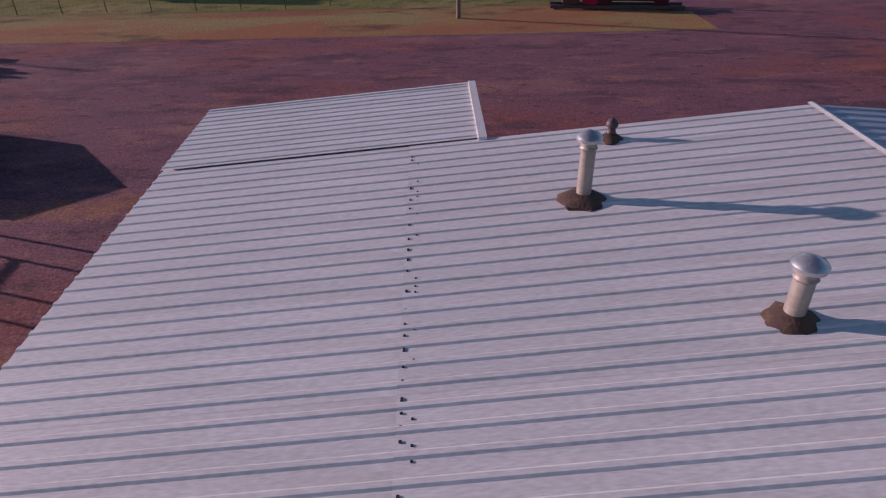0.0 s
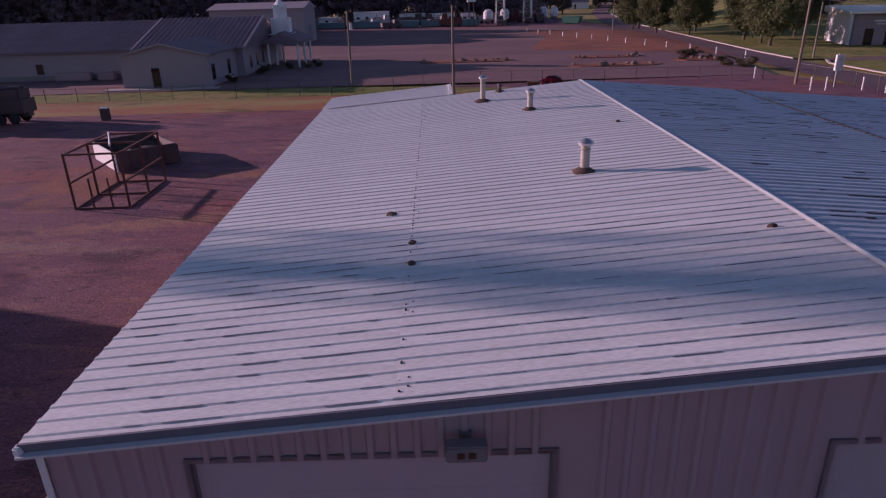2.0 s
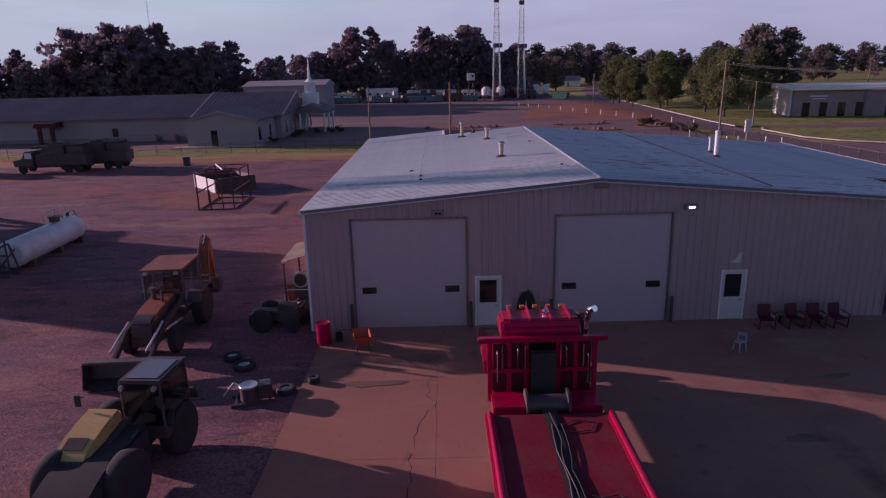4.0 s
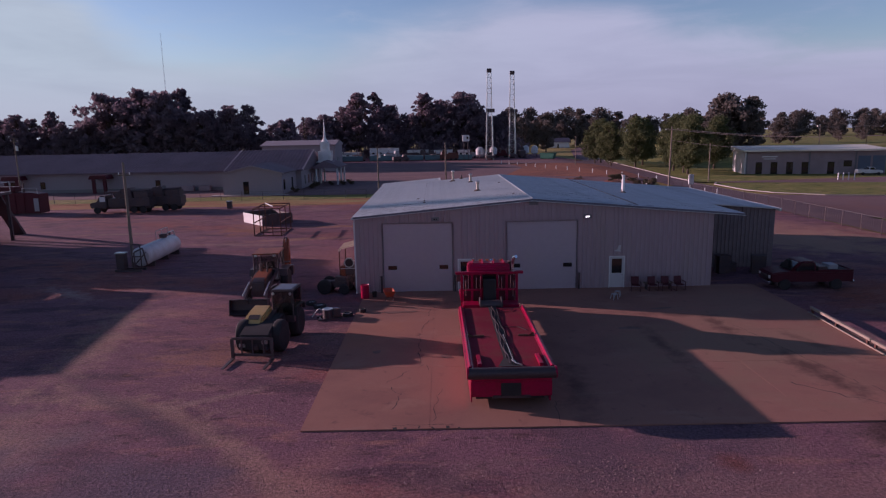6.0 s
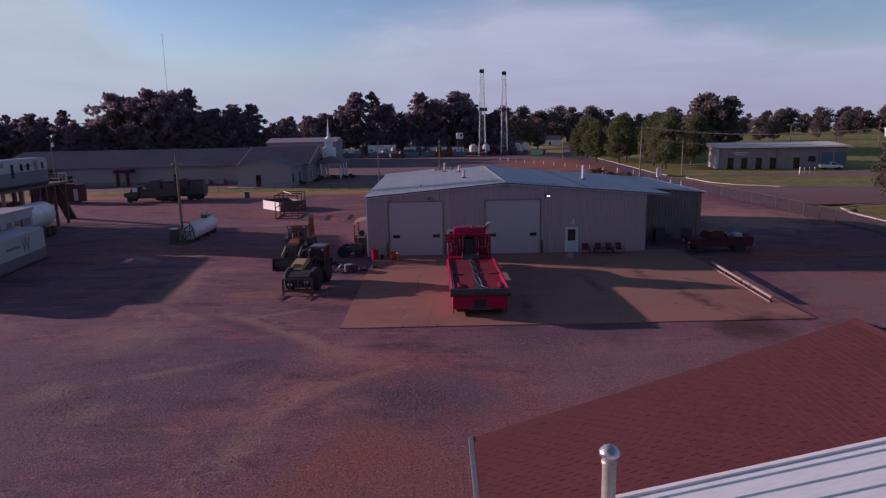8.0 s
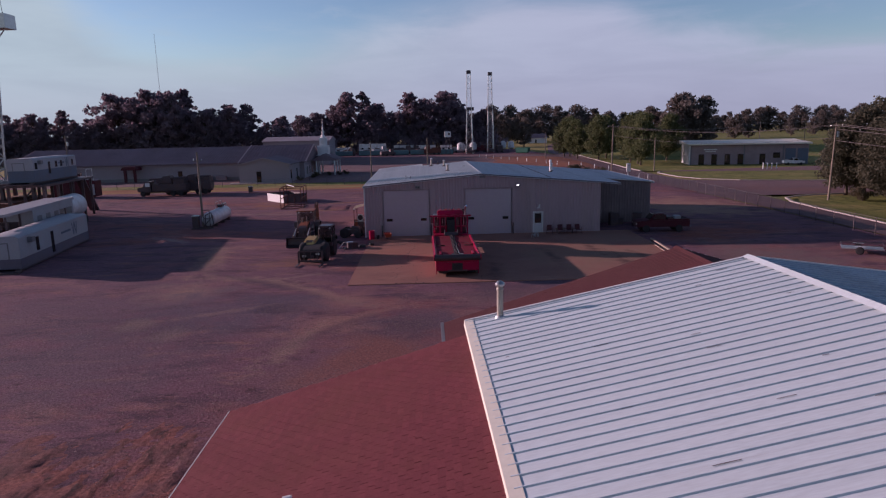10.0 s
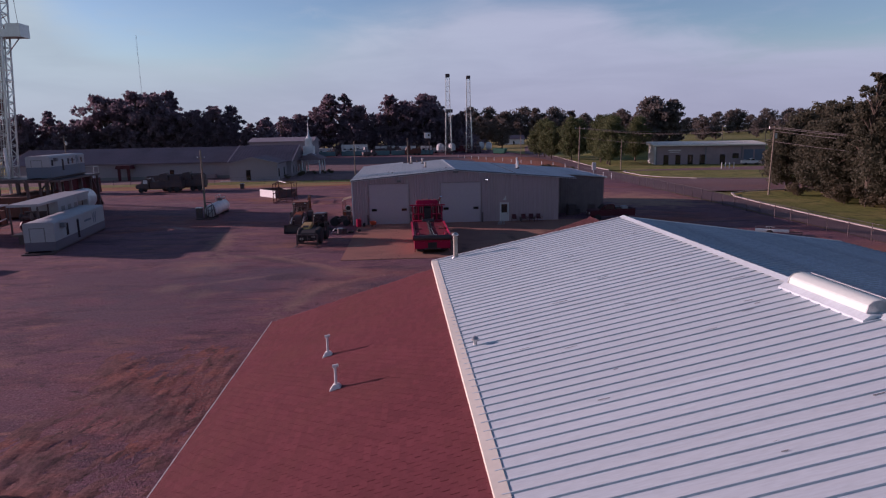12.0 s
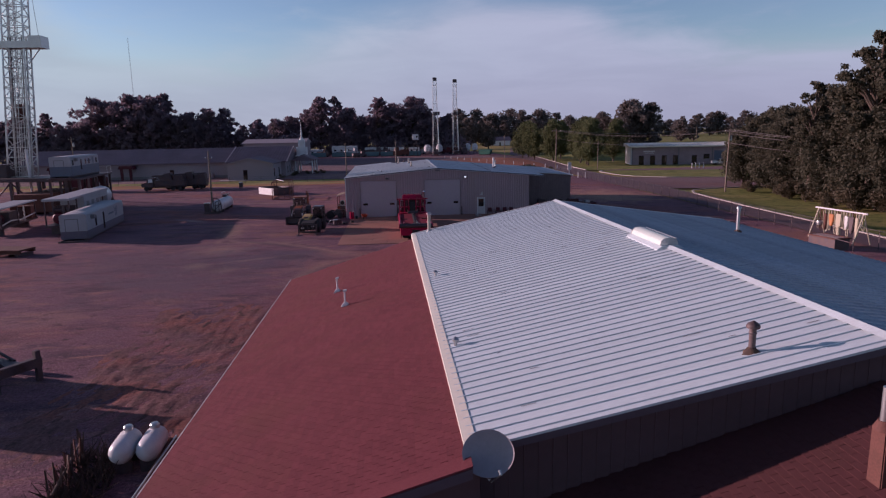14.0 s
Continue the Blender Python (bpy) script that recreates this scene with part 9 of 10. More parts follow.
def rock_bed(x0, x1, y, w):
    bed = Shape()
    pts = [(x0, y - w * 0.4), (x0 + 1.5, y - w), (x1 - 2, y - w), (x1, y - w * 0.2), (x1 - 1.5, y + w), (x0 + 2, y + w)]
    bed.prism(pts, "z", 0.0, 0.12)
    solid("planting_bed", bed, m_red_clay, "raised clay planting bed in a parking lot", "planting bed", "", "planting beds")
    for i in range(int((x1 - x0) * 0.9)):
        a, b = rnd.uniform(x0 + 0.5, x1 - 0.5), y + rnd.uniform(-w, w) * 0.7
        r = rnd.uniform(0.2, 0.55)
        s = Shape().lathe((0, 0, 0), (0, 0, 1), [(0, r * 0.9), (r * 0.35, r), (r * 0.7, r * 0.7), (r * 0.95, r * 0.25), (r, 0.01)], 8)
        s.v = [(p * rnd.uniform(0.75, 1.25), q * rnd.uniform(0.75, 1.25), z * rnd.uniform(0.8, 1.15)) for p, q, z in s.v]
        solid("boulder", s, m_rock, "brown landscaping boulder on a planting bed", "rock", "", "bed boulders", at=pose(a, b, 0.1))


rock_bed(2, 17, 99.5, 2.0)
rock_bed(23.5, 37, 88.5, 1.8)
rock_bed(26, 37.5, 100.5, 1.8)
rock_bed(40, 48, 93.5, 2.5)
mp = thing("meter_post", "grey electric meter post by a fence", "meter post", pose(46.5, 62.0, 0))
part("post", Shape().box(-0.08, 0.08, -0.08, 0.08, 0, 3.4), m_galv, mp)
part("panel", Shape().box(-0.35, 0.45, -0.2, 0.1, 1.7, 3.3), m_white, mp, "white meter cabinet", bevel=0.03)
part("meter", Shape().tube((0.05, -0.2, 2.9), (0.05, -0.3, 2.9), 0.14, seg=14), m_galv, mp, smooth=True)
for i, (x, y) in enumerate(((43.2, 60.5), (44.6, 60.2), (47.9, 59.5), (49.0, 57.5), (42.0, 70.5))):
    po = thing("gate_post", "short pale gate post by a fence", "post", pose(x, y, 0), "gate posts")
    part("post", Shape().tube((0, 0, 0), (0, 0, 1.3), 0.08, seg=8), m_white, po, smooth=True)
    part("cap", Shape().lathe((0, 0, 1.3), (0, 0, 1), [(0, 0.09), (0.05, 0.06), (0.07, 0.01)], 8), m_white, po, smooth=True)
# the red machine seen behind the workshop
rm = thing("red_engine_unit", "faded red domed engine unit on a long dark skid", "machine", pose(17.2, 64.6, 0, 0, 0, -8))
part("skid", Shape().box(-3.4, 6.6, -0.75, -0.55, 0.1, 0.35), m_dark_steel, rm)
part("skid", Shape().box(-3.4, 6.6, 0.55, 0.75, 0.1, 0.35), m_dark_steel, rm)
for x in (-3.0, 0, 3.0, 6.0):
    part("cross_member", Shape().box(x - 0.1, x + 0.1, -0.75, 0.75, 0, 0.12), m_dark_steel, rm)
part("hood", Shape().prism([(-0.95, 0.35), (-0.95, 1.1), (-0.75, 1.5), (-0.3, 1.75), (0.5, 1.75), (1.0, 1.5), (1.2, 1.1), (1.2, 0.35)], "y", -0.7, 0.7), m_maroon, rm, "domed red hood", bevel=0.1)
part("face_plate", Shape().box(-0.98, 0.1, -0.74, -0.7, 0.4, 1.45), m_red, rm, "bright red face plate", bevel=0.01)
part("port", Shape().box(-0.62, -0.2, -0.76, -0.74, 0.9, 1.3), m_black, rm)
part("radiator", Shape().box(-2.5, -1.2, -0.6, 0.6, 0.35, 1.1), m_rust, rm, bevel=0.05)
part("drive_shaft", Shape().tube((1.2, 0, 0.7), (4.6, 0, 0.7), 0.16), m_dark_steel, rm, smooth=True)
part("pump_head", Shape().box(4.4, 5.4, -0.5, 0.5, 0.35, 1.0), m_maroon, rm, bevel=0.06)
part("cover", Shape().box(1.3, 4.3, -0.3, 0.3, 0.9, 0.98), m_galv, rm)

# ---- the equipment yard far to the north ----
solid("equipment_yard", sheet([(-90, 196, 60, 196), (-90, 262, 50, 262)], 0.02), m_lot, "bare dirt yard packed with machines", "yard", "structure")


def parked_machine(x, y, rz, l, h, mat, label):
    """A far machine: body, engine hood, cab and wheels."""
    c = thing("parked_machine", label, "machine", pose(x, y, 0, 0, 0, rz), "far parked machines")
    part("body", Shape().prism([(-l / 2, 0.6), (l / 2, 0.6), (l / 2, h * 0.55), (l * 0.1, h * 0.6), (0, h * 0.75), (-l / 2, h * 0.7)], "y", -1.1, 1.1), mat, c, bevel=0.06)
    part("cab", Shape().prism([(l * 0.12, h * 0.55), (l * 0.42, h * 0.5), (l * 0.36, h), (l * 0.15, h)], "y", -1.0, 1.0), mat, c, bevel=0.06)
    part("stack", Shape().tube((-l * 0.2, 0.4, h * 0.6), (-l * 0.2, 0.4, h * 1.15), 0.1), m_dark_steel, c, smooth=True)
    for wx in (-l * 0.36, -l * 0.1, l * 0.34):
        for sy in (-1, 1):
            part("wheel", Shape().tube((wx, sy * 0.8, 0.5), (wx, sy * 1.12, 0.5), 0.5, seg=12), m_black, c, smooth=True)


rnd = random.Random(41)
for i in range(22):
    parked_machine(-52 + i * 4.3 + rnd.uniform(-1, 1), rnd.uniform(206, 236), rnd.choice((0, 90, 180, 20, -25)), rnd.uniform(5, 9), rnd.uniform(2.4, 4.2), rnd.choice((m_dark_steel, m_rust, m_maroon, m_dark_steel, m_house)), "dark parked oilfield machine in a far yard")
for x, y, lean in ((24.6, 211.0, 0.4), (34.6, 222.0, 0.2)):
    r = thing("derrick", "slim pale drilling derrick standing upright", "derrick", pose(x, y, 0), "far derricks")
    lattice(r, (0, 0, 1.5), (lean * 0, 0, 33.0), 2.4, 1.5, 16, 0.13, m_galv)
    part("crown", Shape().box(-0.9, 0.9, -0.9, 0.9, 33, 34.4), m_dark_steel, r, bevel=0.1)
    part("crew_board", Shape().box(-1.2, 2.0, -1.0, 1.0, 18.0, 19.4), m_dark_steel, r)
    part("carrier", Shape().box(-1.5, 1.5, -6, 6, 0.6, 1.6), m_dark_steel, r)
    for sx in (-1, 1):
        part("lower_leg", Shape().tube((sx * 1.4, -1.4, 0), (sx * 1.0, -1.0, 17), 0.25, seg=6), m_galv, r)


def camper(x, y, l, h, label, mat=m_white):
    c = thing("site_trailer", label, "trailer", pose(x, y, 0), "far site trailers")
    part("body", Shape().box(-l / 2, l / 2, -1.3, 1.3, 0.7, h), mat, c, bevel=0.1)
    part("roof", Shape().box(-l / 2 - 0.1, l / 2 + 0.1, -1.4, 1.4, h, h + 0.12), m_white, c)
    k = max(2, int(l / 2.6))
    for i in range(k):
        xx = -l / 2 + (i + 0.5) * l / k
        part("window", Shape().box(xx - 0.5, xx + 0.5, -1.33, -1.3, h * 0.5, h * 0.5 + 0.7), m_glass, c)
    for xx in (-l / 4, l / 4):
        part("wheel", Shape().tube((xx, -1.2, 0.4), (xx, -0.9, 0.4), 0.4, seg=12), m_black, c, smooth=True)
    part("skid", Shape().box(-l / 2, l / 2, -0.6, -0.4, 0, 0.7).box(-l / 2, l / 2, 0.4, 0.6, 0, 0.7), m_dark_steel, c)


for x, y, l, h, mat in ((-33, 226, 10, 3.2, m_white), (-18, 228, 12, 4.6, m_white), (-4, 230, 9, 3.6, m_trim), (6, 231, 9, 3.4, m_trim), (-44, 224, 9, 3.6, m_trim), (15, 224, 5, 3.4, m_trim)):
    camper(x, y, l, h, "pale site trailer in a far equipment yard", mat)
for x, y in ((-30, 214), (-18, 213), (-6, 212), (4, 211), (13, 209)):
    c = thing("frac_tank", "long teal steel tank in a far yard", "tank", pose(x, y, 0), "far teal tanks")
    part("shell", Shape().box(-4.6, 4.6, -1.2, 1.2, 0.3, 2.1), m_teal, c, bevel=0.1)
    part("rail", Shape().path([(-4.5, -1.1, 2.1), (-4.5, -1.1, 2.9), (4.5, -1.1, 2.9), (4.5, -1.1, 2.1)], 0.05), m_dark_steel, c)
    part("skid", Shape().box(-4.6, 4.6, -1.0, -0.8, 0, 0.3).box(-4.6, 4.6, 0.8, 1.0, 0, 0.3), m_dark_steel, c)
bx = thing("elevated_box", "white control cabin on a steel tower", "cabin", pose(15.2, 205, 0))
part("cabin", Shape().box(-1.3, 1.3, -1.2, 1.2, 7.2, 9.6), m_white, bx, bevel=0.05)
part("window", Shape().box(0.2, 0.9, -1.23, -1.2, 8.2, 9.0), m_glass, bx)
for sx in (-1, 1):
    part("leg", Shape().tube((sx * 0.9, 0, 0), (sx * 0.6, 0, 7.2), 0.14, seg=6), m_dark_steel, bx)
for x, y, r in ((21, 214, 1.6), (26.5, 216, 1.5), (44, 224, 1.4), (41, 228, 1.4)):
    c = thing("silo_tank", "small white upright tank in a far yard", "tank", pose(x, y, 0), "far white tanks")
    part("shell", Shape().lathe((0, 0, 1.2), (0, 0, 1), [(0, 0.3), (0.6, r), (2.6, r), (3.4, r * 0.6), (3.6, 0.02)], 16), m_tank, c, smooth=True)
    for ax, ay in ((-1, 0), (1, 0), (0, 1)):
        part("leg", Shape().tube((ax * r * 0.7, ay * r * 0.7, 0), (ax * r * 0.6, ay * r * 0.6, 1.6), 0.1, seg=6), m_dark_steel, c)
gd = thing("dumpster", "green steel dumpster by the street", "dumpster", pose(46.5, 205, 0, 0, 0, -30))
part("shell", Shape().prism([(-2.6, 0.2), (2.4, 0.2), (3.0, 2.2), (-3.0, 2.2)], "y", -1.2, 1.2), m_green_paint, gd, bevel=0.05)
part("rim", Shape().box(-3.05, 3.05, -1.28, -1.15, 2.15, 2.3).box(-3.05, 3.05, 1.15, 1.28, 2.15, 2.3), m_green_paint, gd)
part("skid", Shape().box(-2.4, 2.2, -0.9, -0.7, 0, 0.2).box(-2.4, 2.2, 0.7, 0.9, 0, 0.2), m_dark_steel, gd)
am = thing("radio_mast", "hair-thin guyed radio mast far away", "radio mast", pose(-191, 430, 0))
lattice(am, (0, 0, 0), (0, 0, 83), 0.4, 0.4, 24, 0.035, m_galv)
part("base", Shape().box(-1, 1, -1, 1, 0, 0.5), m_kerb, am)
fh = thing("far_house", "small white house on a far rise", "house", pose(78, 360, 0))
part("wall", Shape().box(-7, 7, 0, 8, 0, 3.4), m_white, fh)
part("roof", Shape().prism([(-0.6, 3.3), (4, 6), (8.6, 3.3)], "x", -7.5, 7.5), m_church_roof, fh)
part("door", Shape().box(-0.5, 0.5, -0.05, 0, 0, 2.2), m_glass, fh)
for x, y, l in ((226, 240, 16), (250, 246, 12), (285, 262, 26)):
    wh = thing("far_warehouse", "low pale warehouse beyond a field", "warehouse", pose(x, y, rise_z(x, y)), "far warehouses")
    part("wall", Shape().box(-l / 2, l / 2, 0, 12, 0, 4.4), m_white, wh)
    part("roof", Shape().prism([(-0.5, 4.3), (6, 5.6), (12.5, 4.3)], "x", -l / 2 - 0.4, l / 2 + 0.4), m_trim, wh)
    part("door", Shape().box(-1.5, 1.5, -0.06, 0, 0, 3.4), m_trim_dark, wh)


# ---- trees ----
def leaf_cloud(rng, centres, radii, count, size, flat=0.75):
    """Many small leaf sprays round the lobes of a crown, as separate bent quads."""
    pick = rng.choice(len(centres), count, p=radii ** 2 / (radii ** 2).sum())
    d = rng.normal(size=(count, 3))
    d /= np.linalg.norm(d, axis=1)[:, None]
    reach = rng.uniform(0.25, 1.0, count) ** 0.45 * rng.normal(1.0, 0.2, count)
    pos = centres[pick] + d * (radii[pick] * reach)[:, None] * (1, 1, flat)
    out = d + rng.normal(scale=1.15, size=(count, 3)) + (0, 0, 0.15)
    u = np.cross(out, rng.normal(size=(count, 3)))
    u /= np.linalg.norm(u, axis=1)[:, None] + 1e-9
    w = np.cross(u, out)
    w /= np.linalg.norm(w, axis=1)[:, None] + 1e-9
    s = size * rng.uniform(0.5, 1.4, count)[:, None]
    quad = np.stack([pos - u * s, pos + w * s * 0.55, pos + u * s, pos - w * s * 0.55], 1)
    return quad.reshape(-1, 3)


def cloud_mesh(name, pts, mat):
    me = bpy.data.meshes.new(name)
    n = len(pts) // 4
    me.vertices.add(len(pts))
    me.vertices.foreach_set("co", pts.astype(np.float32).ravel())
    me.loops.add(4 * n)
    me.loops.foreach_set("vertex_index", np.arange(4 * n, dtype=np.int32))
    me.polygons.add(n)
    me.polygons.foreach_set("loop_start", np.arange(0, 4 * n, 4, dtype=np.int32))
    me.update(calc_edges=True)
    me.materials.append(mat)
    return me


def tree_kind(seed, h, spread, crown_base, leaves, size, mat, lobes=22, droop=0.0, airy=1.0):
    """A trunk with limbs and a many-lobed crown; returns the two meshes."""
    rng = np.random.default_rng(seed)
    s = Shape()
    lean = rng.normal(scale=0.03 * h, size=2)
    trunk_top = Vector((lean[0], lean[1], h * 0.72))
    mid = Vector((lean[0] * 0.3, lean[1] * 0.3, h * 0.35))
    r = 0.022 * h
    s.tube((0, 0, -0.3), (0, 0, 0.4), r * 1.5, r, 9)
    s.tube((0, 0, 0.4), mid, r, r * 0.75, 9)
    s.tube(mid, trunk_top, r * 0.75, r * 0.25, 8)
    centres, radii = [], []
    for i in range(lobes):
        f = (i + rng.uniform(0, 1)) / lobes
        z = crown_base * h + (1 - crown_base) * h * (0.08 + 0.84 * f)
        prof = math.sin(math.pi * (0.16 + 0.78 * f)) ** 0.8
        a = rng.uniform(0, 2 * math.pi)
        rad = spread * prof * rng.uniform(0.25, 0.95)
        c = Vector((lean[0] * f + rad * math.cos(a), lean[1] * f + rad * math.sin(a), z - droop * rad))
        centres.append(c)
        radii.append(spread * rng.uniform(0.22, 0.42) * (0.6 + 0.4 * prof) * airy)
        if i % 2 == 0:
            start = Vector((0, 0, 0)).lerp(trunk_top, min(0.98, max(0.3, (z - 0.16 * h) / (h * 0.72))))
            bend = start.lerp(c, 0.5) + Vector((0, 0, 0.03 * h))
            s.tube(start, bend, r * 0.35, r * 0.22, 6)
            s.tube(bend, c, r * 0.22, r * 0.06, 5)
    pts = leaf_cloud(rng, np.array([tuple(c) for c in centres]), np.array(radii), leaves, size)
    trunk = s.mesh("trunk", m_bark, smooth=True)
    return trunk, cloud_mesh("crown", pts, mat)


KINDS = {
    "oak": tree_kind(1, 18, 6.5, 0.10, 6200, 0.43, m_leaf, 120, airy=0.6),
    "tall": tree_kind(2, 22, 5.5, 0.12, 6200, 0.43, m_leaf, 120, airy=0.56),
    "wide": tree_kind(3, 16, 7.5, 0.08, 6200, 0.45, m_leaf, 120, airy=0.6),
    "elm": tree_kind(4, 20, 6.0, 0.10, 6200, 0.42, m_leaf, 120, airy=0.54),
    "lacy": tree_kind(14, 21, 5.2, 0.22, 5200, 0.34, m_leaf, 60, airy=0.5),
    "street": tree_kind(5, 15, 6.0, 0.08, 13000, 0.23, m_leaf_light, 110, airy=0.75),
    "street_b": tree_kind(6, 14, 5.6, 0.06, 13000, 0.23, m_leaf_light, 110, airy=0.75),
    "airy": tree_kind(7, 22, 5.6, 0.25, 7000, 0.24, m_leaf_grove, 70, airy=0.42),
    "grove": tree_kind(15, 15, 6.0, 0.04, 13000, 0.23, m_leaf_grove, 120, airy=0.7),
    "grove_b": tree_kind(16, 14, 5.6, 0.03, 13000, 0.23, m_leaf_grove, 120, airy=0.7),
    "thin": tree_kind(8, 20, 3.0, 0.35, 2200, 0.34, m_leaf, 30, airy=0.5),
    "rise_oak": tree_kind(11, 18, 6.5, 0.03, 4200, 0.5, m_leaf_mid, 56, airy=0.85),
    "rise_wide": tree_kind(12, 16, 7.5, 0.02, 4200, 0.52, m_leaf_mid, 56, airy=0.85),
    "rise_elm": tree_kind(13, 20, 6.0, 0.03, 4200, 0.48, m_leaf_mid, 60, airy=0.78),
    "shrub": tree_kind(9, 2.6, 1.5, 0.02, 1600, 0.13, m_shrub, 16),
}


def tree(kind, x, y, scale, rz, label, group="woodland trees", name="tree", category="tree", sz=1.0):
    trunk, crown = KINDS[kind]
    t = thing(name, label, category, Matrix.Translation((x, y, max(ground_z(x, y), rise_z(x, y) if x > 66 and y > 138 else -9))) @ Matrix.Rotation(radians(rz), 4, "Z") @ Matrix.Diagonal((scale, scale, scale * sz, 1)), group)
    part("trunk", trunk, None, t)
    part("crown", crown, None, t)
    return t


rnd = random.Random(9)
FAR = "dark leafy tree in a distant tree line"
HEIGHT = {"oak": 18, "tall": 22, "wide": 16, "elm": 20, "lacy": 21, "rise_oak": 18, "rise_wide": 16, "rise_elm": 20}


def tree_line(kinds, x0, x1, y, step, height, spread_y=4.0):
    """One rank of trees from x0 to x1; height is a function of x."""
    x = x0
    while x < x1:
        k = rnd.choice(kinds)
        tree(k, x, y(x) + rnd.uniform(-spread_y, spread_y), height(x) * rnd.uniform(0.86, 1.1) / HEIGHT[k], rnd.uniform(0, 360), FAR)
        x += step * rnd.uniform(0.72, 1.25)


def understory(x0, x1, y0, y1, h, count, seed, label):
    """The dark tangle of saplings and brush that fills a wood below its crowns."""
    rg = np.random.default_rng(seed)
    c = np.stack([rg.uniform(x0, x1, 260), rg.uniform(y0, y1, 260), rg.uniform(0.0, h * 0.8, 260)], 1)
    solid("undergrowth", cloud_mesh("undergrowth", leaf_cloud(rg, c, rg.uniform(2.2, 4.5, 260), count, 0.75), m_leaf), None, label, "undergrowth", "stuff")


# west line behind the church, two ranks deep
WEST = lambda x: 28.5 if -121 < x < -88 else 24.5 if -88 <= x < -60 else 17.0 if x >= -60 else 21.0
tree_line(["oak", "tall", "elm", "wide"], -290, -48, lambda x: 194, 8.6, lambda x: WEST(x) * 0.93)
tree_line(["lacy", "tall", "elm", "lacy"], -288, -48, lambda x: 212, 9.5, lambda x: WEST(x) * 1.04)
understory(-290, -34, 186, 200, 11.0, 16000, 51, "dark undergrowth filling a wood behind a church")
# middle line behind the equipment yard
MID = lambda x: 29.0 if -42 < x < -27 else 25.0 if -22 < x < -12 else 30.0 if -8 < x < 17 else 20.0
tree_line(["oak", "tall", "elm", "wide"], -70, 36, lambda x: 250, 8.0, lambda x: MID(x) * 0.95)
tree_line(["lacy", "tall", "elm"], -66, 40, lambda x: 270, 9.0, lambda x: MID(x))
understory(-72, 42, 240, 252, 11.0, 9000, 52, "dark undergrowth filling a wood behind an equipment yard")
tree("thin", -52, 236, 0.95, 20, "thin half-bare tree before a tree line")
# the far rise to the north and north-east
RISE = ["rise_oak", "rise_wide", "rise_elm"]
tree_line(RISE, 36, 66, lambda x: 330, 9.0, lambda x: 19, 8)
tree_line(RISE, 40, 440, lambda x: 420 - 0.25 * max(0, x - 120), 11.5, lambda x: 23 if x < 150 else 15, 8)
tree_line(RISE, 60, 480, lambda x: 470 - 0.25 * max(0, x - 120), 13.0, lambda x: 29 if x < 150 else 19, 8)
# street trees north-east
ST = "green roadside tree on a lawn"
for k, x, y, s in (("street", 71.5, 140, 1.05), ("street_b", 69.5, 124, 1.1), ("street", 71.0, 131, 1.0), ("street_b", 60.5, 166, 1.0), ("street", 66, 158, 1.05), ("street_b", 59, 182, 1.0), ("street", 63, 190, 1.05), ("street_b", 72, 170, 1.1), ("street", 80, 160, 1.1), ("street_b", 85, 145, 1.1)):
    tree(k, x, y, s * 0.86, rnd.uniform(0, 360), ST, "street trees", sz=1.2)
for k, x, y, h in (("rise_wide", 107, 190, 1.3), ("rise_elm", 115, 188, 1.05), ("rise_oak", 99, 200, 0.95), ("rise_oak", 111, 196, 1.2), ("rise_wide", 150, 235, 0.72), ("rise_oak", 158, 238, 0.62), ("rise_elm", 192, 262, 0.5), ("rise_oak", 208, 270, 0.55)):
    tree(k, x, y, h, rnd.uniform(0, 360), "big dark tree beyond an office roof")
# the grove east of the street
GR = "dense green tree in a roadside grove"
for k, x, y, s in (("grove_b", 75.5, 38.5, 0.88), ("grove", 79.5, 40, 0.98), ("grove_b", 77.5, 31, 0.95), ("grove", 74.5, 25, 0.9), ("grove", 83, 36, 1.08), ("grove_b", 80, 26, 1.05), ("grove", 77, 18, 1.0), ("grove_b", 83, 18, 1.15), ("grove", 75, 11, 1.0), ("grove_b", 80, 6, 1.25), ("grove", 74.5, 1, 1.0), ("grove_b", 78, -6, 1.2),
                   ("grove", 88, 30, 1.35), ("grove_b", 92, 14, 1.4), ("grove", 90, -2, 1.4), ("grove_b", 86, 45, 1.2), ("grove", 96, 38, 1.3), ("grove_b", 98, 52, 1.2), ("grove", 76, -16, 1.2), ("grove_b", 82, -24, 1.3), ("grove", 78, -34, 1.2)):
    tree(k, x, y, s, rnd.uniform(0, 360), GR, "grove trees")
for x, y, s in ((76, 5, 1.2), (79, 3, 1.12), (79, 10, 1.1), (82, -8, 1.2), (77.5, 15, 0.84), (88, 8, 1.15), (73.5, 15.0, 0.9), (77.0, 2.0, 1.25)):
    tree("airy", x, y, s, rnd.uniform(0, 360), "tall open-crowned tree over a grove", "grove trees")
SB = "rounded dry-green shrub on a planting bed"
for x, y, s in ((44.0, 84.0, 1.0), (46.2, 82.2, 1.05), (45.0, 98.0, 0.95), (43.4, 97.0, 0.9), (47.6, 83.5, 0.6), (41.5, 93.0, 0.5), (45.5, 93.4, 0.55)):
    tree("shrub", x, y, s, rnd.uniform(0, 360), SB, "bed shrubs", "shrub", "shrub", 0.55)
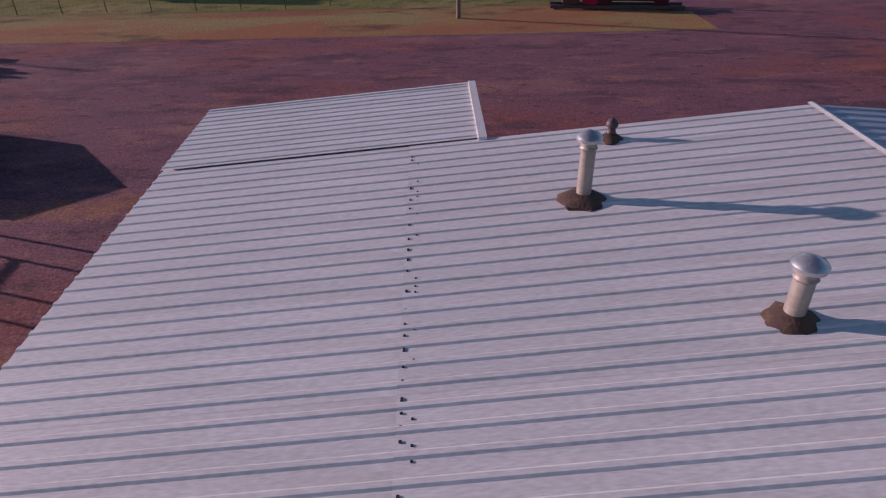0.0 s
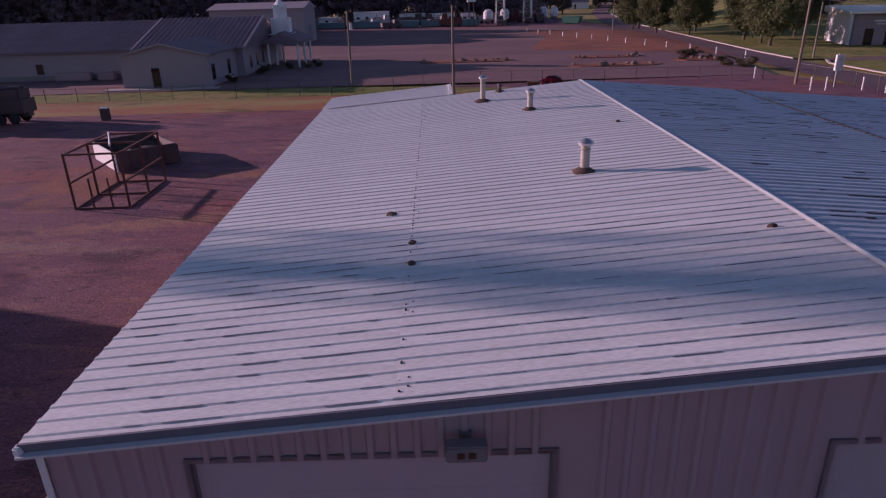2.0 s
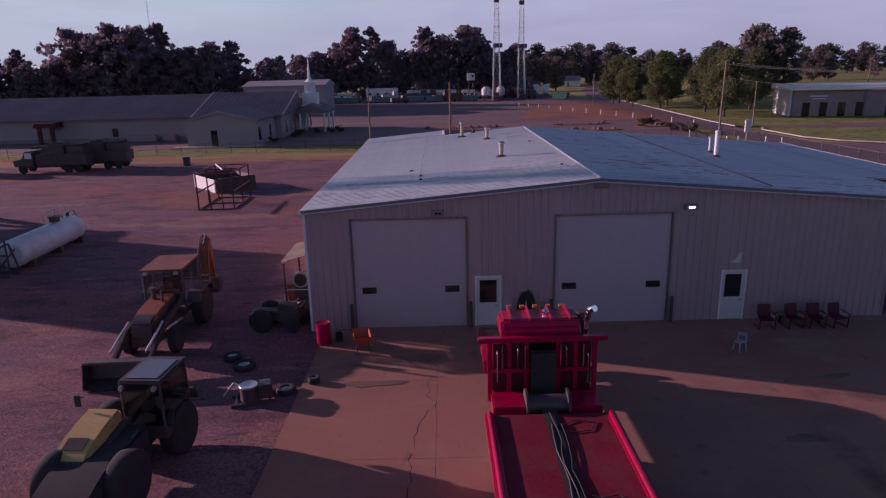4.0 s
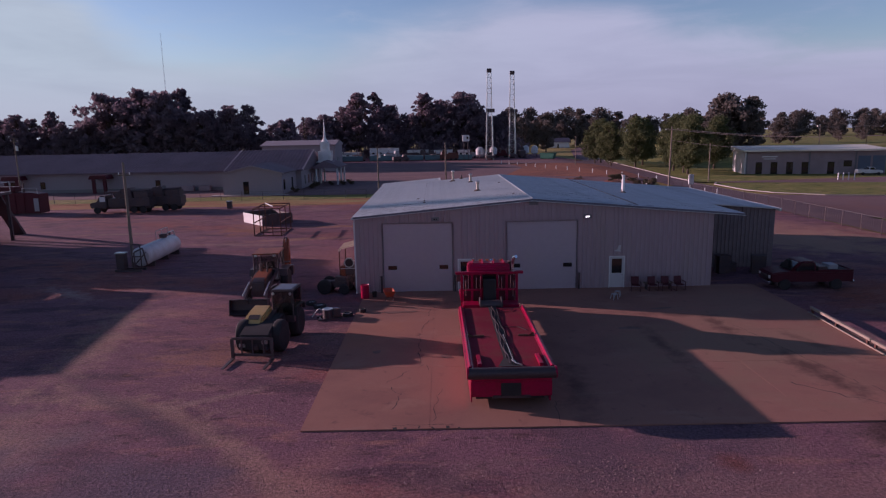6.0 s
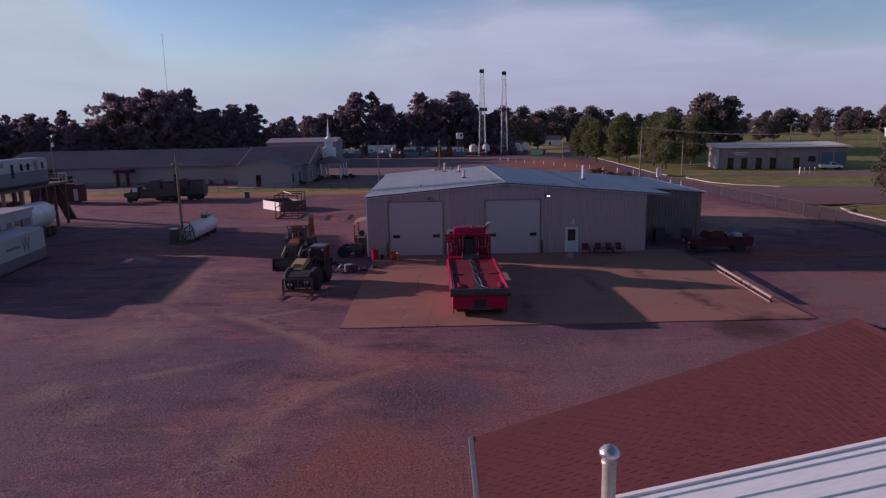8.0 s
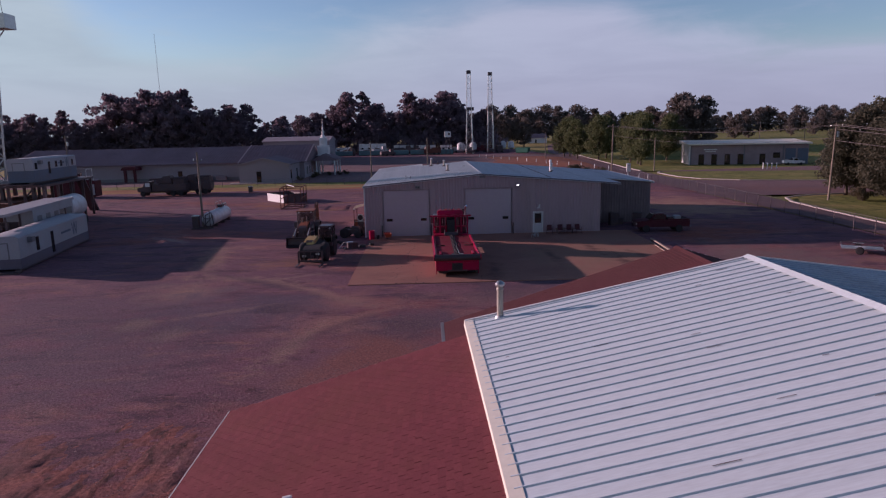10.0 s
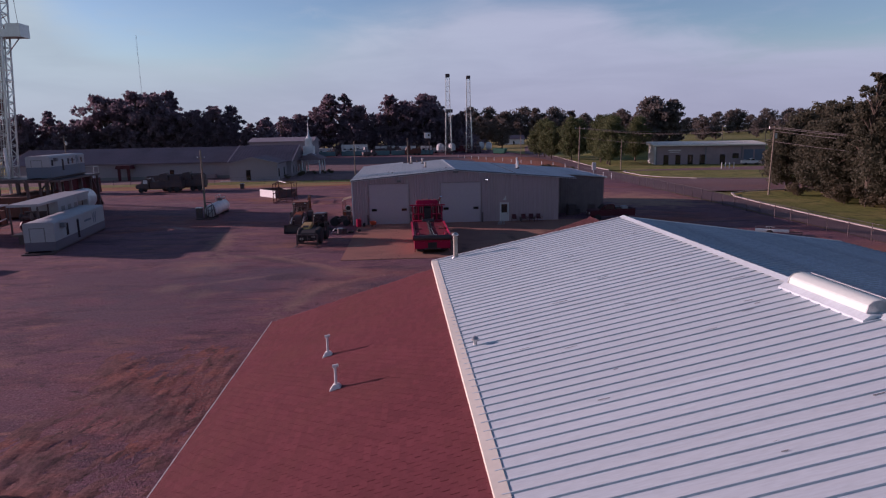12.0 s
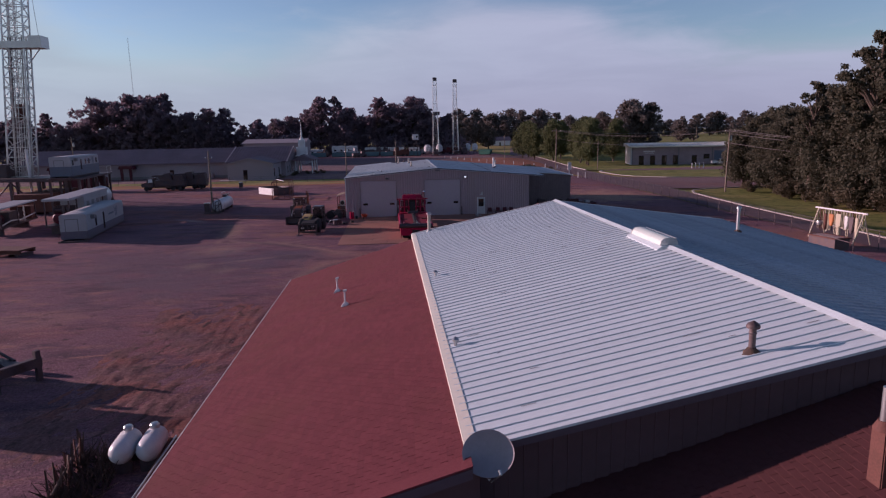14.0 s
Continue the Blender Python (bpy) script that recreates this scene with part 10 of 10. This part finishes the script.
for x, y in ((-20.5, 89.0), (-20.8, 93.0), (-18.0, 95.5), (-15.5, 96.5), (-22.3, 80.5), (-14.0, 97.5)):
    tree("shrub", x, y, rnd.uniform(0.5, 0.7), rnd.uniform(0, 360), "low dark shrub by a church wall", "church shrubs", "shrub", "shrub", 0.8)
# low growth under the grove
for i in range(44):
    x, y = rnd.uniform(70.5, 78), rnd.uniform(-30, 28)
    tree("shrub", x, y, rnd.uniform(0.8, 1.6), rnd.uniform(0, 360), "low undergrowth bush at a grove's edge", "undergrowth", "bush", "bush", 0.9)


# ---- roof sheets of the workshop, laid one by one ----
def roof_sheets(parent, name, x0, x1, y0, y1, line, mat, width=0.915, lift=0.0, rib=(0.028, 0.056), turned=None):
    """Profiled sheets side by side from y0 to y1, their ribs down the slope between x0 and x1."""
    roof = part(name, Shape().prism([(x0, line(x0) - 0.07), (x1, line(x1) - 0.07), (x1, line(x1) - 0.03), (x0, line(x0) - 0.03)], "y", y0 + 0.02, y1 - 0.02), m_trim, parent, at=turned)
    length = math.hypot(x1 - x0, line(x1) - line(x0))
    a = -math.atan2(line(x1) - line(x0), x1 - x0)
    n = max(1, round((y1 - y0) / width))
    wd = (y1 - y0) / n
    sheet_mesh = ribbed(Shape(), length, 0.0, wd, wd / 3, *rib).mesh("sheet", mat)
    for i in range(n):
        m = Matrix.Translation((x0, y0 + i * wd, line(x0) + lift + 0.0015 * (i % 2))) @ Matrix.Rotation(a, 4, "Y")
        part("sheet", sheet_mesh, None, roof, at=m)
    return roof


LAP = 4.62
roof_sheets(shop, "west_roof_lower", -0.12, LAP + 0.12, -0.16, BACK, roof_line, m_roof, rib=(0.0195, 0.12))
roof_sheets(shop, "west_roof_upper", LAP, RIDGE_X, -0.16, BACK, roof_line, m_roof, lift=0.006, rib=(0.0195, 0.12))
roof_sheets(shop, "rear_bay_roof", -0.15, 5.9, BACK + 0.02, 27.2, roof_line, m_roof, lift=0.03, rib=(0.0195, 0.12))
roof_sheets(shop, "east_roof_upper", RIDGE_X, 19.3, -0.16, BACK, roof_line, m_roof_worn_shade, lift=0.006)
roof_sheets(shop, "east_roof_lower", 19.2, 26.5, -0.16, 5.6, roof_line, m_roof_worn_shade)
roof_sheets(shop, "annex_roof", 19.2, 32.0, 5.6, BACK, roof_line, m_roof_worn_shade)
# screw heads and open laps along the sheet joints
rnd = random.Random(3)
for x, y0, y1 in ((LAP + 0.05, 0.1, 23.6), (19.3, 0.4, 23.6)):
    s = Shape()
    y = y0
    east = x > RIDGE_X
    while y < y1:
        z = roof_line(x) + 0.012
        l = rnd.uniform(0.12, 0.4) if east else rnd.uniform(0.02, 0.06)
        if east or rnd.random() < 0.75:
            s.box(x - (0.03 if east else 0.014), x + (0.05 if east else 0.014), y, y + l, z - 0.01, z + (0.036 if east else 0.008))
        if rnd.random() < 0.4:
            s.box(x + 0.1, x + 0.125, y + 0.1, y + 0.125, z - 0.004, z + 0.014)
        y += l + (rnd.uniform(0.02, 0.1) if east else rnd.uniform(0.08, 0.25))
    tagged(part("lap_joint", s, m_crack, shop, "dark open lap joint and screws"), kind="stuff")
# peeled coating along the ribs, thick on the east slope, thinner and mostly near the front on the west
PITCH = (BACK + 0.16) / round((BACK + 0.16) / 0.915) / 3


def rib_streaks(count, x_lo, x_hi, y_of, lo, hi, wide):
    s = Shape()
    for i in range(count):
        x, k = rnd.uniform(x_lo, x_hi), int(y_of() / PITCH)
        y = -0.16 + (k + 0.5) * PITCH - 0.034
        if x > 25.6 and y < 6:
            continue
        l, z = rnd.uniform(lo, hi), roof_line(x) + 0.012
        z1 = roof_line(x + l) + 0.012
        s.prism([(x, z), (x + l, z1), (x + l, z1 + 0.006), (x, z + 0.006)], "y", y - rnd.uniform(*wide), y)
    return s


tagged(part("peeled_coating", rib_streaks(460, 12.6, 31.0, lambda: rnd.choice((rnd.uniform(0.3, 23.6), rnd.gauss(5.5, 1.2), rnd.gauss(18, 3) % 23.5)) % 23.5, 0.12, 1.0, (0.02, 0.085)), m_crack, shop, "dark peeled streaks in the coating"), kind="stuff")
tagged(part("peeled_coating", rib_streaks(170, -0.1, 11.6, lambda: 5.6 * rnd.random() ** 1.1, 0.08, 0.9, (0.008, 0.026)), m_trim_dark, shop, "dark peeled streaks in the coating"), kind="stuff")

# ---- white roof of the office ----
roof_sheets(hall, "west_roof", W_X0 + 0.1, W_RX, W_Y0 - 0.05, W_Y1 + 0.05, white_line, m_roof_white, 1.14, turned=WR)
roof_sheets(hall, "east_roof", W_RX, W_X1, W_Y0 - 0.05, W_Y1 + 0.05, white_line, m_roof_east_shade, 1.14, turned=WR)
s = Shape()
for i in range(44):
    x, y = rnd.uniform(8.2, 16.0), rnd.uniform(-72.8, -47.2)
    y = round(y / 0.305) * 0.305 + 0.05
    l = rnd.uniform(0.08, 0.5)
    z = white_line(x) + 0.012
    s.prism([(x, z), (x + l, z + l * W_SL), (x + l, z + l * W_SL + 0.006), (x, z + 0.006)], "y", y, y + rnd.uniform(0.008, 0.018))
tagged(part("scuffed_coating", s, m_trim_dark, hall, "dark scuffs along the ribs", at=WR), kind="stuff")


# ---- red shingles ----
def shingle_roof(parent, name, x0, z0, pitch, x1, y0, y1, near, mats=None):
    """Courses of three-tab shingles up a slope from x0 to x1; those inside the stretch `near` are single pieces."""
    run, sgn = abs(x1 - x0), 1 if x1 > x0 else -1
    a = math.atan(pitch)
    roof = part(name, Shape().prism([(x0, z0 - 0.16), (x1, z0 - 0.16 + run * pitch), (x1, z0 - 0.02 + run * pitch), (x0, z0 - 0.02)], "y", y0, y1), (mats or (m_shingle,))[0], parent)
    expo, tab = 0.16, 0.335
    courses = int(run / math.cos(a) / expo)
    piece = Shape().add([(0, 0, -0.004), (expo * 1.2, 0, -0.012), (expo * 1.2, tab - 0.012, -0.012), (0, tab - 0.012, -0.004), (0, 0, 0.008), (expo * 1.2, 0, -0.004), (expo * 1.2, tab - 0.012, -0.004), (0, tab - 0.012, 0.008)],
                        [(4, 5, 6, 7), (0, 4, 7, 3), (0, 1, 5, 4), (3, 7, 6, 2)]).mesh("shingle", (mats or (m_shingle,))[0])
    base = Matrix.Translation((x0, 0, z0)) @ (Matrix.Rotation(-a, 4, "Y") if sgn > 0 else Matrix.Rotation(math.pi, 4, "Z") @ Matrix.Rotation(-a, 4, "Y"))
    rest, count = Shape(), 0
    rn = random.Random(int(x0 * 10) + 5)
    v4 = [tuple(v.co) for v in piece.vertices]
    f4 = [tuple(p.vertices) for p in piece.polygons]
    vv, ff = [], []
    for c in range(courses):
        y = y0 + (tab / 2 if c % 2 else 0) + rn.uniform(-0.02, 0.02)
        while y + tab < y1:
            ly = y if sgn > 0 else -y - tab
            m = base @ Matrix.Translation((c * expo, ly, 0.006 + rn.uniform(0, 0.004)))
            at = m.translation
            if near and near[0] < at.x < near[1] and near[2] < at.y < near[3] and count < 300:
                part("shingle", piece, None, roof, at=m)
                count += 1
            else:
                k = len(vv)
                vv += [tuple(m @ Vector(p)) for p in v4]
                ff += [tuple(k + i for i in q) for q in f4]
            y += tab
    if vv:
        me = bpy.data.meshes.new("shingle_field")
        me.from_pydata(vv, [], ff)
        me.materials.append(mats[1] if mats else m_shingle_rest)
        tagged(part("shingle_field", me, None, roof, "overlapping red shingle courses"), kind="stuff")
    return roof


shingle_roof(hall, "skirt_roof", R_EX, R_EZ, R_S, W_X0 + 0.40, -74.1, -47.3, (4.2, 7.3, -73.9, -68.2))
shingle_roof(hall, "south_wing_roof", N_X0, N_EZ, (N_RZ - N_EZ) / (N_RX - N_X0), N_RX, S_Y0, -73.0, None, (m_shingle_dim, m_shingle_dim_rest))
shingle_roof(hall, "south_wing_east_roof", 26.7, N_EZ, (N_RZ - N_EZ) / (N_RX - N_X0), N_RX, S_Y0, -73.0, None, (m_shingle_dim, m_shingle_dim_rest))
shingle_roof(hall, "wing_west_roof", N_X0, N_EZ, (N_RZ - N_EZ) / (N_RX - N_X0), N_RX, -46.6, N_Y1, None, (m_shingle_dim, m_shingle_dim_rest))
shingle_roof(hall, "wing_east_roof", 26.7, N_EZ, (N_RZ - N_EZ) / (N_RX - N_X0), N_RX, -46.6, N_Y1, None, (m_shingle_dim, m_shingle_dim_rest))
part("wing_ridge_cap", Shape().prism([(N_RX - 0.16, N_RZ - 0.03), (N_RX, N_RZ + 0.04), (N_RX + 0.16, N_RZ - 0.03), (N_RX, N_RZ + 0.0)], "y", -46.6, N_Y1), m_shingle_dim, hall)
part("wing_rake", Shape().prism([(N_RX, N_RZ - 0.2), (26.7, N_EZ - 0.2), (26.7, N_EZ), (N_RX, N_RZ)], "y", N_Y1 - 0.02, N_Y1 + 0.03), m_white, hall, "thin white rake edge")
